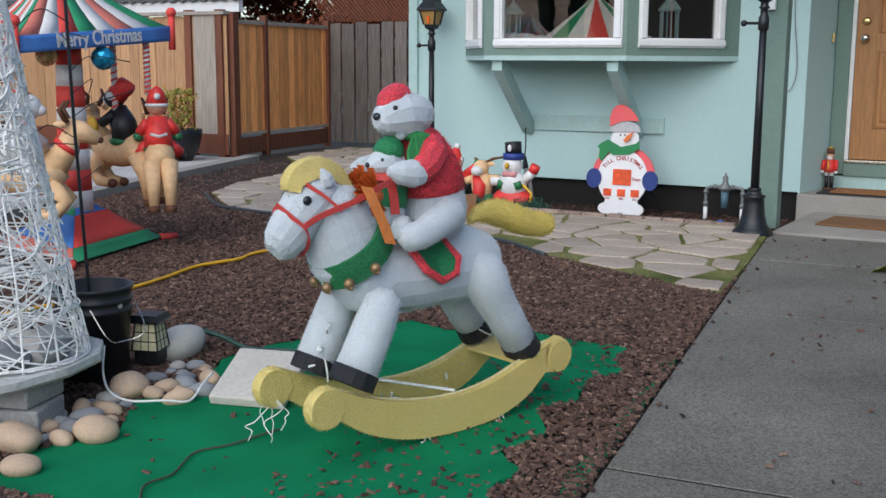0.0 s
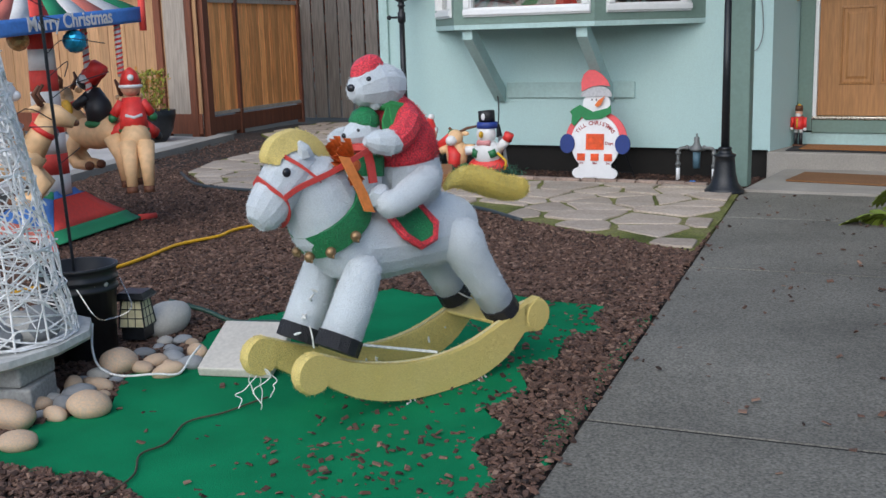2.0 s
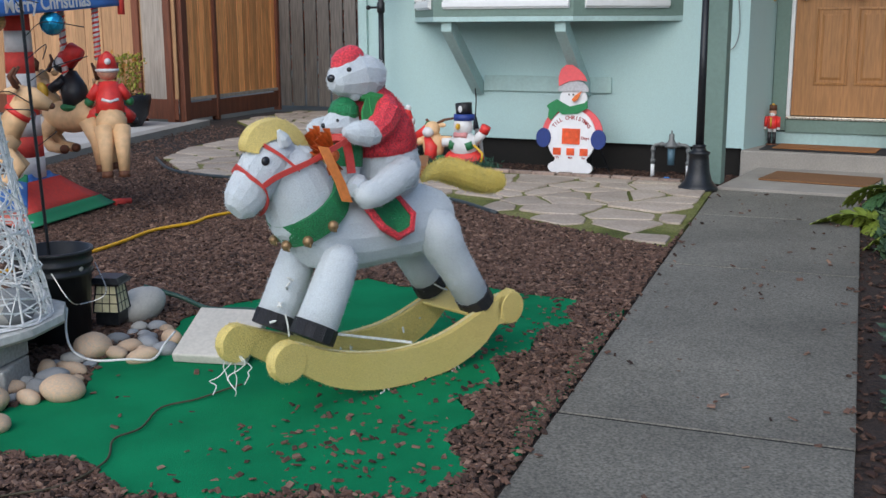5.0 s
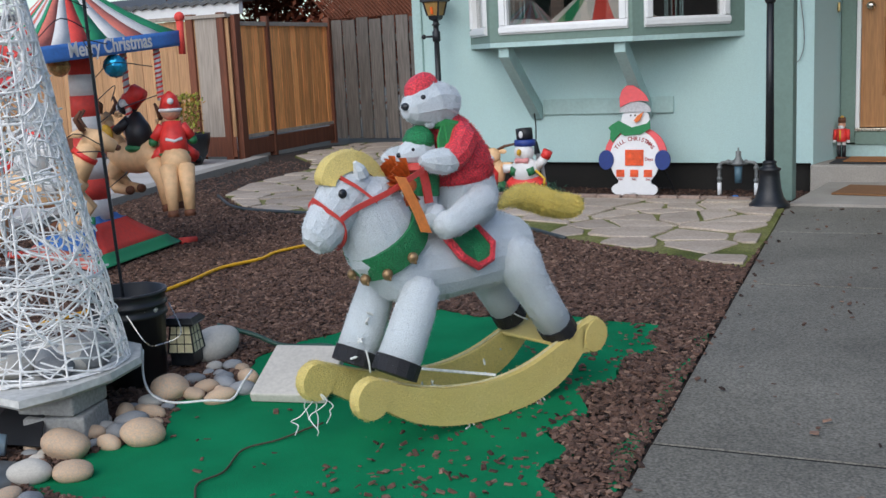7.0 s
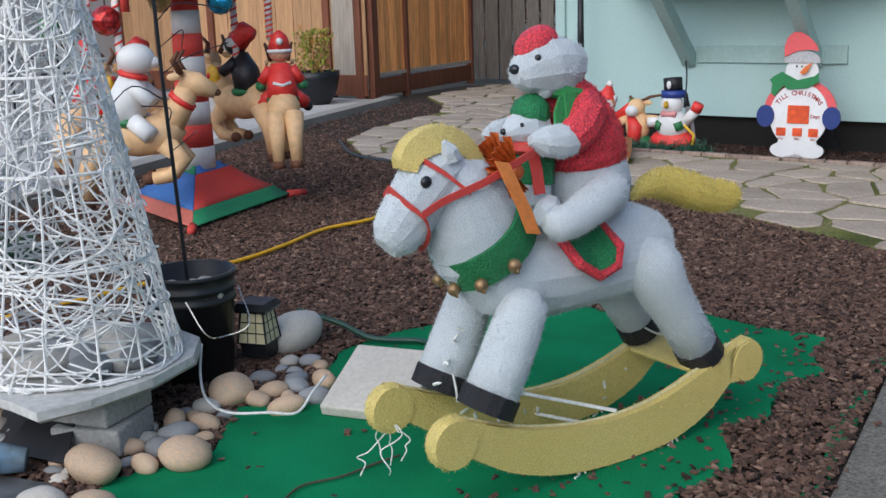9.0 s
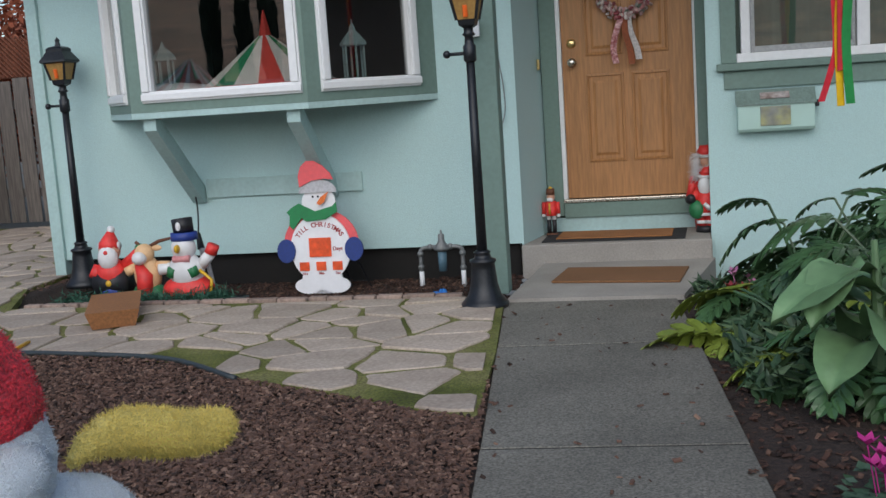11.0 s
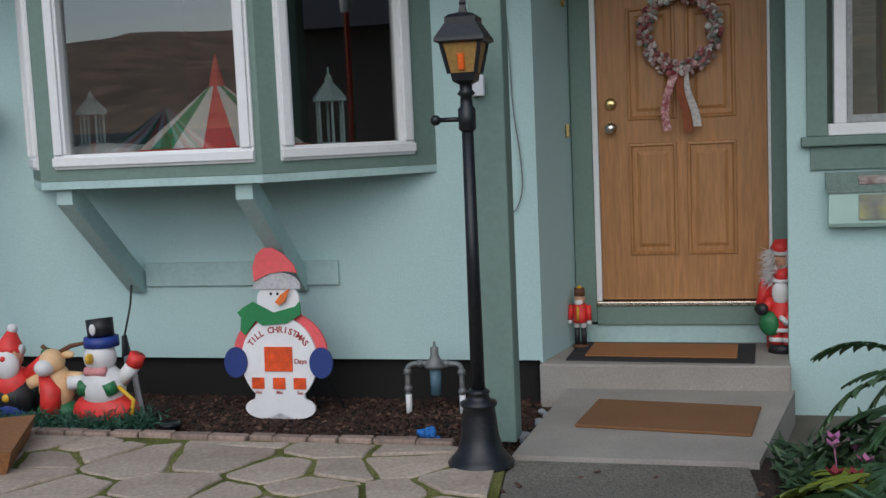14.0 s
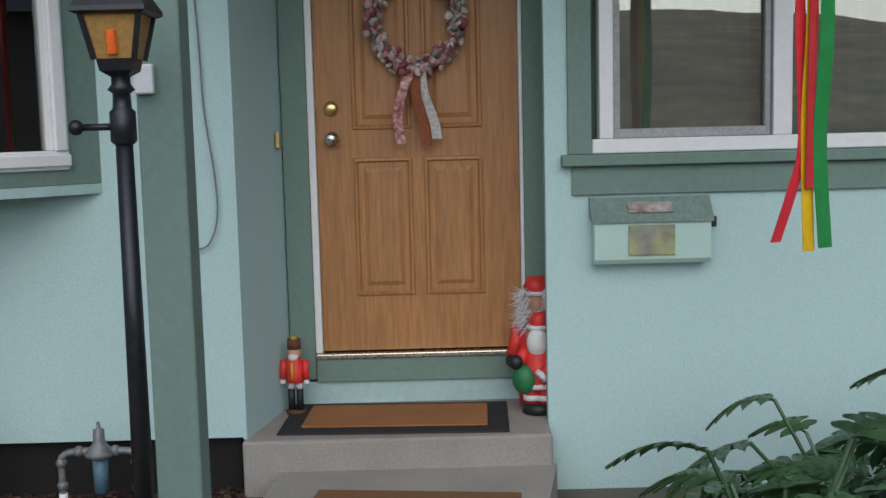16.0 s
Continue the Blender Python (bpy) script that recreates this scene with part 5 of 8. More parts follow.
def spruce(name, label, pts, n, seed, spread, material, lenr=(0.03, 0.06)):
    """A garland of needles scattered along a line."""
    r = random.Random(seed)
    P = curve_pts(pts, 10)
    bm = bmesh.new()
    for k in range(n):
        i = r.randrange(len(P))
        c = P[i] + Vector((r.gauss(0, spread), r.gauss(0, spread), abs(r.gauss(0, spread * 0.8))))
        d = Vector((r.gauss(0, 1), r.gauss(0, 1), r.gauss(0.3, 0.8))).normalized() * r.uniform(*lenr)
        s = d.cross(Vector((r.gauss(0, 1), r.gauss(0, 1), r.gauss(0, 1)))).normalized() * 0.0045
        bm.faces.new([bm.verts.new(c - s), bm.verts.new(c + s), bm.verts.new(c + d)])
    return tagged(part(name, bm, material), label, "garland", kind="stuff")


SPRUCE = island_mat("artificial_spruce", [(0.008, 0.045, 0.028), (0.02, 0.085, 0.05), (0.035, 0.12, 0.075), (0.05, 0.15, 0.10)], 0.7)
spruce("wall_garland", "dark green artificial garland round the small figures", [(-3.15, 8.80, -0.03), (-2.8, 8.74, -0.02), (-2.5, 8.76, -0.02), (-2.2, 8.76, -0.02), (-2.06, 8.86, -0.02)], 4600, 5, 0.04, SPRUCE)

# spotlight stake with cord, small well light
stake = thing("spotlight_stake", "grey plastic stake holding a black outdoor plug", "outlet stake", at(-2.20, 9.05, -0.08))
bm = bmesh.new()
tube(bm, [(0.02, 0, 0), (-0.03, 0.02, 0.30)], [0.018, 0.016], 6)
box(bm, (-0.045, 0.02, 0.33), (0.06, 0.04, 0.09), 0.01)
part("stake", bm, mat("grey_plastic", (0.40, 0.40, 0.40), 0.6), stake)
bm = bmesh.new()
tube(bm, curve_pts([(-0.06, 0.02, 0.38), (-0.09, 0.05, 0.45), (-0.13, 0.15, 0.51), (-0.22, 0.36, 0.60), (-0.32, 0.56, 0.70), (-0.34, 0.595, 0.712)], 5), 0.006, 6)
tube(bm, [(-0.07, 0.03, 0.37), (-0.10, 0.07, 0.47)], [0.026, 0.014], 8)
box(bm, (-0.35, 0.598, 0.715), (0.07, 0.02, 0.035), 0.005)
part("plug_cord", bm, BLACKIRON, stake, "black cord and plugs")
well = thing("well_light", "round black ground light set in the bed", "ground light", at(-1.95, 8.90, -0.08))
bm = bmesh.new()
lathe(bm, [(0.05, 0), (0.055, 0.05), (0.062, 0.055), (0.062, 0.066), (0.05, 0.070), (0.045, 0.062)], 18)
part("housing", bm, BLACKIRON, well, smooth=True)

# gas meter pipes
gas = thing("gas_regulator", "grey gas pipes and regulator in the bed", "gas meter", at(-0.70, 9.45, -0.09))
PIPE = mat("painted_pipe", (0.20, 0.21, 0.21), 0.5, 0.3, grain=40, var=0.2)
bm = bmesh.new()
tube(bm, curve_pts([(-0.13, -0.05, 0.0), (-0.13, -0.05, 0.22), (-0.12, -0.05, 0.27), (-0.06, -0.05, 0.285), (0.10, -0.05, 0.285), (0.155, -0.05, 0.27), (0.16, -0.05, 0.2), (0.16, -0.05, 0.0)], 5), 0.014, 9)
for x, z in ((-0.13, 0.24), (0.16, 0.24), (-0.13, 0.15), (0.16, 0.14), (-0.06, 0.285), (0.08, 0.285)):
    ball(bm, (x, -0.05, z), 0.022, u=10, v=7)
part("pipe", bm, PIPE, gas, smooth=True)
bm = bmesh.new()
lathe(bm, [(0.02, 0.25), (0.055, 0.265), (0.06, 0.28), (0.03, 0.31), (0.022, 0.33), (0.022, 0.37), (0.008, 0.375), (0.006, 0.40)], 14, c=(0.02, -0.05, 0))
part("regulator", bm, PIPE, gas, "bell shaped regulator", True)
bm = bmesh.new()
tube(bm, [(0.02, -0.05, 0.26), (0.02, -0.05, 0.12)], [0.03, 0.028], 10)
part("valve", bm, mat("blue_grey_valve", (0.10, 0.19, 0.25), 0.5), gas, "blue grey valve body", True)
for x in (-0.13, 0.16):
    bm = bmesh.new()
    tube(bm, [(x, -0.05, 0.0), (x, -0.05, 0.12)], 0.0165, 9)
    part("riser_pipe", bm, WHITE, gas, "white lower pipe sleeve", True)
cloth = thing("blue_glove", "crumpled blue cloth lying in the bed", "cloth", at(-0.60, 8.90, -0.08))
bm = bmesh.new()
for k in range(6):
    ball(bm, (0.03 * math.cos(k * 1.3), 0.03 * math.sin(k * 1.1), 0.02 + 0.008 * k), (0.035, 0.018, 0.02), Euler((k, k * 2, k)).to_matrix().to_4x4(), 8, 5)
part("cloth", bm, mat("blue_cloth", (0.02, 0.17, 0.55), 0.7), cloth)

# ---- porch things ----
COIR, RUBBER = mat("coir", (0.34, 0.145, 0.05), 1.0, grain=200, var=0.3, stain=4, svar=0.15, bump=0.8, depth=0.004), mat("rubber_border", (0.02, 0.021, 0.024), 0.8, bump=0.2)
m1 = thing("door_mat", "coir door mat with black rubber border on step", "door mat", at(0.455, 9.925, 0.151, -2.5))
bm = bmesh.new()
span(bm, (-0.485, -0.245, 0), (0.485, 0.245, 0.008), 0.003)
part("border", bm, RUBBER, m1, "black rubber border")
bm = bmesh.new()
span(bm, (-0.395, -0.165, 0.0082), (0.395, 0.185, 0.016), 0.003)
part("coir_pad", bm, COIR, m1, "rust brown coir pad")
m2 = thing("door_mat", "plain brown coir mat on the concrete landing", "door mat", at(0.525, 9.06, 0.021, -7))
bm = bmesh.new()
span(bm, (-0.39, -0.245, 0), (0.39, 0.245, 0.014), 0.004)
part("coir_pad", bm, mat("brown_coir", (0.20, 0.095, 0.04), 1.0, grain=200, var=0.3, bump=0.8), m2)
figure("nutcracker", "small red nutcracker soldier beside the front door", "nutcracker", at(0.0, 10.06, 0.151, -10, 0.88), [
    (T([(0, 0, 0), (0, 0, 0.02)], 0.05, 10), BROWN), (T([(-0.022, 0, 0.02), (-0.022, 0, 0.13)], 0.018, 8), NYK), (T([(0.022, 0, 0.02), (0.022, 0, 0.13)], 0.018, 8), NYK), (T([(-0.022, 0, 0.13), (-0.022, 0, 0.17)], 0.019, 8), NYW), (T([(0.022, 0, 0.13), (0.022, 0, 0.17)], 0.019, 8), NYW),
    (T([(0, 0, 0.165), (0, 0, 0.20), (0, 0, 0.28)], [0.048, 0.042, 0.046], 12), NYR), (T([(0.056, 0, 0.275), (0.062, -0.01, 0.18)], [0.018, 0.016], 8), NYR), (T([(-0.056, 0, 0.275), (-0.062, -0.01, 0.18)], [0.018, 0.016], 8), NYR), (E((0.063, -0.01, 0.165), (0.016, 0.016, 0.016)), NYW), (E((-0.063, -0.01, 0.165), (0.016, 0.016, 0.016)), NYW), (T([(0, -0.046, 0.18), (0, -0.048, 0.27)], 0.008, 6), GOLD),
    (E((0, 0, 0.315), (0.034, 0.034, 0.04)), SKIN), (E((0, -0.02, 0.295), (0.028, 0.022, 0.022)), NYW), (T([(0, 0, 0.335), (0, 0, 0.385)], [0.036, 0.034], 12), BROWN), (T([(0, 0, 0.385), (0, 0, 0.40)], [0.02, 0.008], 8), GOLD)])
figure("santa_doll", "small santa doll with white beard and green sack", "santa doll", at(1.082, 9.975, 0.151, -12, 0.92), [
    (T([(0, 0, 0), (0, 0, 0.045)], [0.082, 0.076], 14), NYK), (T([(-0.032, -0.01, 0.045), (-0.03, 0, 0.16)], 0.036, 9), NYR), (T([(0.034, -0.01, 0.045), (0.03, 0, 0.16)], 0.036, 9), NYR), (T([(-0.032, -0.012, 0.06), (-0.032, -0.01, 0.085)], 0.043, 10), NYW), (T([(0.036, -0.012, 0.06), (0.036, -0.01, 0.085)], 0.043, 10), NYW), (E((-0.06, -0.05, 0.17), (0.062, 0.05, 0.072)), NYG), (T([(0, 0, 0.13), (0, 0, 0.22), (0, 0, 0.33)], [0.078, 0.076, 0.05], 14), NYR), (T([(0, 0, 0.125), (0, 0, 0.148)], 0.082, 14), NYW),
    (T([(-0.055, 0, 0.31), (-0.085, -0.05, 0.25)], 0.030, 8), NYR), (E((-0.10, -0.07, 0.255), (0.036, 0.032, 0.036)), NYK), (T([(0.055, -0.02, 0.31), (0.065, -0.06, 0.24), (0.03, -0.09, 0.20)], 0.030, 8), NYR), (T([(0.03, -0.09, 0.205), (0.015, -0.10, 0.19)], 0.034, 8), NYW), (E((0, 0, 0.385), (0.048, 0.048, 0.052)), SKIN), (E((0, -0.035, 0.345), (0.052, 0.036, 0.072)), NYW), (E((0, -0.05, 0.39), (0.010, 0.010, 0.010)), SKIN), (T([(0, 0, 0.405), (0, 0, 0.425)], 0.056, 12), NYW), (T([(0, 0, 0.42), (0.015, 0, 0.46), (0.045, 0.01, 0.48)], [0.05, 0.036, 0.012], 10), NYR)])
figure("santa_doll", "larger santa doll with wild white beard and red cap", "santa doll", at(1.09, 10.11, 0.151, -4, 0.97), [
    (T([(0, 0, 0), (0, 0, 0.12), (0, 0, 0.34), (0, 0, 0.44)], [0.085, 0.095, 0.085, 0.055], 14), NYR), (T([(-0.08, 0, 0.38), (-0.11, -0.04, 0.24)], 0.034, 9), NYR), (E((-0.115, -0.05, 0.22), (0.034, 0.03, 0.034)), NYK), (E((0, 0, 0.49), (0.058, 0.055, 0.062)), SKIN), (T([(0, 0, 0.535), (0.01, 0, 0.57), (0.04, 0, 0.59)], [0.066, 0.058, 0.02], 12), NYR), (T([(0, 0, 0.52), (0, 0, 0.54)], 0.070, 14), NYW)])
r = random.Random(5)
bm = bmesh.new()
for k in range(1500):
    a, z = r.uniform(-math.pi, math.pi), r.uniform(0.36, 0.54)
    if z > 0.46 and abs(a + math.pi / 2) < 0.5:
        continue
    c = Vector((1.08, 10.09, 0.151)) + Vector((0.052 * math.cos(a), 0.05 * math.sin(a) - 0.012, z))
    d = Vector((math.cos(a), math.sin(a), r.uniform(-1.3, 0.3))).normalized() * r.uniform(0.03, 0.085)
    s = d.cross(Vector((r.gauss(0, 1), r.gauss(0, 1), r.gauss(0, 1)))).normalized() * 0.0022
    bm.faces.new([bm.verts.new(c - s), bm.verts.new(c + s), bm.verts.new(c + d)])
tagged(part("doll_beard", bm, NYW), "fluffy white hair and beard of the larger santa", "doll hair", kind="stuff")

# letterbox with picture tiles
mb = thing("letterbox", "mint painted metal letterbox with two picture tiles", "letterbox", at(1.535, YM, 0.83))
MBM, SAGEM = mat("mint_metal", (0.48, 0.68, 0.61), 0.45, grain=8, var=0.03, svar=0.03, bump=0.03), mat("sage_metal", (0.19, 0.265, 0.235), 0.45, bump=0.05)
bm = bmesh.new()
loft(bm, [[(x, 0, 0.0), (x, -0.075, 0.0), (x, -0.09, 0.02), (x, -0.095, 0.17), (x, 0, 0.19)] for x in (-0.24, 0.24)])
part("body", bm, MBM, mb)
bm = bmesh.new()
loft(bm, [[(x, 0, 0.193), (x, -0.105, 0.172), (x, -0.105, 0.182), (x, -0.02, 0.272), (x, 0, 0.272)] for x in (-0.25, 0.25)])
part("lid", bm, SAGEM, mb, "sage green sloping lid")
bm = bmesh.new()
box(bm, (0.262, -0.04, 0.165), (0.024, 0.03, 0.045), 0.005)
part("flag_knob", bm, NYK, mb, "black knob")
PIC, PIC2 = mat("landscape_tile", (0.28, 0.30, 0.30), 0.4, grain=14, var=0.25, stain=9, svar=0.3, bump=0, tint=(0.30, 0.28, 0.05)), mat("bird_tile", (0.25, 0.17, 0.14), 0.4, grain=25, var=0.4, stain=14, svar=0.3, bump=0, tint=(0.45, 0.42, 0.42))
bm = bmesh.new()
box(bm, (-0.005, -0.098, 0.10), (0.19, 0.008, 0.125), 0.002)
part("picture_tile", bm, PIC, mb, "small landscape picture tile")
bm = bmesh.new()
box(bm, (-0.005, -0.066, 0.232), (0.185, 0.006, 0.055), 0.002, Matrix.Rotation(radians(-44), 4, "X"))
part("picture_tile", bm, PIC2, mb, "small bird picture tile")

# wreath on the door
wr = thing("door_wreath", "red and white fabric rag wreath with bow tails", "wreath", at(0.575, YD - 0.02, 1.885, 0, 0.97))
RAG = island_mat("rag_fabric", [(0.35, 0.05, 0.06), (0.62, 0.56, 0.52), (0.22, 0.03, 0.04), (0.55, 0.35, 0.33), (0.10, 0.13, 0.10), (0.70, 0.66, 0.62)], 0.9)
bm = bmesh.new()
r = random.Random(9)
for k in range(420):
    a = r.uniform(0, math.tau)
    q = Vector((0.195 * math.cos(a), -0.04, 0.205 * math.sin(a))) + Vector((r.gauss(0, 0.020), r.gauss(0, 0.018), r.gauss(0, 0.020)))
    ball(bm, q, (0.022, 0.010, 0.016), Euler((r.uniform(0, 6), r.uniform(0, 6), r.uniform(0, 6))).to_matrix().to_4x4(), 6, 4)
part("ring", bm, RAG, wr)
RAGS = mat("red_check", (0.40, 0.07, 0.08), 0.9, grain=70, var=0.3, stain=40, svar=0.4, tint=(0.65, 0.5, 0.48))
for x0, x1, z1, mt in ((-0.01, -0.09, -0.56, RAGS), (0.02, 0.075, -0.54, mat("white_check", (0.62, 0.58, 0.56), 0.9, grain=70, var=0.3)), (0.0, 0.025, -0.57, mat("rust_tail", (0.30, 0.09, 0.04), 0.9))):
    bm = bmesh.new()
    strip(bm, curve_pts([(x0, -0.05, -0.20), ((x0 + x1) / 2 - 0.015, -0.06, -0.33), (x1, -0.05, -0.45), (x1 + 0.015, -0.045, z1)], 5), 0.048 if mt is not None else 0.03, (1, -0.4, 0), 0.004)
    part("bow_tail", bm, mt, wr)
bm = bmesh.new()
strip(bm, [(0, -0.012, 0.2), (0, -0.012, 0.52)], 0.03, (1, 0, 0), 0.003)
part("hanger", bm, BRASS, wr, "brass over-door hanger")
# wall light in the recess, doorbell, cable
sc = thing("wall_lantern", "brass and glass porch lantern in the recess", "wall lamp", at(-0.03, 9.95, 2.2))
bm = bmesh.new()
lathe(bm, [(0.008, -0.17), (0.018, -0.12), (0.03, -0.06), (0.05, -0.04), (0.05, -0.03)], 10)
tube(bm, [(-0.09, 0, 0.0), (0, 0, -0.05)], 0.008, 6)
part("frame", bm, BRASS, sc, smooth=True)
bm = bmesh.new()
lathe(bm, [(0.06, 0.13), (0.045, 0.17), (0.012, 0.20)], 10)
part("cap", bm, BRASS, sc, smooth=True)
bm = bmesh.new()
lathe(bm, [(0.045, -0.03), (0.058, 0.13)], 10)
part("glass", bm, glass_mat("amber_glass", (0.9, 0.75, 0.5), 0.1), sc)
bell = thing("doorbell", "small brass doorbell plate on the recess wall", "doorbell", at(-0.045, 10.13, 1.37))
bm = bmesh.new()
box(bm, (0, 0, 0), (0.02, 0.045, 0.075), 0.006)
part("plate", bm, BRASS, bell)
cable = thing("wall_cable", "thin grey cable hanging on the mint wall", "cable", at(-0.265, 9.645, 0))
bm = bmesh.new()
tube(bm, curve_pts([(-0.03, 0, 2.7), (-0.03, 0, 2.2), (-0.01, 0, 1.8), (0.0, 0, 1.5), (0.03, -0.005, 1.25), (0.035, -0.005, 1.08), (0.0, -0.008, 0.97), (-0.06, -0.004, 0.94)], 5), 0.004, 5)
part("cord", bm, PIPE, cable)
# outlet box behind lantern
ob_ = thing("outlet_box", "white outlet box on the porch column", "outlet", at(-0.235, 8.64, 1.575))
bm = bmesh.new()
box(bm, (0, 0, 0), (0.06, 0.03, 0.09), 0.006)
part("box", bm, WHITE, ob_)

# streamers
wsp = thing("wind_streamer", "hanging red, yellow and green ribbon streamers", "streamer", at(1.76, 8.52, 1.45))
for dx, col, pts, w in ((0.0, (0.75, 0.45, 0.01), [(0.0, 0, 1.0), (0.005, 0, 0.3), (-0.01, 0, -0.05), (0.0, 0, -0.44)], 0.045), (0.03, (0.02, 0.25, 0.06), [(0.03, -0.01, 1.0), (0.045, -0.01, 0.25), (0.03, 0, -0.1), (0.05, 0.0, -0.43)], 0.055), (-0.02, (0.65, 0.03, 0.05), [(-0.02, 0.01, 1.0), (-0.03, 0.01, 0.3), (-0.02, 0.0, -0.1), (-0.05, 0, -0.25), (-0.10, 0, -0.41)], 0.04), (0.02, (0.55, 0.03, 0.04), [(0.015, -0.015, 0.9), (0.0, -0.015, 0.2), (-0.005, -0.015, -0.25)], 0.03)):
    bm = bmesh.new()
    strip(bm, curve_pts(pts, 5), w, (1, 0.5, 0), 0.003)
    part("ribbon", bm, mat("streamer_ribbon", col, 0.5, grain=30, var=0.12, bump=0.1), wsp)
bm = bmesh.new()
tube(bm, [(0, 0, 0.9), (0, 0, 1.34)], 0.05, 8)
part("hub", bm, WHITE, wsp)


# ---- pond corner: slab, stones, wire tree ----
SLATE = mat("grey_slab", (0.50, 0.50, 0.48), 0.85, grain=40, var=0.15, stain=5, svar=0.15, bump=0.5, depth=0.006)
BLOCK = mat("concrete_block", (0.33, 0.33, 0.32), 0.95, grain=80, var=0.2, bump=0.6)
slab_t = thing("stone_slab", "grey flagstone slab resting on concrete blocks", "stone slab")
bm = bmesh.new()
o = [(-1.79, 3.01), (-1.66, 2.85), (-1.50, 2.82), (-1.38, 2.83), (-1.24, 2.82), (-1.20, 2.95), (-1.19, 3.14), (-1.24, 3.33), (-1.36, 3.46), (-1.58, 3.50), (-1.78, 3.40), (-1.88, 3.20)]
loft(bm, [[(x + 0.02 * (x < -1.6) - 0.02, y + 0.02, 0.165) for x, y in o], [(x, y, 0.180) for x, y in o], [(x * 0.99 - 0.016, y * 0.99 + 0.032, 0.202) for x, y in o]])
part("slab", bm, SLATE, slab_t)
for x, y, z, rz in ((-1.33, 3.07, 0.055, 24), (-1.35, 3.08, 0.132, 14), (-1.70, 3.28, 0.09, 0)):
    bm = bmesh.new()
    box(bm, (0, 0, 0), (0.20, 0.20, 0.075 if x > -1.7 else 0.15), 0.008)
    b = part("block", bm, BLOCK, slab_t, "grey concrete block")
    b.location, b.rotation_euler = (x, y, z), (0, 0, radians(rz))
# Black sheet: pond liner, and painted darkness of the hollow below the slab.
liner = thing("pond_liner", "black liner sheet that also paints the dark void under the slab", "pond liner")
bm = bmesh.new()
loft(bm, [[(-1.84, 3.22, 0.02), (-1.72, 2.98, 0.012), (-1.5, 2.87, 0.02), (-1.26, 2.90, 0.03)], [(-1.76, 3.28, 0.16), (-1.66, 3.10, 0.15), (-1.5, 3.04, 0.14), (-1.36, 3.02, 0.12)]], closed=False)
part("sheet", bm, mat("black_rubber", (0.012, 0.013, 0.016), 0.45, bump=0.1), liner).modifiers.new("thick", "SOLIDIFY").thickness = 0.006
bm = bmesh.new()
prism(bm, POND, -0.03, 0.010)
wm = mat("still_water", (0.10, 0.105, 0.11), 0.08, grain=12, var=0.25, stain=3, svar=0.3, bump=0.12, depth=0.004)
structure("water", bm, wm, "shallow grey pond water among stones", "pond water")
bkt = thing("blue_bucket", "blue metal bucket lying on its side by water", "bucket", Matrix.Translation((-1.40, 2.78, 0.062)) @ Matrix.Rotation(radians(222), 4, "Z") @ Matrix.Rotation(radians(82), 4, "Y") @ Matrix.Scale(0.70, 4))
bm = bmesh.new()
lathe(bm, [(0.045, -0.12), (0.062, 0.0), (0.078, 0.10), (0.083, 0.102), (0.083, 0.110), (0.076, 0.108), (0.058, 0.0), (0.042, -0.11)], 22)
part("shell", bm, mat("blue_enamel", (0.22, 0.40, 0.58), 0.35, 0.5, grain=18, var=0.3, stain=6, svar=0.3, tint=(0.30, 0.38, 0.42)), bkt, smooth=True)

STONES = [mat("river_stone_tan", (0.50, 0.40, 0.30), 0.75, grain=35, var=0.14, stain=9, svar=0.15, bump=0.2, rnd=0.15, tint=(0.55, 0.34, 0.20)), mat("river_stone_grey", (0.27, 0.28, 0.29), 0.75, grain=35, var=0.14, stain=9, svar=0.12, bump=0.2, rnd=0.2), mat("river_stone_pale", (0.52, 0.49, 0.44), 0.75, grain=35, var=0.12, stain=9, svar=0.12, bump=0.2, rnd=0.12)]
stone_mesh = []
for k in range(6):
    bm = bmesh.new()
    bmesh.ops.create_icosphere(bm, subdivisions=3, radius=1.0)
    for v in bm.verts:
        v.co *= 1 + 0.16 * noise.noise(v.co * 0.9 + Vector((k * 7, 0, 0)))
    me = bpy.data.meshes.new("river_stone")
    bm.to_mesh(me)
    bm.free()
    me.polygons.foreach_set("use_smooth", [True] * len(me.polygons))
    me.materials.append(STONES[k % 3])
    stone_mesh.append(me)
rs = random.Random(12)


def stone(x, y, rx, kind=None, z=0.0, flat=None):
    k = rs.randrange(6) if kind is None else kind + 3 * rs.randrange(2)
    ob = new("river_stone", stone_mesh[k])
    ry, rz = rx * rs.uniform(0.62, 0.85), rx * (flat or rs.uniform(0.48, 0.66))
    ob.matrix_basis = Matrix.Translation((x, y, z + rz * 0.82)) @ Euler((rs.uniform(-0.15, 0.15), rs.uniform(-0.15, 0.15), rs.uniform(0, 6.28))).to_matrix().to_4x4() @ Matrix.Diagonal((rx, ry, rz, 1))
    tagged(ob, ["smooth tan river stone beside the pond", "smooth grey river stone beside the pond", "smooth pale river stone beside the pond"][k % 3], "stone", "river stones")


placed = [(-1.40, 2.78, 0.08), (-1.0, 2.36, 0.05)]
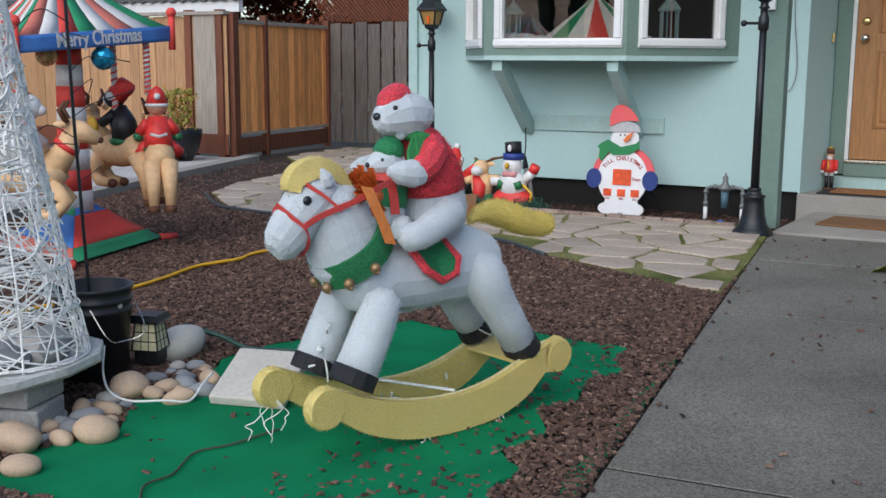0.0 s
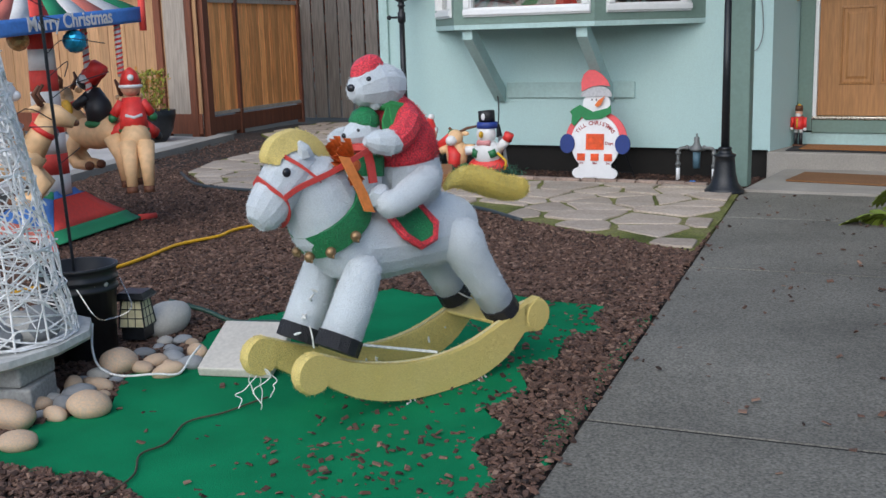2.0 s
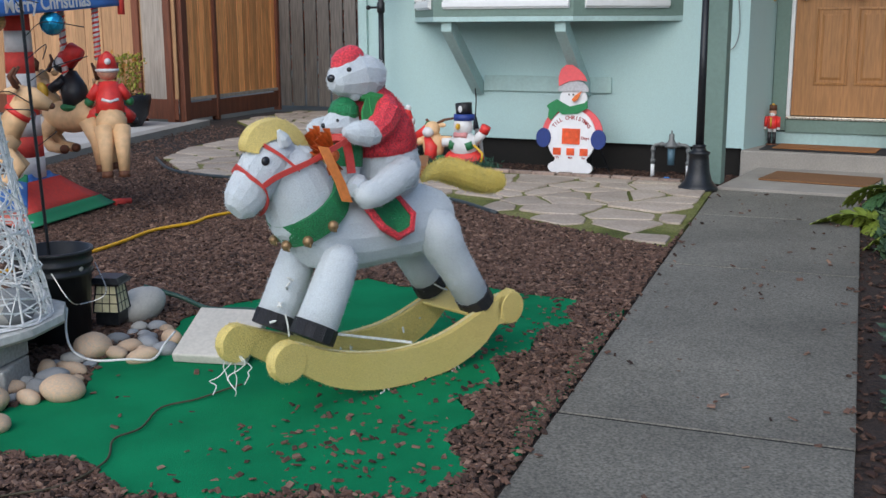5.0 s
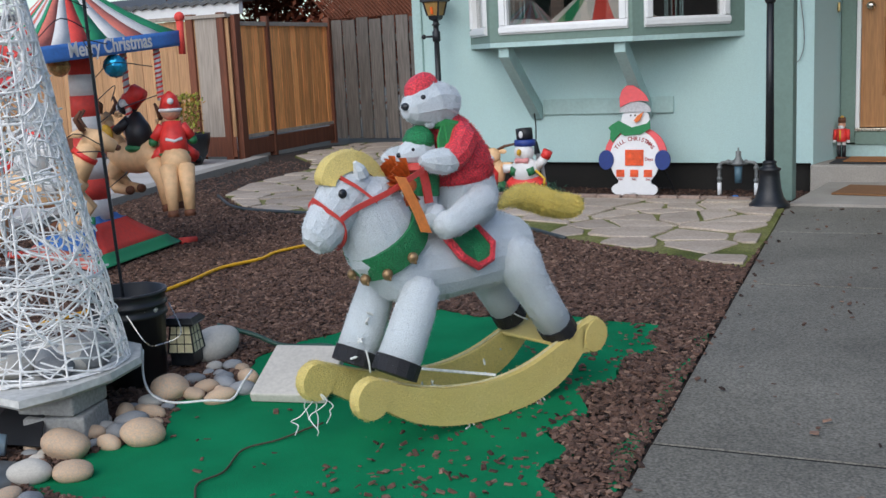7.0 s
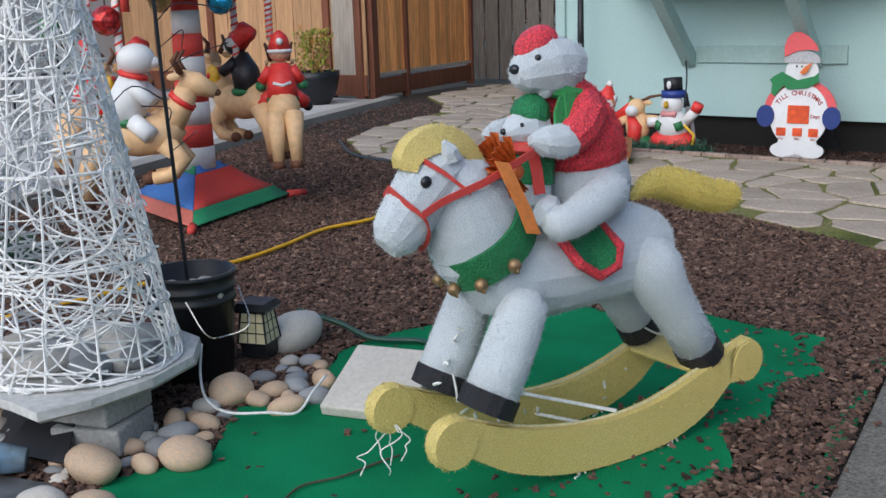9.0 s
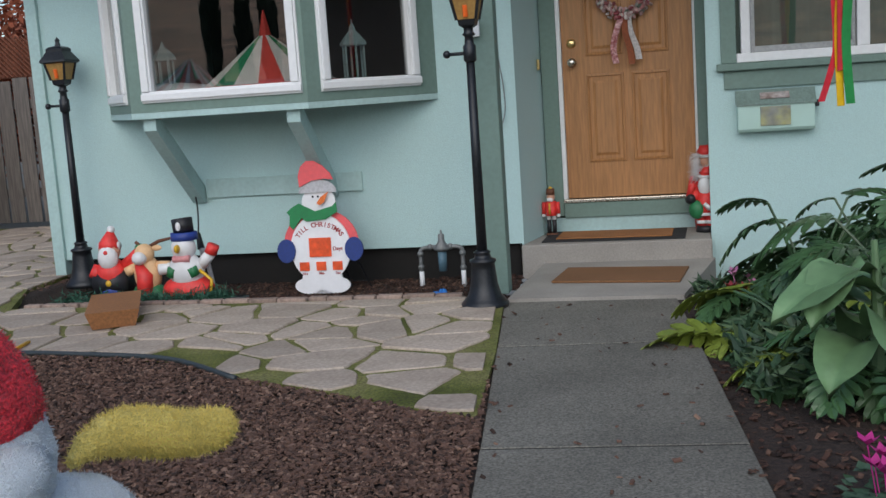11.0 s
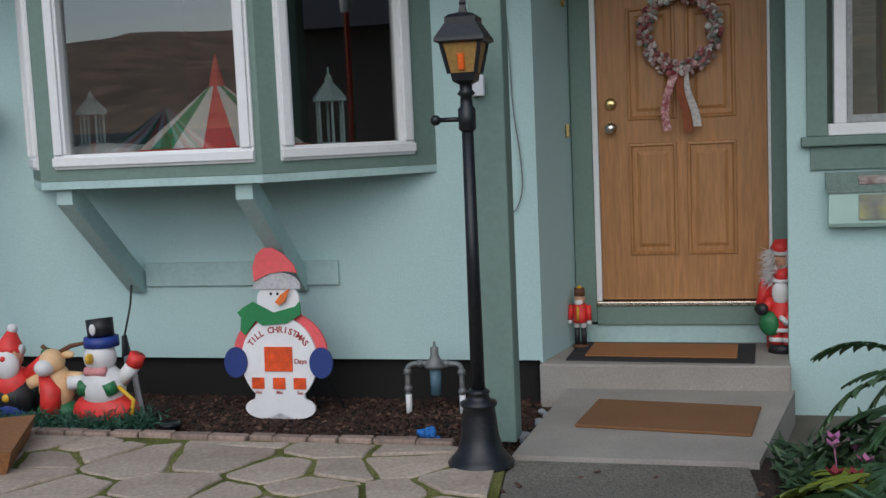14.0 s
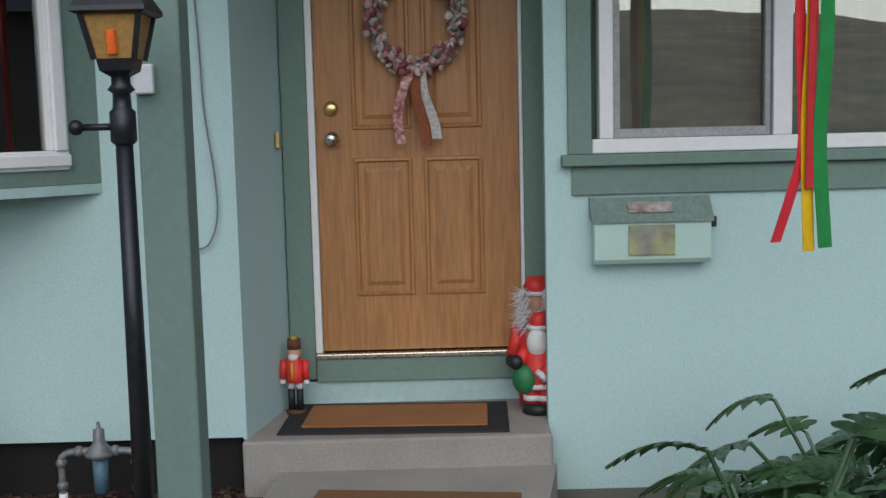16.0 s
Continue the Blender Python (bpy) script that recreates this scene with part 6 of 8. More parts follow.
# bank stones by the carpet, largest first
for x, y, r_, k in ((-1.18, 2.92, 0.088, 0), (-1.12, 2.73, 0.066, 2), (-1.02, 2.80, 0.060, 0), (-0.95, 2.58, 0.056, 1), (-1.03, 2.50, 0.060, 2), (-1.07, 2.61, 0.045, 0), (-1.04, 3.10, 0.072, 0), (-1.18, 3.20, 0.056, 1), (-1.54, 2.56, 0.064, 1), (-1.47, 2.64, 0.056, 1), (-1.67, 2.67, 0.060, 2), (-1.76, 2.84, 0.056, 0),
                    (-1.57, 2.77, 0.066, 2), (-1.87, 2.80, 0.058, 1), (-1.80, 2.63, 0.052, 0), (-2.05, 3.08, 0.075, 1), (-1.28, 3.49, 0.085, 0), (-1.07, 3.51, 0.058, 0), (-1.20, 3.59, 0.048, 0), (-1.22, 3.71, 0.045, 1), (-1.06, 3.62, 0.052, 1), (-1.12, 3.73, 0.052, 0), (-1.48, 3.97, 0.12, 2)):
    stone(x, y, r_, k)
    placed.append((x, y, r_ * 0.8))


def scatter(n, spot, lo, hi):
    """Fill a patch with stones that keep clear of one another."""
    for k in range(n):
        x, y = spot()
        r_ = rs.uniform(lo, hi)
        if inside((x, y), CARPET_OUT) or any(math.hypot(x - a, y - b) < (r_ + c) * 0.8 for a, b, c in placed):
            continue
        stone(x, y, r_)
        placed.append((x, y, r_ * 0.8))


scatter(260, lambda: (rs.uniform(-2.35, -1.45), rs.uniform(2.48, 3.0)), 0.03, 0.06)
scatter(160, lambda: (rs.uniform(-1.36, -0.98), rs.uniform(2.86, 3.86)), 0.022, 0.05)
scatter(200, lambda: (rs.uniform(-1.25, -0.35), rs.uniform(1.92, 2.46)), 0.035, 0.075)
scatter(140, lambda: (rs.uniform(-2.45, -1.25), rs.uniform(1.8, 2.05)), 0.04, 0.08)
scatter(60, lambda: (rs.uniform(-2.5, -2.2), rs.uniform(2.0, 2.6)), 0.04, 0.08)
for k in range(18):
    a, d = rs.uniform(0, math.tau), 0.20 * math.sqrt(rs.uniform(0, 1))
    stone(-1.51 + d * math.cos(a), 3.15 + d * math.sin(a), rs.uniform(0.05, 0.08), rs.choice((1, 2, 2)), 0.200)

for k in range(16):
    stone(rs.uniform(-0.16, -0.03), rs.uniform(8.86, 9.5), rs.uniform(0.022, 0.045), 1, -0.085)

# white wire tree
tree = thing("wire_tree", "white rattan cone tree with light strings on slab", "wire tree", at(-1.51, 3.14, 0.202))
WVINE = mat("white_vine", (0.80, 0.80, 0.79), 0.7, grain=60, var=0.15, bump=0.2)
H, R0 = 1.60, 0.270


def cone_at(a, z, k=1.0):
    rr = (R0 * (1 - z / H) + 0.012) * k
    return Vector((rr * math.cos(a), rr * math.sin(a), z))


for z in (0.012, 0.30, 0.55, 0.80, 1.05):
    bm = bmesh.new()
    tube(bm, [cone_at(a, z) for a in np.linspace(0, math.tau, 30)], 0.0045, 6)
    part("hoop", bm, WVINE, tree)
bm = bmesh.new()
rt = random.Random(21)
for k in range(14):
    a = k * math.tau / 14
    tube(bm, [cone_at(a + 0.05 * math.sin(z * 5 + k), z) for z in np.linspace(0, 1.5, 12)], 0.0038, 5)
part("upright", bm, WVINE, tree, "thin white upright canes")
bm = bmesh.new()
for k in range(430):
    a, z = rt.uniform(0, math.tau), rt.uniform(0.01, 1.0) ** 1.15 * 1.3
    da, dz = rt.uniform(-0.55, 0.55), rt.uniform(-0.10, 0.10)
    pts = []
    for j in range(6):
        pts.append(cone_at(a, min(max(z, 0.006), 1.45), rt.uniform(0.95, 1.05)))
        a, z = a + da * rt.uniform(0.5, 1.3), z + dz * rt.uniform(0.2, 1.4)
        da, dz = da + rt.uniform(-0.2, 0.2), dz + rt.uniform(-0.05, 0.05)
    tube(bm, curve_pts(pts, 3), rt.uniform(0.0018, 0.0040), 4)
part("vine_web", bm, WVINE, tree, "tangled white vine web")
for k in range(170):
    b = new("light_bulb", bulb_me)
    b.parent = tree
    b.location = cone_at(rt.uniform(0, math.tau), rt.uniform(0.02, 1.3), rt.uniform(0.9, 1.06))
    b.rotation_euler = (rt.uniform(0, 6.28), rt.uniform(0, 6.28), 0)

# bucket with plant hook
bucket = thing("black_bucket", "black plastic bucket holding a thin garden hook", "bucket", at(-1.55, 3.60, 0.0, 0, 0.96))
bm = bmesh.new()
lathe(bm, [(0.115, 0), (0.120, 0.005), (0.138, 0.27), (0.146, 0.272), (0.146, 0.285), (0.139, 0.287), (0.141, 0.31), (0.148, 0.312), (0.148, 0.322), (0.142, 0.325), (0.144, 0.355), (0.151, 0.357), (0.151, 0.368), (0.138, 0.368), (0.118, 0.02)], 28)
part("shell", bm, mat("black_plastic", (0.018, 0.018, 0.019), 0.38, grain=20, var=0.2, bump=0.05), bucket, smooth=True)
bm = bmesh.new()
for k in range(26):
    a, d = rt.uniform(0, 6.28), 0.12 * math.sqrt(rt.uniform(0, 1))
    ball(bm, (d * math.cos(a), d * math.sin(a), 0.30), (0.028, 0.022, 0.018), None, 8, 6)
part("pebbles", bm, STONES[2], bucket, "pale pebbles filling the bucket", True)
bm = bmesh.new()
tube(bm, curve_pts([(0.10, -0.112, 0.30), (0.17, -0.10, 0.20), (0.16, -0.02, 0.17), (0.20, 0.06, 0.20), (0.105, 0.11, 0.30)], 5), 0.0025, 5)
part("bail", bm, NICKEL, bucket, "wire bail handle")
bm = bmesh.new()
tube(bm, [(-0.04, 0.03, 0.1), (-0.075, 0.02, 1.0), (-0.09, 0.015, 1.75)], 0.0065, 6)
rk = random.Random(3)
for k in range(12):
    z = 0.75 + k * 0.085
    a = rk.uniform(0, 6.28)
    tube(bm, curve_pts([(-0.07, 0.02, z), (-0.07 + 0.10 * math.cos(a), 0.02 + 0.10 * math.sin(a), z + 0.05), (-0.07 + 0.22 * math.cos(a + 0.5), 0.02 + 0.22 * math.sin(a + 0.5), z + rk.uniform(-0.05, 0.12))], 4), 0.0022, 4)
part("trellis_rod", bm, BLACKIRON, bucket, "thin dark rod with bare twigs")
# small lantern
lan = thing("solar_lantern", "small black solar lantern with cream panes", "garden lantern", at(-1.47, 3.80, 0.03, 18, 1.0))
bm = bmesh.new()
for sx in (-1, 1):
    for sy in (-1, 1):
        tube(bm, [(sx * 0.052, sy * 0.052, 0.05), (sx * 0.040, sy * 0.040, 0.155)], 0.0036, 5)
for z, w in ((0.05, 0.052), (0.085, 0.048), (0.12, 0.044), (0.155, 0.040)):
    for k in range(4):
        m = Matrix.Rotation(k * math.pi / 2, 4, "Z")
        tube(bm, [m @ Vector((-w, w, z)), m @ Vector((w, w, z))], 0.0020, 4)
for k in range(4):
    m = Matrix.Rotation(k * math.pi / 2, 4, "Z")
    for s in (-0.015, 0.015):
        tube(bm, [m @ Vector((s, 0.052, 0.05)), m @ Vector((s, 0.040, 0.155))], 0.0016, 4)
loft(bm, [[(-0.055, -0.055, 0.155), (0.055, -0.055, 0.155), (0.055, 0.055, 0.155), (-0.055, 0.055, 0.155)], [(-0.062, -0.062, 0.165), (0.062, -0.062, 0.165), (0.062, 0.062, 0.165), (-0.062, 0.062, 0.165)], [(-0.048, -0.048, 0.185), (0.048, -0.048, 0.185), (0.048, 0.048, 0.185), (-0.048, 0.048, 0.185)]])
box(bm, (0, 0, 0.025), (0.09, 0.09, 0.05))
part("frame", bm, BLACKIRON, lan)
bm = bmesh.new()
loft(bm, [[(-0.051, -0.051, 0.051), (0.051, -0.051, 0.051), (0.051, 0.051, 0.051), (-0.051, 0.051, 0.051)], [(-0.039, -0.039, 0.154), (0.039, -0.039, 0.154), (0.039, 0.039, 0.154), (-0.039, 0.039, 0.154)]])
part("panes", bm, mat("cream_pane", (0.78, 0.70, 0.44), 0.3, grain=25, var=0.15, bump=0.1), lan, "cream coloured panes")
# leaning paver
pav = thing("paver", "pale concrete paver tilted on the stones", "paver", Matrix.Translation((-0.865, 3.70, 0.075)) @ Matrix.Rotation(radians(15), 4, "Z") @ Matrix.Rotation(radians(20), 4, "X"))
bm = bmesh.new()
box(bm, (0, 0, 0), (0.27, 0.29, 0.036), 0.006)
part("slab", bm, mat("pale_paver", (0.55, 0.52, 0.47), 0.9, grain=70, var=0.1, stain=4, svar=0.1, bump=0.3), pav)


def cord(name, label, pts, r, material, n=6):
    c = thing(name, label, "cord")
    bm = bmesh.new()
    tube(bm, curve_pts(pts, n), r, 7)
    part("cable", bm, material, c, smooth=True)
    return c


cord("extension_cord", "bright yellow extension cord lying on the mulch", [(-3.2, 2.6, 0.025), (-2.6, 3.1, 0.026), (-2.65, 3.5, 0.026), (-2.58, 4.2, 0.026), (-2.52, 4.7, 0.027), (-2.56, 5.05, 0.026), (-2.63, 5.4, 0.027), (-2.58, 5.7, 0.025), (-2.62, 5.95, 0.025), (-2.5, 6.6, 0.025), (-2.6, 7.5, 0.035)], 0.010, mat("yellow_cable", (0.80, 0.42, 0.015), 0.5, bump=0.05))
cord("brown_cord", "thin brown extension cord across the green carpet", [(-0.58, 3.42, 0.02), (-0.605, 3.36, 0.016), (-0.63, 3.25, 0.016), (-0.68, 3.14, 0.016), (-0.62, 2.98, 0.016), (-0.63, 2.88, 0.016), (-0.54, 2.75, 0.016), (-0.53, 2.58, 0.016), (-0.62, 2.45, 0.02), (-0.8, 2.2, 0.02)], 0.0032, mat("brown_cable", (0.07, 0.055, 0.03), 0.6, bump=0.05))
cord("white_cord", "white light cord looping over the stones", [(-1.36, 3.46, 0.18), (-1.33, 3.42, 0.10), (-1.24, 3.36, 0.06), (-1.13, 3.34, 0.05), (-1.03, 3.40, 0.05), (-0.98, 3.46, 0.04), (-1.00, 3.55, 0.07), (-1.03, 3.64, 0.085)], 0.0042, WIRE)
cord("garden_hose", "dark green hose between stones and mulch", [(-1.5, 4.02, 0.12), (-1.38, 4.10, 0.07), (-1.25, 4.12, 0.03), (-1.1, 4.2, 0.022), (-1.0, 4.15, 0.02)], 0.010, mat("green_hose", (0.02, 0.07, 0.05), 0.45))
cord("edging_hose", "dark hose along the curved terrace edge", [(-1.1, 6.76, 0.02), (-1.58, 7.12, 0.02), (-2.1, 7.25, 0.02), (-2.9, 7.35, 0.02), (-3.75, 7.40, 0.02), (-4.28, 7.56, 0.02), (-4.93, 8.14, 0.02)], 0.014, mat("dark_hose", (0.035, 0.045, 0.05), 0.5))
planter = thing("rust_planter", "rust brown coir trough on the flagstones", "planter", at(-2.42, 8.13, 0.025, -64))
bm = bmesh.new()
loft(bm, [[(-0.30, -0.12, 0), (0.30, -0.12, 0), (0.30, 0.12, 0), (-0.30, 0.12, 0)], [(-0.33, -0.15, 0.10), (0.33, -0.15, 0.10), (0.33, 0.15, 0.10), (-0.33, 0.15, 0.10)]])
part("trough", bm, mat("rust_coir", (0.30, 0.13, 0.05), 0.9, grain=60, var=0.25, bump=0.5), planter)
solar = thing("solar_spotlight", "dark plastic solar spotlight among the stones", "spotlight", at(-1.0, 2.36, 0.06, 40))
bm = bmesh.new()
box(bm, (0, 0, 0.14), (0.085, 0.075, 0.05), 0.012, Matrix.Rotation(radians(25), 4, "X"))
tube(bm, [(0, 0, 0.0), (0, 0, 0.13)], 0.012, 7)
part("housing", bm, mat("dark_blue_plastic", (0.045, 0.055, 0.07), 0.5), solar)

# ---- mouse and stocking decorations ----
GREYN = mat("grey_nylon", (0.42, 0.44, 0.46), 0.55, grain=25, var=0.08, bump=0.12)
figure("mouse_figure", "grey inflatable mouse in red coat holding a gift", "mouse figure", at(-2.06, 2.88, 0.0, -20, 1.14), [
    (E((-0.02, 0, 0.03), (0.075, 0.05, 0.03)), GREYN), (T([(-0.02, 0, 0.03), (-0.02, 0, 0.13)], [0.05, 0.07], 10), GREYN), (E((-0.02, 0, 0.14), (0.095, 0.08, 0.05)), NYW), (T([(-0.02, 0, 0.13), (-0.01, 0, 0.22), (0.0, 0, 0.30)], [0.098, 0.08, 0.05], 12), NYR), (T([(0, 0, 0.285), (0.0, 0, 0.310)], 0.050, 12), NYB), (E((0.0, 0, 0.385), (0.055, 0.05, 0.075)), GREYN), (E((0.035, 0, 0.375), (0.05, 0.04, 0.045)), GREYN), (E((-0.07, 0, 0.40), (0.045, 0.02, 0.04)), GREYN),
    (E((-0.03, 0, 0.440), (0.045, 0.045, 0.016)), NYW), (T([(-0.035, 0, 0.445), (-0.055, 0, 0.462), (-0.09, 0, 0.45)], [0.034, 0.026, 0.012], 9), NYR), (T([(0.0, -0.07, 0.24), (0.06, -0.08, 0.20), (0.10, -0.03, 0.22)], [0.03, 0.032, 0.028], 9), GREYN), (T([(-0.10, 0, 0.10), (-0.13, 0, 0.16), (-0.13, 0, 0.26), (-0.11, 0, 0.30)], 0.010, 6), GREYN)])
gift = thing("gift_box", "red nylon gift box with green ribbon bow", "gift box", at(-1.91, 2.885, 0.235, -25, 1.1))
bm = bmesh.new()
box(bm, (0, 0, 0.06), (0.12, 0.12, 0.12), 0.015)
part("box", bm, NYR, gift)
bm = bmesh.new()
box(bm, (0, 0, 0.06), (0.03, 0.126, 0.126), 0.01)
for k in range(12):
    a = k * 0.9
    ball(bm, (0.04 * math.cos(a), 0.04 * math.sin(a), 0.135 + 0.008 * (k % 3)), (0.028, 0.014, 0.014), Euler((0.4, 0.5, a)).to_matrix().to_4x4(), 8, 5)
part("ribbon", bm, mat("dark_green_ribbon", (0.02, 0.10, 0.07), 0.5), gift, "dark green ribbon and bow")
figure("stocking_figure", "red inflatable stocking with white puppy on top", "stocking figure", at(-3.62, 3.96, 0.0, -28, 1.08), [
    (T([(0.0, 0, 0.05), (0, 0, 0.12), (-0.02, 0, 0.28), (-0.03, 0, 0.36)], [0.10, 0.135, 0.125, 0.12], 14), NYR), (T([(0.0, 0, 0.08), (0.12, 0, 0.10), (0.19, 0, 0.12)], [0.09, 0.095, 0.04], 12), NYR), (E((-0.02, 0, 0.39), (0.14, 0.10, 0.045)), NYW), (E((0.06, 0, 0.42), (0.075, 0.06, 0.045)), NYW), (T([(-0.10, 0, 0.38), (-0.10, 0, 0.47)], [0.055, 0.045], 10), NYW), (E((-0.11, 0, 0.51), (0.045, 0.04, 0.045)), NYW), (E((-0.10, -0.02, 0.555), (0.022, 0.02, 0.018)), NYK), (E((-0.02, 0, 0.47), (0.03, 0.028, 0.04)), GOLD), (T([(-0.09, -0.11, 0.18), (-0.08, -0.12, 0.34)], 0.022, 7), NYK), (T([(-0.10, -0.12, 0.16), (0.10, -0.13, 0.13)], 0.018, 7), NYG)])
spruce("stocking_garland", "dark green garland at the foot of the stocking", [(-3.95, 3.68, 0.05), (-3.6, 3.78, 0.08), (-3.3, 3.93, 0.10), (-3.15, 4.08, 0.08)], 2600, 8, 0.055, SPRUCE)
spruce("yellow_shrub", "low yellow-green leaves at the gravel edge", [(-4.1, 3.55, 0.05), (-4.3, 3.7, 0.10), (-4.1, 3.9, 0.06)], 900, 11, 0.06, island_mat("yellow_leaf", [(0.25, 0.30, 0.03), (0.45, 0.42, 0.03), (0.15, 0.25, 0.04)]), (0.04, 0.09))


def gravel_spot(r):
    x, y = r.uniform(-6.6, -4.3), r.uniform(3.4, 5.7)
    return (x, y, 0.03) if x < -4.35 - (y - 3.6) * 0.34 and y < 5.7 - (x + 6.6) * 0.1 else None


chips("blue_gravel", "grey-blue gravel beside the patio", "gravel", 5200, gravel_spot, 0.022, island_mat("gravel", [(0.20, 0.22, 0.25), (0.36, 0.38, 0.42), (0.28, 0.30, 0.34), (0.48, 0.50, 0.52)]), 6)

# ---- carousel ----
car = thing("fabric_carousel", "striped fabric carousel with red knobs and banner", "carousel")
STRIPES = {"r": mat("red_canvas", (0.72, 0.065, 0.05), 0.7, grain=50, var=0.1, bump=0.1), "g": mat("green_canvas", (0.02, 0.27, 0.12), 0.7, grain=50, var=0.1, bump=0.1), "b": mat("blue_canvas", (0.07, 0.22, 0.60), 0.7, grain=50, var=0.1, bump=0.1), "w": mat("white_canvas", (0.74, 0.72, 0.70), 0.7, grain=50, var=0.06, bump=0.1), "p": mat("coral_canvas", (0.68, 0.19, 0.14), 0.7, grain=50, var=0.1, bump=0.1)}
N_, R_, L_ = Vector((-3.27, 5.09, 0.03)), Vector((-3.50, 6.07, 0.03)), Vector((-4.23, 5.38, 0.03))
A_ = Vector((-3.67, 5.51, 0.27))


def sheet(name, q, material, parent, n=6, sag=0.0):
    """A cloth patch between four corners."""
    bm = bmesh.new()
    a, b, c, d = [Vector(p) for p in q]
    rows = []
    for i in range(n + 1):
        u = i / n
        rows.append([(a.lerp(b, u)).lerp(d.lerp(c, u), v) + Vector((0, 0, -sag * 4 * v * (1 - v))) for v in (0, 0.25, 0.5, 0.75, 1)])
    loft(bm, rows, closed=False, cap=False)
    ob = part(name, bm, material, parent, smooth=True)
    ob.modifiers.new("thick", "SOLIDIFY").thickness = 0.006
    return ob


for P, Q, cols in ((N_, R_, ("g", "r", "b")), (L_, N_, ("p", "b", "g")), (R_, L_, ("g", "r", "b"))):
    T1, T2 = A_.lerp(P, 0.22), A_.lerp(Q, 0.22)
    T1.z = T2.z = 0.285
    f = [0, 0.26, 0.85, 1.0]
    for k in range(3):
        sheet("skirt_band", (P.lerp(T1, f[k]), Q.lerp(T2, f[k]), Q.lerp(T2, f[k + 1]), P.lerp(T1, f[k + 1])), STRIPES[cols[k]], car, sag=0.01)
for P in (N_, R_, L_):
    bm = bmesh.new()
    d = (P - A_)
    d.z = 0
    d.normalize()
    tube(bm, [P - d * 0.02, P + d * 0.10], [0.026, 0.020], 8)
    part("foot", bm, STRIPES["r"], car, "red padded foot", True)
# striped centre tower
bm = bmesh.new()
for k in range(9):
    z0, z1 = 0.26 + k * 0.125, 0.26 + (k + 1) * 0.125
    bm = bmesh.new()
    lathe(bm, [(0.105 - k * 0.004, z0), (0.103 - k * 0.004, z1)], 12, c=(A_.x, A_.y, 0))
    part("tower_band", bm, STRIPES["r" if k % 2 else "w"], car, "", True)
CV = [Vector((-3.44, 4.93, 1.27)), Vector((-3.40, 6.11, 1.36)), Vector((-4.45, 5.50, 1.33))]
AP = Vector((-3.74, 5.50, 1.72))
pat = "pwrgwpwg"
for P, Q in ((CV[0], CV[1]), (CV[2], CV[0]), (CV[1], CV[2])):
    for k in range(8):
        a, b = P.lerp(Q, k / 8), P.lerp(Q, (k + 1) / 8)
        sheet("canopy_stripe", (a, b, AP.lerp(b, 0.04), AP.lerp(a, 0.04)), STRIPES[pat[k]], car, 2, 0.03)
    d = (Q - P).normalized()
    sheet("banner", (P - Vector((0, 0, 0.075)), Q - Vector((0, 0, 0.075)), Q + Vector((0, 0, 0.02)), P + Vector((0, 0, 0.02))), STRIPES["b" if P is CV[0] else "r"], car, 6)
for P in CV:
    bm = bmesh.new()
    tube(bm, [P - Vector((0, 0, 0.13)), P + Vector((0, 0, 0.08))], 0.022, 10)
    ball(bm, P + Vector((0, 0, 0.10)), 0.033, u=12, v=8)
    part("corner_knob", bm, STRIPES["r"], car, "red padded corner knob", True)
d = (CV[1] - CV[0])
ang = math.atan2(d.y, d.x)
nrm = Vector((d.y, -d.x, 0)).normalized()
mid = CV[0].lerp(CV[1], 0.5) + nrm * 0.014 + Vector((0, 0, -0.058))
lettering("Merry Christmas", 0.118, Matrix.Translation(mid) @ Matrix.Rotation(ang, 4, "Z") @ Matrix.Rotation(-math.atan2(d.z, math.hypot(d.x, d.y)), 4, "Y") @ RX @ Matrix.Scale(0.8, 4, (1, 0, 0)), STRIPES["w"], car)


def candy_pole(x, y, z0, z1):
    p_ = thing("candy_pole", "red and white striped pole hanging from the canopy", "pole", at(x, y, 0), "candy poles")
    bm = bmesh.new()
    tube(bm, [(0, 0, z0), (0, 0, z1)], 0.019, 10)
    c = part("rod", bm, STRIPES["w"], p_, smooth=True)
    bm = bmesh.new()
    P = [(0.0165 * math.cos(k * 0.5), 0.0165 * math.sin(k * 0.5), z0 + (z1 - z0) * k / 150) for k in range(151)]
    tube(bm, P, 0.0075, 5)
    part("stripe", bm, STRIPES["r"], p_, "red spiral stripe", True)


def ornament(x, y, z, r_, material, label, band=None):
    o_ = thing("ornament_ball", label, "ornament", at(x, y, z), "hanging ornaments")
    bm = bmesh.new()
    bmesh.ops.create_icosphere(bm, subdivisions=2, radius=r_)
    part("globe", bm, material, o_)
    bm = bmesh.new()
    tube(bm, [(0, 0, r_), (0, 0, r_ + 0.1)], 0.004, 5)
    part("hook", bm, BLACKIRON, o_)


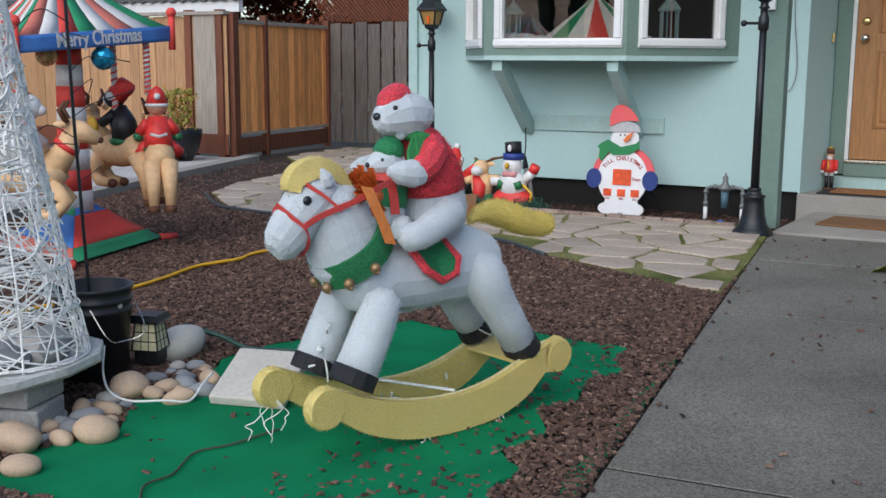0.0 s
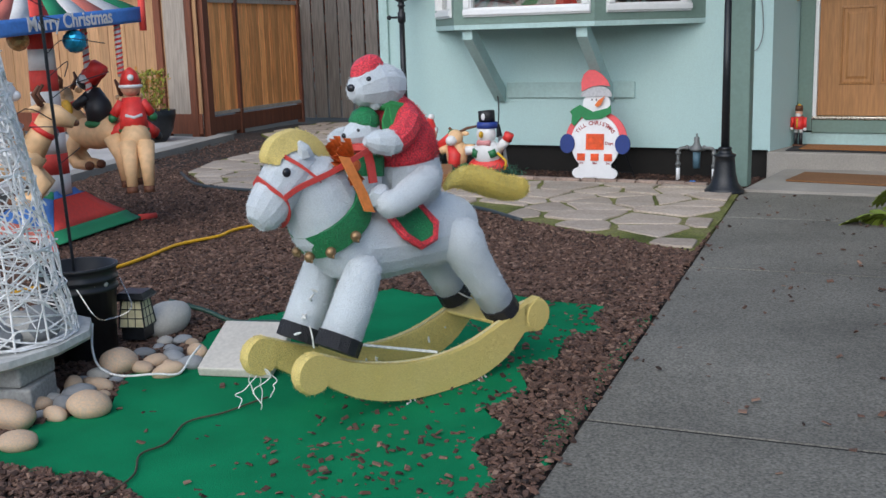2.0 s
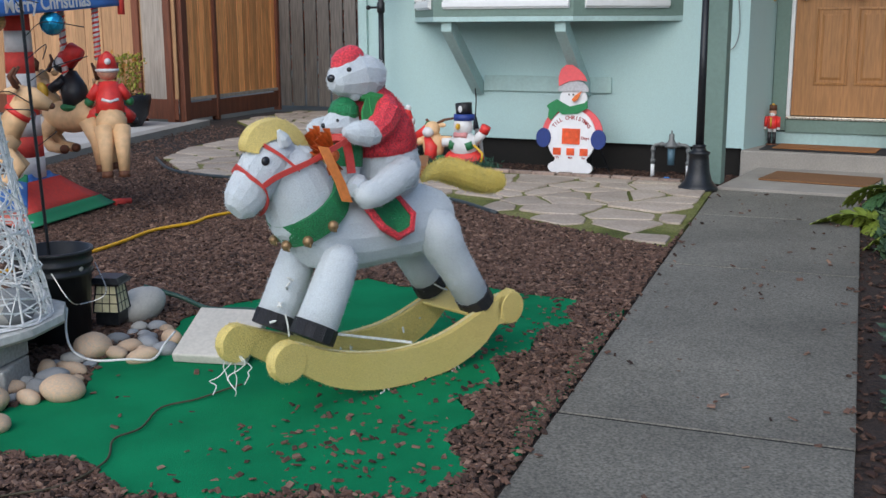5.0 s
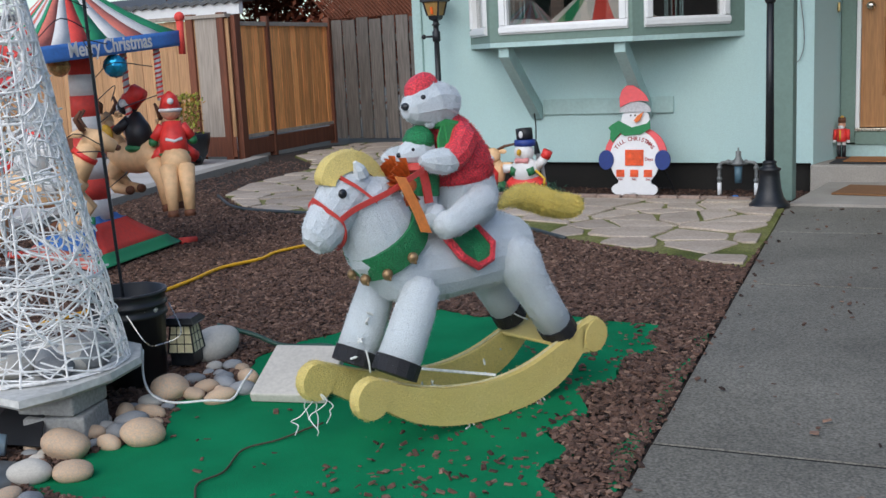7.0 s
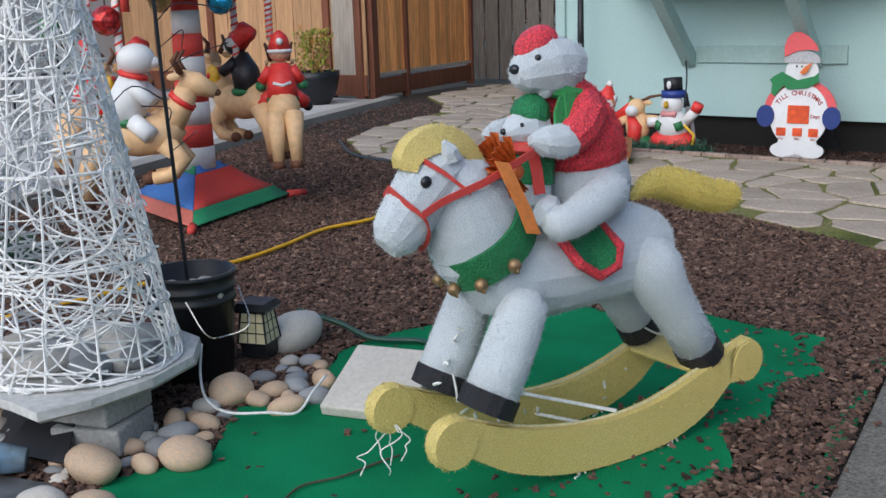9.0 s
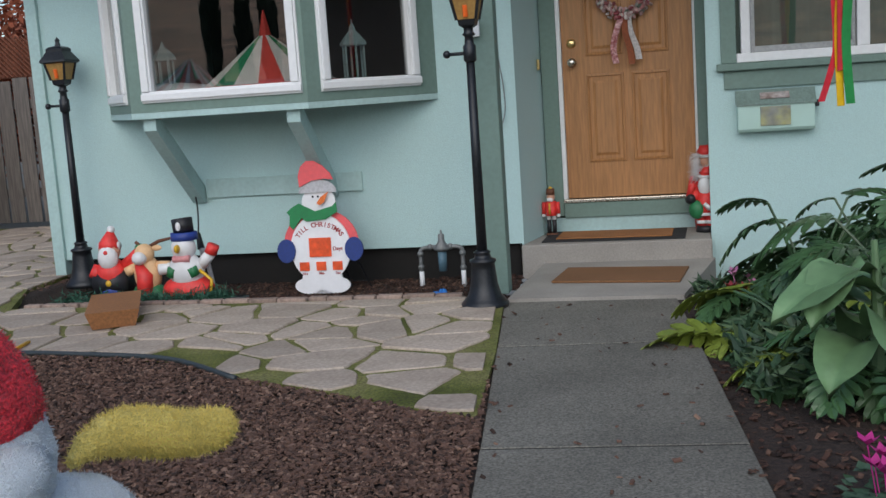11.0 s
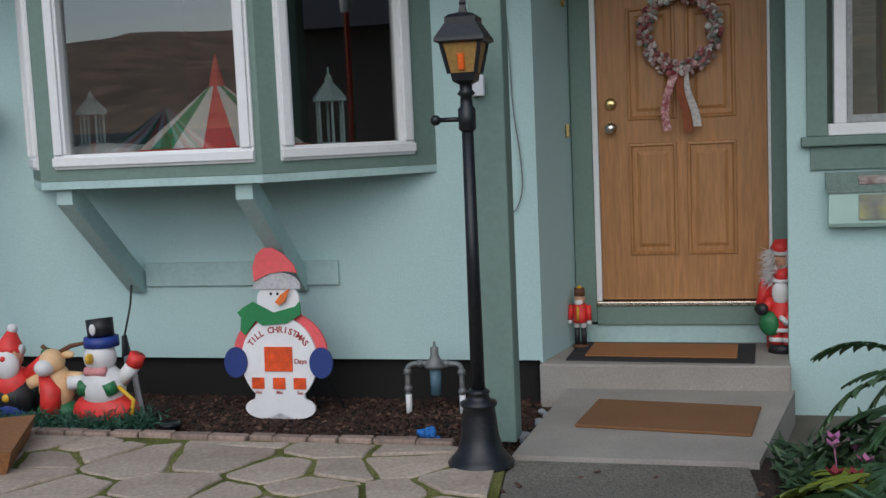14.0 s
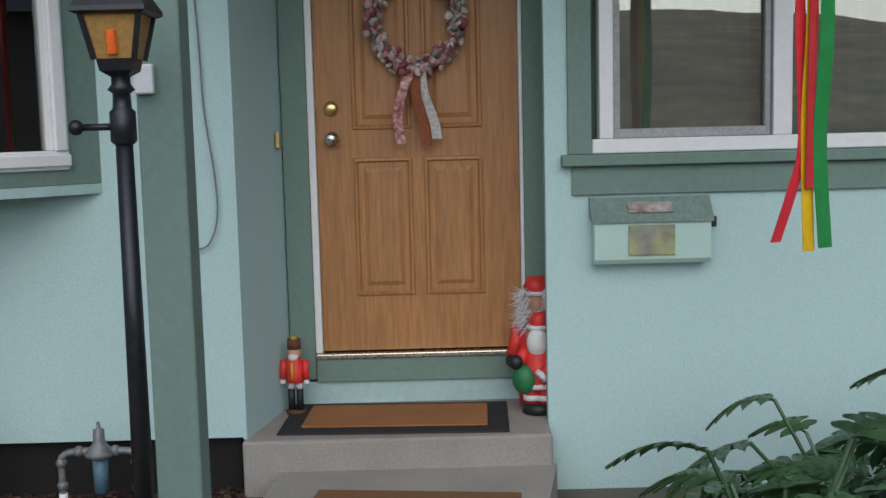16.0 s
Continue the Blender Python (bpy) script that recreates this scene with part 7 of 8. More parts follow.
ornament(-3.45, 5.57, 1.175, 0.072, mat("blue_foil", (0.02, 0.30, 0.50), 0.25, 0.6, grain=20, var=0.4, bump=0.2), "faceted turquoise foil ball under the banner")
ornament(-3.62, 5.30, 1.19, 0.065, mat("gold_foil", (0.60, 0.42, 0.18), 0.3, 0.6, grain=60, var=0.4, bump=0.3), "textured gold ball under the banner")
ornament(-3.60, 4.93, 1.10, 0.078, mat("red_foil", (0.42, 0.03, 0.03), 0.3, 0.5, grain=35, var=0.8, bump=0.3), "red and white textured ball under the banner")
ornament(-3.95, 4.85, 1.07, 0.072, mat("green_foil", (0.05, 0.25, 0.06), 0.3, 0.5, grain=35, var=0.6, bump=0.3), "green glitter ball under the canopy")


def deer(x, y, z, rz, s, rider):
    """A reindeer in mid leap with a rider; it faces its own +x."""
    p = [(T([(-0.20, 0, 0.02), (-0.12, 0, 0.03), (0.0, 0, 0.0), (0.12, 0, 0.02), (0.18, 0, 0.06)], [0.05, 0.095, 0.085, 0.095, 0.06], 12), NYT), (T([(0.13, 0, 0.04), (0.20, 0, 0.14), (0.24, 0, 0.22)], [0.075, 0.06, 0.05], 10), NYT), (T([(0.21, 0, 0.25), (0.28, 0, 0.23), (0.36, 0, 0.19)], [0.05, 0.055, 0.028], 10), NYT),
         (E((0.365, 0, 0.19), (0.018, 0.02, 0.016)), BROWN), (T([(0.20, 0, 0.15), (0.215, 0, 0.17)], 0.068, 10), NYR)]
    for q in (-0.05, 0.05):
        p += [(T([(-0.16, q, 0.0), (-0.22, q, -0.12), (-0.24, q, -0.26)], [0.06, 0.045, 0.032], 9), NYT), (T([(-0.24, q, -0.26), (-0.245, q, -0.30)], [0.034, 0.036], 8), BROWN), (T([(0.12, q, -0.02), (0.20, q, -0.10), (0.14, q, -0.17), (0.06, q, -0.18)], [0.05, 0.04, 0.034, 0.03], 9), NYT), (E((0.04, q, -0.18), (0.03, 0.028, 0.028)), BROWN), (T([(0.22, q, 0.28), (0.19, q * 1.3, 0.34), (0.22, q * 1.6, 0.38)], [0.016, 0.014, 0.008], 6), BROWN), (E((0.19, q * 1.5, 0.27), (0.03, 0.012, 0.018)), NYT)]
    p += [(E((-0.03, 0, 0.075), (0.09, 0.10, 0.035)), NYG)] + rider
    figure("reindeer_rider", "tan nylon reindeer carrying a small rider figure", "reindeer figure", at(x, y, z, rz, s), p, "carousel reindeer")


elf = [(T([(-0.05, 0, 0.08), (-0.04, 0, 0.16), (-0.02, 0, 0.27)], [0.09, 0.085, 0.06], 12), NYR), (E((-0.01, 0, 0.34), (0.065, 0.065, 0.06)), SKIN), (E((-0.015, 0, 0.345), (0.074, 0.074, 0.022)), NYW), (T([(-0.015, 0, 0.36), (-0.03, 0, 0.42), (-0.06, 0, 0.45)], [0.068, 0.05, 0.018], 10), NYR), (E((-0.085, 0, 0.40), (0.02, 0.02, 0.02)), NYW), (T([(-0.03, 0.06, 0.25), (-0.02, 0.115, 0.17)], 0.03, 8), NYR), (T([(-0.03, -0.06, 0.25), (-0.02, -0.115, 0.17)], 0.03, 8), NYR), (E((-0.02, 0.12, 0.15), (0.03, 0.03, 0.03)), NYG), (E((-0.02, -0.12, 0.15), (0.03, 0.03, 0.03)), NYG), (T([(-0.03, 0.06, 0.10), (0.02, 0.13, 0.04)], 0.04, 8), NYR), (T([(-0.03, -0.06, 0.10), (0.02, -0.13, 0.04)], 0.04, 8), NYR), (E((0.04, 0.145, 0.02), (0.04, 0.03, 0.03)), NYK), (E((0.04, -0.145, 0.02), (0.04, 0.03, 0.03)), NYK), (T([(-0.11, -0.05, 0.17), (-0.125, 0, 0.155), (-0.11, 0.05, 0.17)], 0.010, 6), NYW)]
pengu = [(T([(-0.04, 0, 0.08), (-0.02, 0, 0.18), (0.02, 0, 0.27)], [0.085, 0.08, 0.055], 12), NYK), (E((0.02, 0, 0.19), (0.06, 0.06, 0.07)), NYW), (E((0.04, 0, 0.33), (0.065, 0.06, 0.06)), NYK), (E((0.085, 0, 0.32), (0.035, 0.04, 0.035)), NYW), (T([(0.02, 0, 0.35), (-0.04, 0, 0.40), (-0.08, 0, 0.38)], [0.062, 0.06, 0.045], 10), NYR), (T([(0.02, 0.07, 0.345), (0.02, -0.07, 0.345)], 0.026, 8), NYW), (E((0.19, 0.045, 0.16), (0.05, 0.02, 0.06)), GOLD), (T([(0.0, 0.06, 0.24), (0.08, 0.08, 0.18)], 0.03, 8), NYK)]
pbear = [(T([(-0.05, 0, 0.08), (-0.03, 0, 0.18), (0.0, 0, 0.27)], [0.09, 0.085, 0.06], 12), NYW), (E((0.02, 0, 0.35), (0.085, 0.075, 0.07)), NYW), (E((0.09, 0, 0.335), (0.035, 0.03, 0.028)), NYW), (T([(0.0, 0.06, 0.24), (0.09, 0.09, 0.16)], 0.035, 8), NYW), (T([(0.0, -0.06, 0.24), (0.09, -0.09, 0.16)], 0.035, 8), NYW), (T([(0.0, 0.07, 0.08), (0.08, 0.12, 0.02)], 0.042, 8), NYW), (T([(0.0, -0.07, 0.08), (0.08, -0.12, 0.02)], 0.042, 8), NYW), (T([(0.0, 0, 0.27), (0.005, 0, 0.29)], 0.065, 10), NYR)]
deer(-3.40, 5.95, 0.545, 136, 1.0, elf)
deer(-3.66, 5.90, 0.58, 182, 1.05, pengu)
deer(-3.52, 5.00, 0.50, 40, 1.15, pbear)
deer(-4.05, 5.15, 0.56, 80, 0.95, elf)
deer(-4.25, 5.60, 0.56, 200, 0.95, pengu)
candy_pole(-3.45, 5.93, 0.95, 1.30)
candy_pole(-3.66, 5.86, 0.80, 1.30)
candy_pole(-3.58, 4.98, 0.72, 1.26)
candy_pole(-4.05, 5.15, 0.8, 1.30)

# ---- patio side ----
bm = bmesh.new()
span(bm, (-11.5, 3.0, 0), (-11.3, 11.0, 2.8))
gw = structure("wall_neighbour", bm, mat("grey_stucco", (0.44, 0.43, 0.42), 0.9, grain=60, var=0.08, bump=0.4), "grey stucco wall behind the patio", "wall")
w2 = thing("window_patio", "white framed window in the grey wall", "window", kind="structure")
bm = bmesh.new()
for y0, y1, z0, z1 in ((6.9, 9.2, 0.95, 1.07), (6.9, 7.02, 1.07, 2.1), (8.0, 8.1, 1.07, 2.1), (9.08, 9.2, 1.07, 2.1), (6.9, 9.2, 2.1, 2.2)):
    span(bm, (-11.298, y0, z0), (-11.24, y1, z1))
part("window_frame", bm, WHITE, w2)
bm = bmesh.new()
span(bm, (-11.297, 7.03, 1.08), (-11.28, 9.07, 2.09))
part("pane", bm, mat("dim_pane", (0.10, 0.11, 0.11), 0.1, bump=0), w2)


def pot(x, y, z, r_, h, material, leaf, n, lab, tall):
    p_ = thing("potted_plant", lab, "potted plant", at(x, y, z))
    bm = bmesh.new()
    lathe(bm, [(r_ * 0.55, 0), (r_ * 0.85, h * 0.35), (r_, h * 0.8), (r_ * 1.02, h), (r_ * 0.9, h), (r_ * 0.85, h * 0.85)], 20)
    part("pot", bm, material, p_, smooth=True)
    bm = bmesh.new()
    rr = random.Random(int(x * 10))
    for k in range(n):
        a = rr.uniform(0, 6.28)
        c = Vector((r_ * 0.9 * rr.uniform(0, 1) * math.cos(a), r_ * 0.9 * rr.uniform(0, 1) * math.sin(a), h + tall * rr.uniform(0, 1)))
        d = Vector((rr.gauss(0, 1), rr.gauss(0, 1), rr.gauss(0.5, 1))).normalized() * rr.uniform(0.03, 0.08)
        s = d.cross(Vector((0.3, 0.5, 1))).normalized() * 0.012
        bm.faces.new([bm.verts.new(c - s), bm.verts.new(c + d * 0.5 + s), bm.verts.new(c + d), bm.verts.new(c + d * 0.5 - s * 1.5)])
    for k in range(7):
        a = k * 0.9
        tube(bm, [(0, 0, h * 0.8), (r_ * 0.5 * math.cos(a), r_ * 0.5 * math.sin(a), h + tall * 0.8)], 0.006, 4)
    part("foliage", bm, leaf, p_)


pot(-9.95, 7.85, 0.03, 0.26, 0.42, mat("white_pot", (0.58, 0.57, 0.54), 0.6), island_mat("rusty_leaf", [(0.30, 0.07, 0.03), (0.45, 0.14, 0.07), (0.25, 0.05, 0.03)]), 380, "white pot with a rust-leaved shrub on patio", 0.75)
pot(-7.2, 10.35, 0.03, 0.27, 0.36, BLACKIRON, island_mat("lime_leaf", [(0.20, 0.26, 0.03), (0.35, 0.38, 0.06), (0.45, 0.20, 0.05), (0.12, 0.20, 0.03)]), 700, "black bowl planter with lime and orange foliage", 0.45)
bench = thing("patio_bench", "black metal bench against the grey wall", "bench", at(-9.6, 8.7, 0.03, -62))
bm = bmesh.new()
for k in range(6):
    span(bm, (-0.55, -0.22 + k * 0.075, 0.40), (0.55, -0.17 + k * 0.075, 0.42))
part("seat", bm, BLACKIRON, bench)
bm = bmesh.new()
for k in range(4):
    span(bm, (-0.55, 0.25, 0.50 + k * 0.1), (0.55, 0.27, 0.55 + k * 0.1))
part("backrest", bm, BLACKIRON, bench)
for sx in (-0.53, 0.53):
    for sy in (-0.20, 0.25):
        bm = bmesh.new()
        tube(bm, [(sx, sy, 0), (sx, sy, 0.62 if sy < 0 else 0.9)], 0.016, 6)
        part("leg", bm, BLACKIRON, bench)
    bm = bmesh.new()
    tube(bm, [(sx, -0.24, 0.62), (sx, 0.25, 0.64)], 0.016, 6)
    part("armrest", bm, BLACKIRON, bench)
# neighbour's patio roof and tree behind the fence
roof2 = thing("patio_roof", "grey corrugated roof edge behind the fence", "roof")
bm = bmesh.new()
pts = [(-13.0 + k * 0.06, 12.2, 2.0 + 0.018 * math.sin(k * 2.1)) for k in range(88)]
loft(bm, [pts, [(x, 15.5, z + 0.35) for x, y, z in pts]], closed=False, cap=False)
part("sheet", bm, mat("grey_roofing", (0.11, 0.115, 0.12), 0.6, grain=12, var=0.2), roof2).modifiers.new("thick", "SOLIDIFY").thickness = 0.05
bm = bmesh.new()
span(bm, (-13, 12.25, 1.80), (-7.8, 12.33, 1.97))
for k in range(4):
    span(bm, (-12.6 + k * 1.5, 12.3, 0), (-12.5 + k * 1.5, 12.4, 1.8))
part("beam", bm, WHITE, roof2, "white beam and posts")


def leafy_tree(x, y, h, cr, leafmat, n, lab, seed, trunk=0.12):
    t_ = thing("tree", lab, "tree", at(x, y, 0))
    rr = random.Random(seed)
    bm = bmesh.new()
    tube(bm, [(0, 0, -0.05), (0.05, 0.03, h * 0.4), (0.0, 0.0, h * 0.9)], [trunk, trunk * 0.7, trunk * 0.25], 9)
    tips = []
    for k in range(9):
        a = rr.uniform(0, 6.28)
        e = Vector((cr * 0.8 * math.cos(a), cr * 0.8 * math.sin(a), h * rr.uniform(0.55, 1.0)))
        tube(bm, curve_pts([(0.02, 0.02, h * rr.uniform(0.3, 0.6)), e * 0.5 + Vector((0, 0, h * 0.3)), e], 4), [trunk * 0.35] * 4 + [trunk * 0.2] * 4 + [0.01], 6)
        tips.append(e)
    part("trunk", bm, BROWN, t_)
    bm = bmesh.new()
    for k in range(n):
        e = rr.choice(tips)
        c = e * rr.uniform(0.55, 1.05) + Vector((rr.gauss(0, cr * 0.25), rr.gauss(0, cr * 0.25), rr.gauss(0, cr * 0.2) + h * 0.1))
        d = Vector((rr.gauss(0, 1), rr.gauss(0, 1), rr.gauss(0, 0.8))).normalized() * rr.uniform(0.05, 0.11)
        s = d.cross(Vector((rr.gauss(0, 1), rr.gauss(0, 1), 1))).normalized() * 0.028
        bm.faces.new([bm.verts.new(c - d), bm.verts.new(c + s), bm.verts.new(c + d), bm.verts.new(c - s)])
    part("crown", bm, leafmat, t_)


leafy_tree(-8.2, 15.4, 2.4, 1.8, island_mat("copper_leaf", [(0.12, 0.03, 0.015), (0.28, 0.07, 0.03), (0.20, 0.045, 0.02), (0.35, 0.12, 0.06)]), 13000, "rust-leaved tree behind the cedar fence", 3)

# ---- plants of the right border ----
LEAFG = [mat("philodendron_leaf", (0.052, 0.115, 0.045), 0.34, grain=20, var=0.2, stain=5, svar=0.25, bump=0.15, rnd=0.25), mat("canna_leaf", (0.10, 0.185, 0.08), 0.42, grain=14, var=0.15, stain=4, svar=0.2, bump=0.15, rnd=0.15, tint=(0.12, 0.21, 0.10)), mat("lime_lobed_leaf", (0.17, 0.22, 0.03), 0.5, grain=20, var=0.2, bump=0.15, rnd=0.2)]


def frond(length, material, lobes=7):
    """A deeply cut leaf along +x, each lobe a folded pointed strap, with a bend."""
    bm = bmesh.new()

    def bend(x, y, z=0):
        return Vector((x, y, z + 0.34 * x - 0.50 * x * x / length - 0.30 * y * y / length))
    mid = [(i / lobes) * length for i in range(lobes + 1)]
    for s in (-1, 1):
        for i in range(lobes):
            x0 = mid[i]
            u = i / (lobes - 1)
            L = length * 0.50 * (math.sin(math.pi * (0.22 + 0.66 * u)) ** 0.7)
            w = length / lobes * 0.56
            ang = radians(80 - 52 * u)
            dx, dy = math.cos(ang), math.sin(ang) * s
            nx, ny = -dy, dx
            rowsl = []
            for v, k in ((0.0, 1.15), (0.3, 0.8), (0.6, 0.95), (0.85, 0.6), (1.0, 0.03)):
                c = (x0 + w + L * v * dx, L * v * dy)
                rowsl.append([bend(c[0] + nx * w * k, c[1] + ny * w * k, 0.010), bend(c[0], c[1], 0.0), bend(c[0] - nx * w * k, c[1] - ny * w * k, 0.010)])
            loft(bm, rowsl, closed=False, cap=False)
    tube(bm, [bend(x, 0, -0.002) for x in mid], [0.006 * (1 - 0.8 * i / lobes) for i in range(lobes + 1)], 4)
    me = bpy.data.meshes.new("frond")
    bm.to_mesh(me)
    bm.free()
    me.materials.append(material)
    return me


def lobed_plant(x, y, n, size, stalk, seed, mats, lab, tilt=(35, 75)):
    pl = thing("philodendron", lab, "plant", at(x, y, -0.02 if y < 8.45 else -0.174), "border plants")
    rr = random.Random(seed)
    meshes = [frond(size, m_, 7) for m_ in mats] + [frond(size * 0.8, mats[0], 6)]
    for k in range(n):
        a = k * 2.4 + rr.uniform(-0.3, 0.3)
        e = radians(rr.uniform(*tilt))
        L = stalk * rr.uniform(0.55, 1.1)
        tip = Vector((L * math.cos(e) * math.cos(a), L * math.cos(e) * math.sin(a), L * math.sin(e)))
        bm = bmesh.new()
        tube(bm, curve_pts([(0.03 * math.cos(a), 0.03 * math.sin(a), 0), tip * 0.5 + Vector((0, 0, 0.05)), tip], 4), 0.007, 5)
        st = part("stalk", bm, LEAFG[0], pl)
        lf = new("leaf", meshes[rr.randrange(len(meshes))])
        lf.parent = pl
        lf.matrix_basis = Matrix.Translation(tip) @ Euler((rr.uniform(-0.4, 0.4), rr.uniform(-0.1, 0.5), a + rr.uniform(-0.3, 0.3))).to_matrix().to_4x4() @ Matrix.Scale(rr.uniform(0.8, 1.15), 4)
    return pl


def broad_leaf(length, width, fold, droop, material):
    bm = bmesh.new()
    rows = []
    for i in range(13):
        u = i / 12
        w = width * (math.sin(math.pi * min(1, u * 0.97 + 0.03)) ** 0.7)
        z = 0.55 * length * u - droop * u * u
        rows.append([Vector((length * u * 0.8, w * k, z + fold * abs(k) * w + 0.022 * math.sin(11 * u + 3 * k) * abs(k) - (0.006 if k == 0 else 0))) for k in (-1, -0.6, -0.2, 0, 0.2, 0.6, 1)])
    loft(bm, rows, closed=False, cap=False)
    me = bpy.data.meshes.new("broad_leaf")
    bm.to_mesh(me)
    bm.free()
    me.polygons.foreach_set("use_smooth", [True] * len(me.polygons))
    me.materials.append(material)
    return me


lobed_plant(2.02, 8.72, 20, 0.30, 0.70, 2, [LEAFG[0], LEAFG[0]], "dark lobed philodendron against the mint wall", (30, 75))
lobed_plant(2.30, 8.30, 22, 0.31, 0.72, 4, [LEAFG[0], LEAFG[0]], "tall dark lobed philodendron in the border", (30, 78))
lobed_plant(1.52, 7.98, 26, 0.28, 0.60, 6, [LEAFG[0], LEAFG[0]], "low lobed philodendron spilling to the path", (20, 75))
lobed_plant(1.42, 7.35, 24, 0.34, 0.40, 9, [LEAFG[2], LEAFG[0]], "yellow-green lobed philodendron by the path", (5, 55))
lobed_plant(1.95, 7.45, 24, 0.34, 0.68, 11, [LEAFG[0], LEAFG[0]], "dark lobed philodendron behind the canna", (15, 70))
lobed_plant(1.60, 6.70, 20, 0.28, 0.32, 14, [LEAFG[0], LEAFG[2]], "low lobed philodendron under the canna", (5, 55))
lobed_plant(2.75, 8.9, 14, 0.36, 0.62, 17, [LEAFG[0], LEAFG[0]], "tall dark philodendron under the porch window", (30, 78))
rf = random.Random(31)
bm = bmesh.new()
for k in range(2400):
    y = rf.uniform(6.4, 8.5)
    x = right_edge(y) + 0.10 + abs(rf.gauss(0, 0.6))
    c = Vector((x, y, rf.uniform(0.0, 0.05 + 0.16 * min(1, (x - right_edge(y)) / 0.5))))
    d = Vector((rf.gauss(0, 1), rf.gauss(0, 1), rf.gauss(0.2, 0.6))).normalized() * rf.uniform(0.03, 0.075)
    s = d.cross(Vector((rf.gauss(0, 0.4), rf.gauss(0, 0.4), 1))).normalized() * d.length * 0.33
    bm.faces.new([bm.verts.new(c - d), bm.verts.new(c + s - Vector((0, 0, 0.008))), bm.verts.new(c + d), bm.verts.new(c - s - Vector((0, 0, 0.008)))])
tagged(part("border_foliage", bm, island_mat("border_leaf", [(0.012, 0.035, 0.014), (0.03, 0.07, 0.03), (0.05, 0.10, 0.045), (0.09, 0.14, 0.06)], 0.55)), "dense low green leaves filling the border", "ground cover", kind="stuff")
canna = thing("canna", "large pale green broad-leaved plant in border", "plant", at(1.56, 6.40, -0.02), "border plants")
bl_mesh = [broad_leaf(0.56, 0.13, 0.30, 0.40, LEAFG[1]), broad_leaf(0.46, 0.115, 0.35, 0.48, LEAFG[1])]
rc = random.Random(7)
for k, (a, z, s) in enumerate(((205, 0.42, 1.0), (160, 0.36, 0.9), (240, 0.22, 0.9), (120, 0.45, 0.9), (280, 0.3, 1.0), (30, 0.4, 1.0), (330, 0.5, 1.0), (190, 0.14, 0.75), (225, 0.50, 0.85), (90, 0.3, 0.8))):
    lf = new("leaf", bl_mesh[k % 2])
    lf.parent = canna
    lf.matrix_basis = Matrix.Translation((0.03 * math.cos(k), 0.03 * math.sin(k), z)) @ Euler((rc.uniform(-0.3, 0.3), rc.uniform(-0.1, 0.25), radians(a))).to_matrix().to_4x4() @ Matrix.Scale(s, 4)
bm = bmesh.new()
tube(bm, [(0, 0, 0), (0.01, 0.0, 0.3), (0.0, 0.02, 0.62)], [0.03, 0.026, 0.012], 8)
part("stem", bm, LEAFG[1], canna)


def flower_clump(x, y, col, n, lab, seed, r_=0.13, h=0.14):
    fc = thing("cyclamen", lab, "flowering plant", at(x, y, -0.01), "border flowers")
    rr = random.Random(seed)
    bm = bmesh.new()
    for k in range(110):
        a, d = rr.uniform(0, 6.28), r_ * math.sqrt(rr.uniform(0, 1))
        c = Vector((d * math.cos(a), d * math.sin(a), rr.uniform(0.02, h * 0.75)))
        t = Vector((math.cos(a), math.sin(a), rr.uniform(-0.2, 0.5))).normalized() * rr.uniform(0.03, 0.05)
        s = t.cross(Vector((0, 0, 1))).normalized() * 0.022
        bm.faces.new([bm.verts.new(c), bm.verts.new(c + t * 0.5 + s), bm.verts.new(c + t), bm.verts.new(c + t * 0.5 - s)])
    part("leaves", bm, island_mat("cyclamen_leaf", [(0.02, 0.06, 0.03), (0.06, 0.12, 0.07), (0.10, 0.16, 0.11), (0.03, 0.08, 0.03)]), fc)
    pm = island_mat("petal", [tuple(c * 0.7 for c in col), col, tuple(min(1, c * 1.25) for c in col)], 0.6)
    for k in range(n):
        a, d = rr.uniform(0, 6.28), r_ * 0.9 * math.sqrt(rr.uniform(0, 1))
        c = Vector((d * math.cos(a), d * math.sin(a), h + rr.uniform(0, 0.06)))
        bm = bmesh.new()
        for j in range(5):
            b = j * 1.26 + a
            o = Vector((math.cos(b), math.sin(b), 0.9))
            s = Vector((-math.sin(b), math.cos(b), 0)) * 0.014
            vs = [bm.verts.new(c + p_) for p_ in (Vector((0, 0, 0)), o * 0.018 + s, o * 0.036, o * 0.018 - s)]
            bm.faces.new(vs)
        tube(bm, [(c.x * 0.6, c.y * 0.6, 0.02), c], 0.002, 4)
        part("flower", bm, pm, fc)


flower_clump(1.42, 5.35, (0.45, 0.02, 0.20), 12, "magenta cyclamen beside the concrete path", 1)
flower_clump(1.40, 4.75, (0.60, 0.02, 0.03), 9, "red cyclamen beside the concrete path", 2)
flower_clump(1.44, 4.15, (0.62, 0.02, 0.04), 9, "red cyclamen beside the concrete path", 3)
flower_clump(1.20, 8.15, (0.62, 0.22, 0.42), 4, "pink cyclamen under the philodendron", 4)
flower_clump(1.12, 7.75, (0.25, 0.02, 0.03), 4, "low dark-leaved bedding plant at path edge", 5)

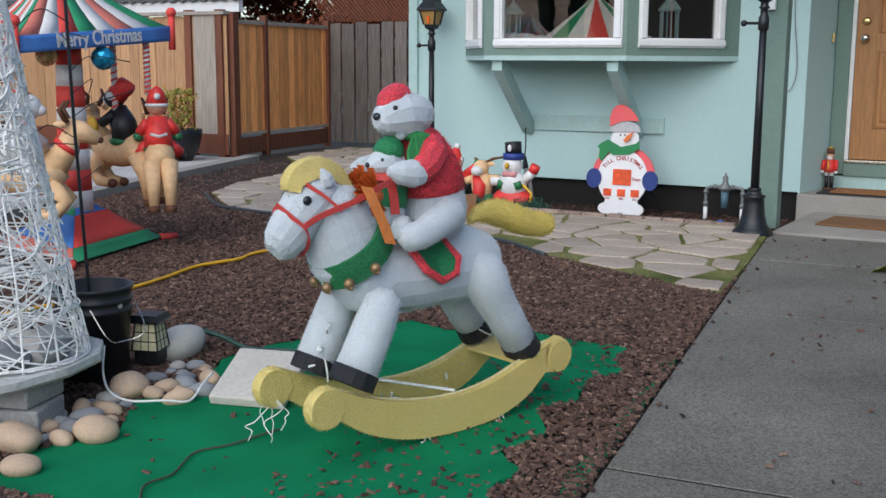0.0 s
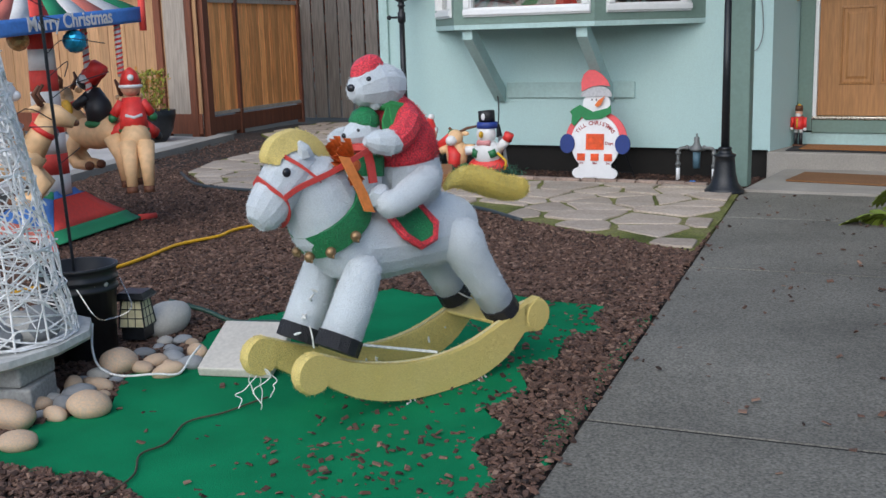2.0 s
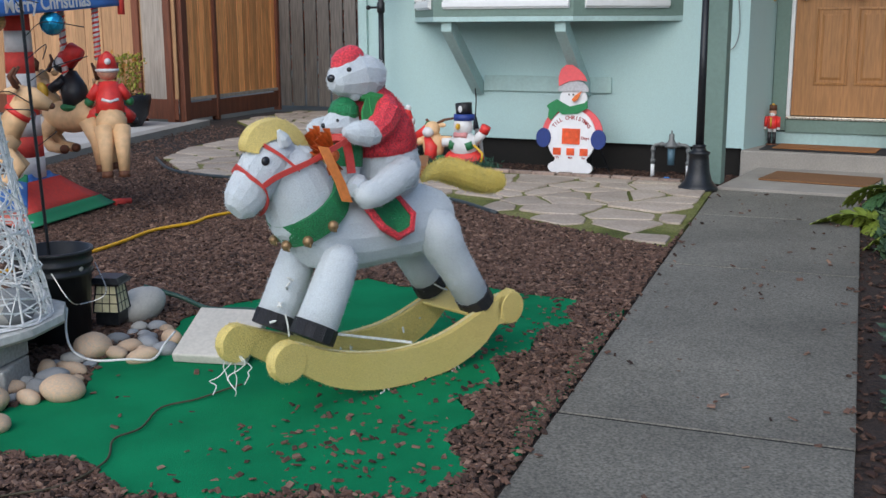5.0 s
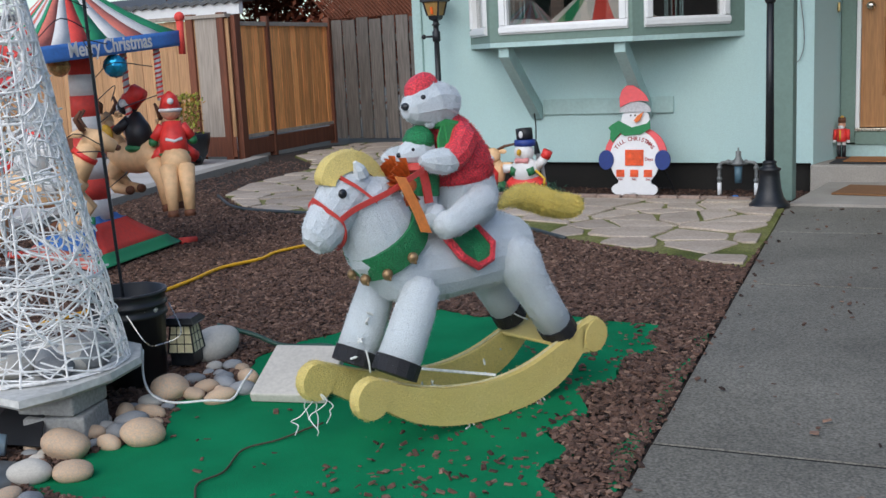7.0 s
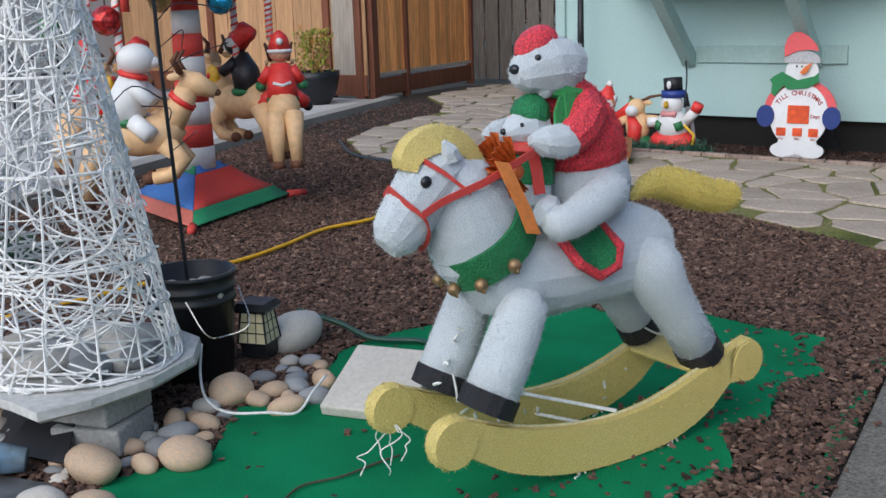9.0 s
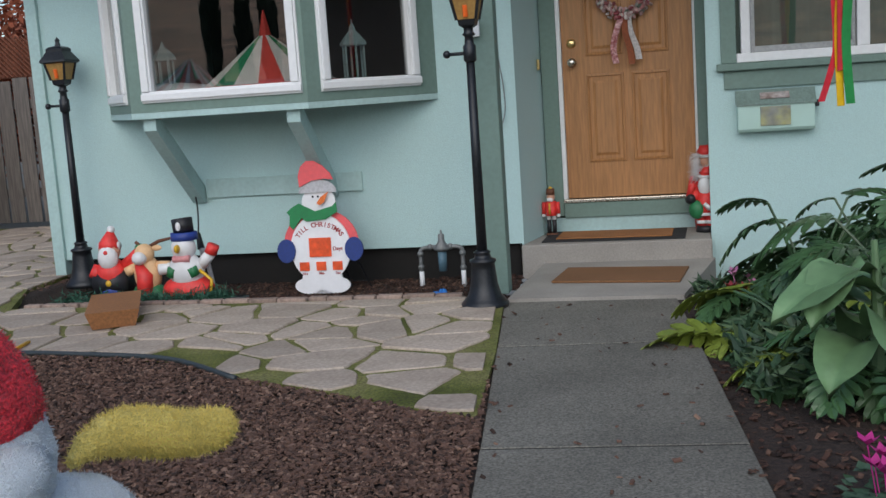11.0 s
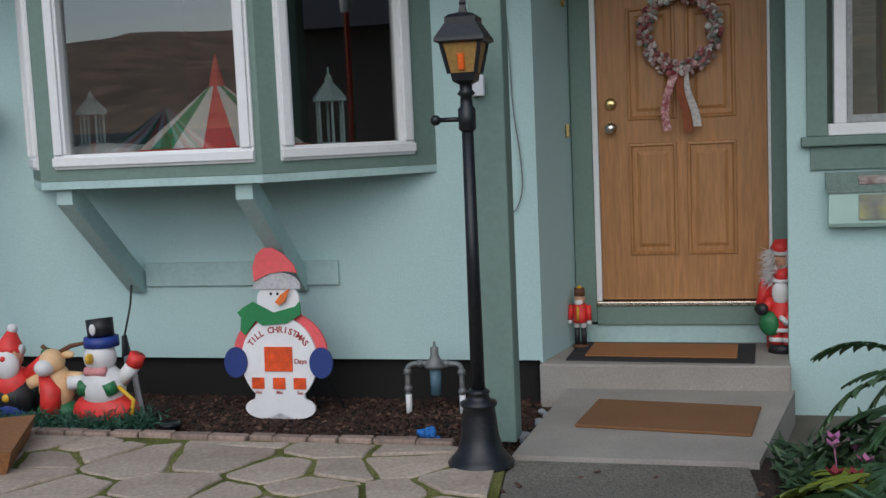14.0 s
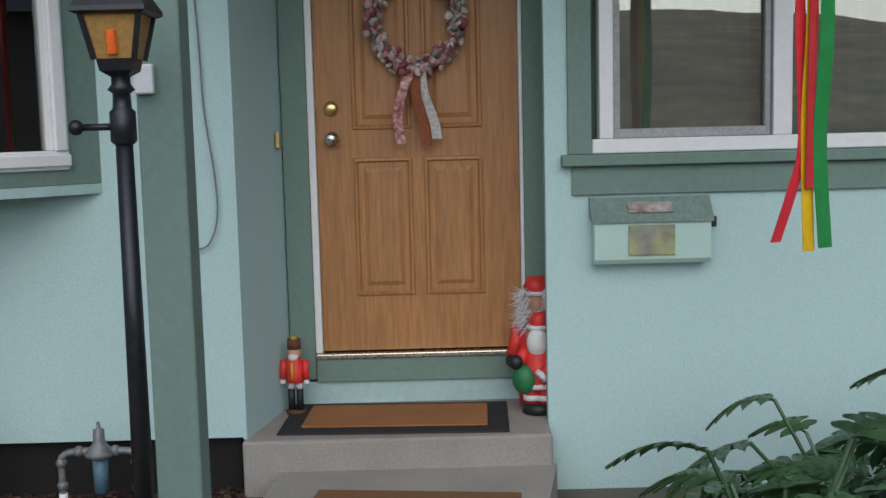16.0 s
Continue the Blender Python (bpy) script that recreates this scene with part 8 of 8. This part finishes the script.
# ---- things inside the bay ----
inl = thing("window_lantern", "pale blue metal lantern on the bay sill", "lantern", at(-1.22, 9.50, 1.335, 0, 1.1))
PALEB = mat("pale_blue_metal", (0.42, 0.58, 0.60), 0.5, bump=0.05)
bm = bmesh.new()
for k in range(6):
    a = k * math.pi / 3
    tube(bm, [(0.065 * math.cos(a), 0.065 * math.sin(a), 0.02), (0.065 * math.cos(a), 0.065 * math.sin(a), 0.22)], 0.007, 5)
lathe(bm, [(0.08, 0), (0.08, 0.02), (0.07, 0.025)], 6)
lathe(bm, [(0.085, 0.22), (0.085, 0.235), (0.05, 0.28), (0.02, 0.31), (0.02, 0.33), (0.006, 0.35), (0.004, 0.38)], 6)
part("cage", bm, PALEB, inl)
inl2 = thing("window_lantern", "pale blue lantern seen behind the front pane", "lantern", at(-2.52, 9.33, 1.385, 20))
bm = bmesh.new()
for k in range(6):
    a = k * math.pi / 3
    tube(bm, [(0.06 * math.cos(a), 0.06 * math.sin(a), 0.02), (0.06 * math.cos(a), 0.06 * math.sin(a), 0.18)], 0.007, 5)
lathe(bm, [(0.08, 0), (0.08, 0.02), (0.07, 0.025)], 6)
lathe(bm, [(0.085, 0.18), (0.085, 0.195), (0.05, 0.24), (0.02, 0.27), (0.004, 0.31)], 6)
part("cage", bm, PALEB, inl2)
tent = thing("toy_carousel_tent", "red, green and white striped toy tent inside", "toy tent", at(-1.77, 9.32, 1.30, 0, 1.05))
for k in range(16):
    a0, a1 = k * math.tau / 16, (k + 1) * math.tau / 16
    bm = bmesh.new()
    loft(bm, [[(0.46 * math.cos(a0), 0.20 * math.sin(a0), 0.05), (0.46 * math.cos(a1), 0.20 * math.sin(a1), 0.05)], [(0.04 * math.cos(a0), 0.04 * math.sin(a0), 0.36), (0.04 * math.cos(a1), 0.04 * math.sin(a1), 0.36)]], closed=False, cap=False)
    part("stripe", bm, STRIPES["rwgw"[k % 4]], tent)
bm = bmesh.new()
tube(bm, [(0, 0, 0.34), (0, 0, 0.52)], [0.045, 0.004], 8)
tube(bm, [(0.46 * math.cos(a), 0.20 * math.sin(a), 0.04) for a in np.linspace(0, math.tau, 24)], 0.02, 6)
part("rim", bm, STRIPES["r"], tent, "red peak and padded rim")
bm = bmesh.new()
prism(bm, [(-3.02, 9.64), (-2.57, 9.01), (-1.41, 9.01), (-0.81, 9.64), (-0.85, YW + 0.2), (-2.98, YW + 0.2)], 1.222, 1.234)
structure("sill_board", bm, WHITE, "white inner sill of the bay window", "sill")
bm = bmesh.new()
rows = []
for j in range(18):
    y = 9.03 + 0.8 * j / 17
    lo, hi = max(-2.98, -2.53 - (y - 9.0) * 0.70), min(-0.88, -1.45 + (y - 9.0) * 0.94)
    row = []
    for i in range(40):
        x = lo + (hi - lo) * i / 39
        edge = max(0.0, min(1.0, 14 * min(i / 39, 1 - i / 39, j / 17, 1 - j / 17)))
        row.append((x, y, 1.238 + edge * (0.10 + 0.03 * noise.noise(Vector((x * 6, y * 6, 1))) + 0.06 * max(0.0, min(1.0, (-2.05 - x) * 3)))))
    rows.append(row)
loft(bm, rows, closed=False, cap=False)
bl_ = part("snow_blanket", bm, mat("cotton_snow", (0.78, 0.78, 0.80), 1.0, grain=120, var=0.06, bump=0.6), smooth=True)
bl_.modifiers.new("thick", "SOLIDIFY").thickness = 0.01
tagged(bl_, "white cotton snow blanket spread on the bay sill", "snow blanket")
# icicle lights along the head of the bay
ici = thing("icicle_lights", "white icicle light string along the eaves", "string lights")
bm = bmesh.new()
ri = random.Random(2)
P = [(-3.3, 9.55, 2.46), (-2.62, 8.90, 2.44), (-2.0, 8.90, 2.45), (-1.36, 8.90, 2.45), (-0.9, 9.35, 2.47)]
C = curve_pts(P, 14)
tube(bm, C, 0.003, 4)
for p_ in C:
    if ri.random() < 0.75:
        L = ri.uniform(0.04, 0.22)
        q_ = [p_ + Vector((ri.uniform(-0.012, 0.012), ri.uniform(-0.012, 0.0), -L * u)) for u in (0, 0.3, 0.6, 1)]
        tube(bm, q_, 0.0022, 4)
        for b_ in q_[1:]:
            tube(bm, [b_, b_ + Vector((ri.uniform(-0.02, 0.02), -0.012, -0.02))], [0.005, 0.002], 5)
part("string", bm, WIRE, ici)

# ---- the far side of the street, seen in the panes ----
bm = bmesh.new()
rows = []
for j in range(10):
    u = j / 9
    rows.append([(x, -160 - 260 * u, (54 * math.sin(u * 1.5) * (0.75 + 0.35 * noise.noise(Vector((x * 0.008, 3, 0)))) + 3 * noise.noise(Vector((x * 0.03, u * 5, 1)))) * (u > 0)) for x in np.linspace(-420, 300, 60)])
loft(bm, rows, closed=False, cap=False)
structure("backdrop_hill", bm, mat("dry_hill", (0.58, 0.33, 0.20), 1.0, grain=0.12, var=0.5, stain=0.03, svar=0.4, bump=0, tint=(0.24, 0.16, 0.09)), "brown wooded hills beyond the street", "hill", True)
bm = bmesh.new()
span(bm, (-60, -14, -0.05), (60, -7.5, -0.02))
structure("road", bm, ASPHALT, "asphalt street before the garden", "road")
CYP = island_mat("cypress_leaf", [(0.012, 0.022, 0.010), (0.025, 0.04, 0.018), (0.018, 0.03, 0.014)])
for x, y, h in ((-14.9, -27, 10.0), (-16.4, -28, 10.8), (-17.6, -27.5, 9.0), (-12.9, -29, 9.6), (-11.6, -28, 8.4)):
    t_ = thing("cypress", "tall dark cypress beyond the street", "tree", at(x, y, -0.1), "cypresses")
    bm = bmesh.new()
    tube(bm, [(0, 0, 0), (0, 0, h * 0.8)], [0.16, 0.04], 7)
    part("trunk", bm, BROWN, t_)
    bm = bmesh.new()
    rr = random.Random(int(-x * 10))
    for k in range(900):
        u = rr.uniform(0, 1)
        R = (0.36 * math.sin(math.pi * (0.10 + 0.88 * u)) ** 0.7) * rr.uniform(0.3, 1.0)
        a = rr.uniform(0, 6.28)
        c = Vector((R * math.cos(a), R * math.sin(a), 0.4 + u * (h - 0.4)))
        d = Vector((math.cos(a) * 0.3, math.sin(a) * 0.3, 1)).normalized() * rr.uniform(0.25, 0.5)
        s = d.cross(Vector((rr.gauss(0, 1), rr.gauss(0, 1), 0.1))).normalized() * 0.11
        bm.faces.new([bm.verts.new(c - d), bm.verts.new(c + s), bm.verts.new(c + d), bm.verts.new(c - s)])
    part("crown", bm, CYP, t_)
nb = thing("house_opposite", "low pale house with dark roof across street", "house", at(-13, -19.5, 0))
bm = bmesh.new()
span(bm, (-7, -3, 0), (6, 3, 1.05))
part("wall", bm, mat("pale_render", (0.55, 0.50, 0.45), 0.9), nb)
bm = bmesh.new()
loft(bm, [[(-7.4, -3.4, 1.05), (6.4, -3.4, 1.05), (6.4, 3.4, 1.05), (-7.4, 3.4, 1.05)], [(-7.4, -0.1, 2.0), (6.4, -0.1, 2.0), (6.4, 0.1, 2.0), (-7.4, 0.1, 2.0)]])
part("roof", bm, mat("slate_roof", (0.07, 0.08, 0.10), 0.8), nb)
# Added, unseen house block: gives the bay's side pane something dark to reflect.
nb2 = thing("added_house_block", "unseen brown house block added for a dark side pane reflection", "house", at(13.0, 4.0, 0))
bm = bmesh.new()
span(bm, (0, -8, -0.2), (6, 9, 3.4))
part("wall", bm, mat("brown_siding", (0.16, 0.12, 0.095), 0.85, grain=6, var=0.25, stretch=(1, 1, 9)), nb2)
bm = bmesh.new()
loft(bm, [[(-0.5, -8.5, 3.4), (6.5, -8.5, 3.4), (6.5, 9.5, 3.4), (-0.5, 9.5, 3.4)], [(2.9, -8.5, 5.6), (3.1, -8.5, 5.6), (3.1, 9.5, 5.6), (2.9, 9.5, 5.6)]])
part("roof", bm, mat("dark_roof", (0.06, 0.06, 0.065), 0.85), nb2)
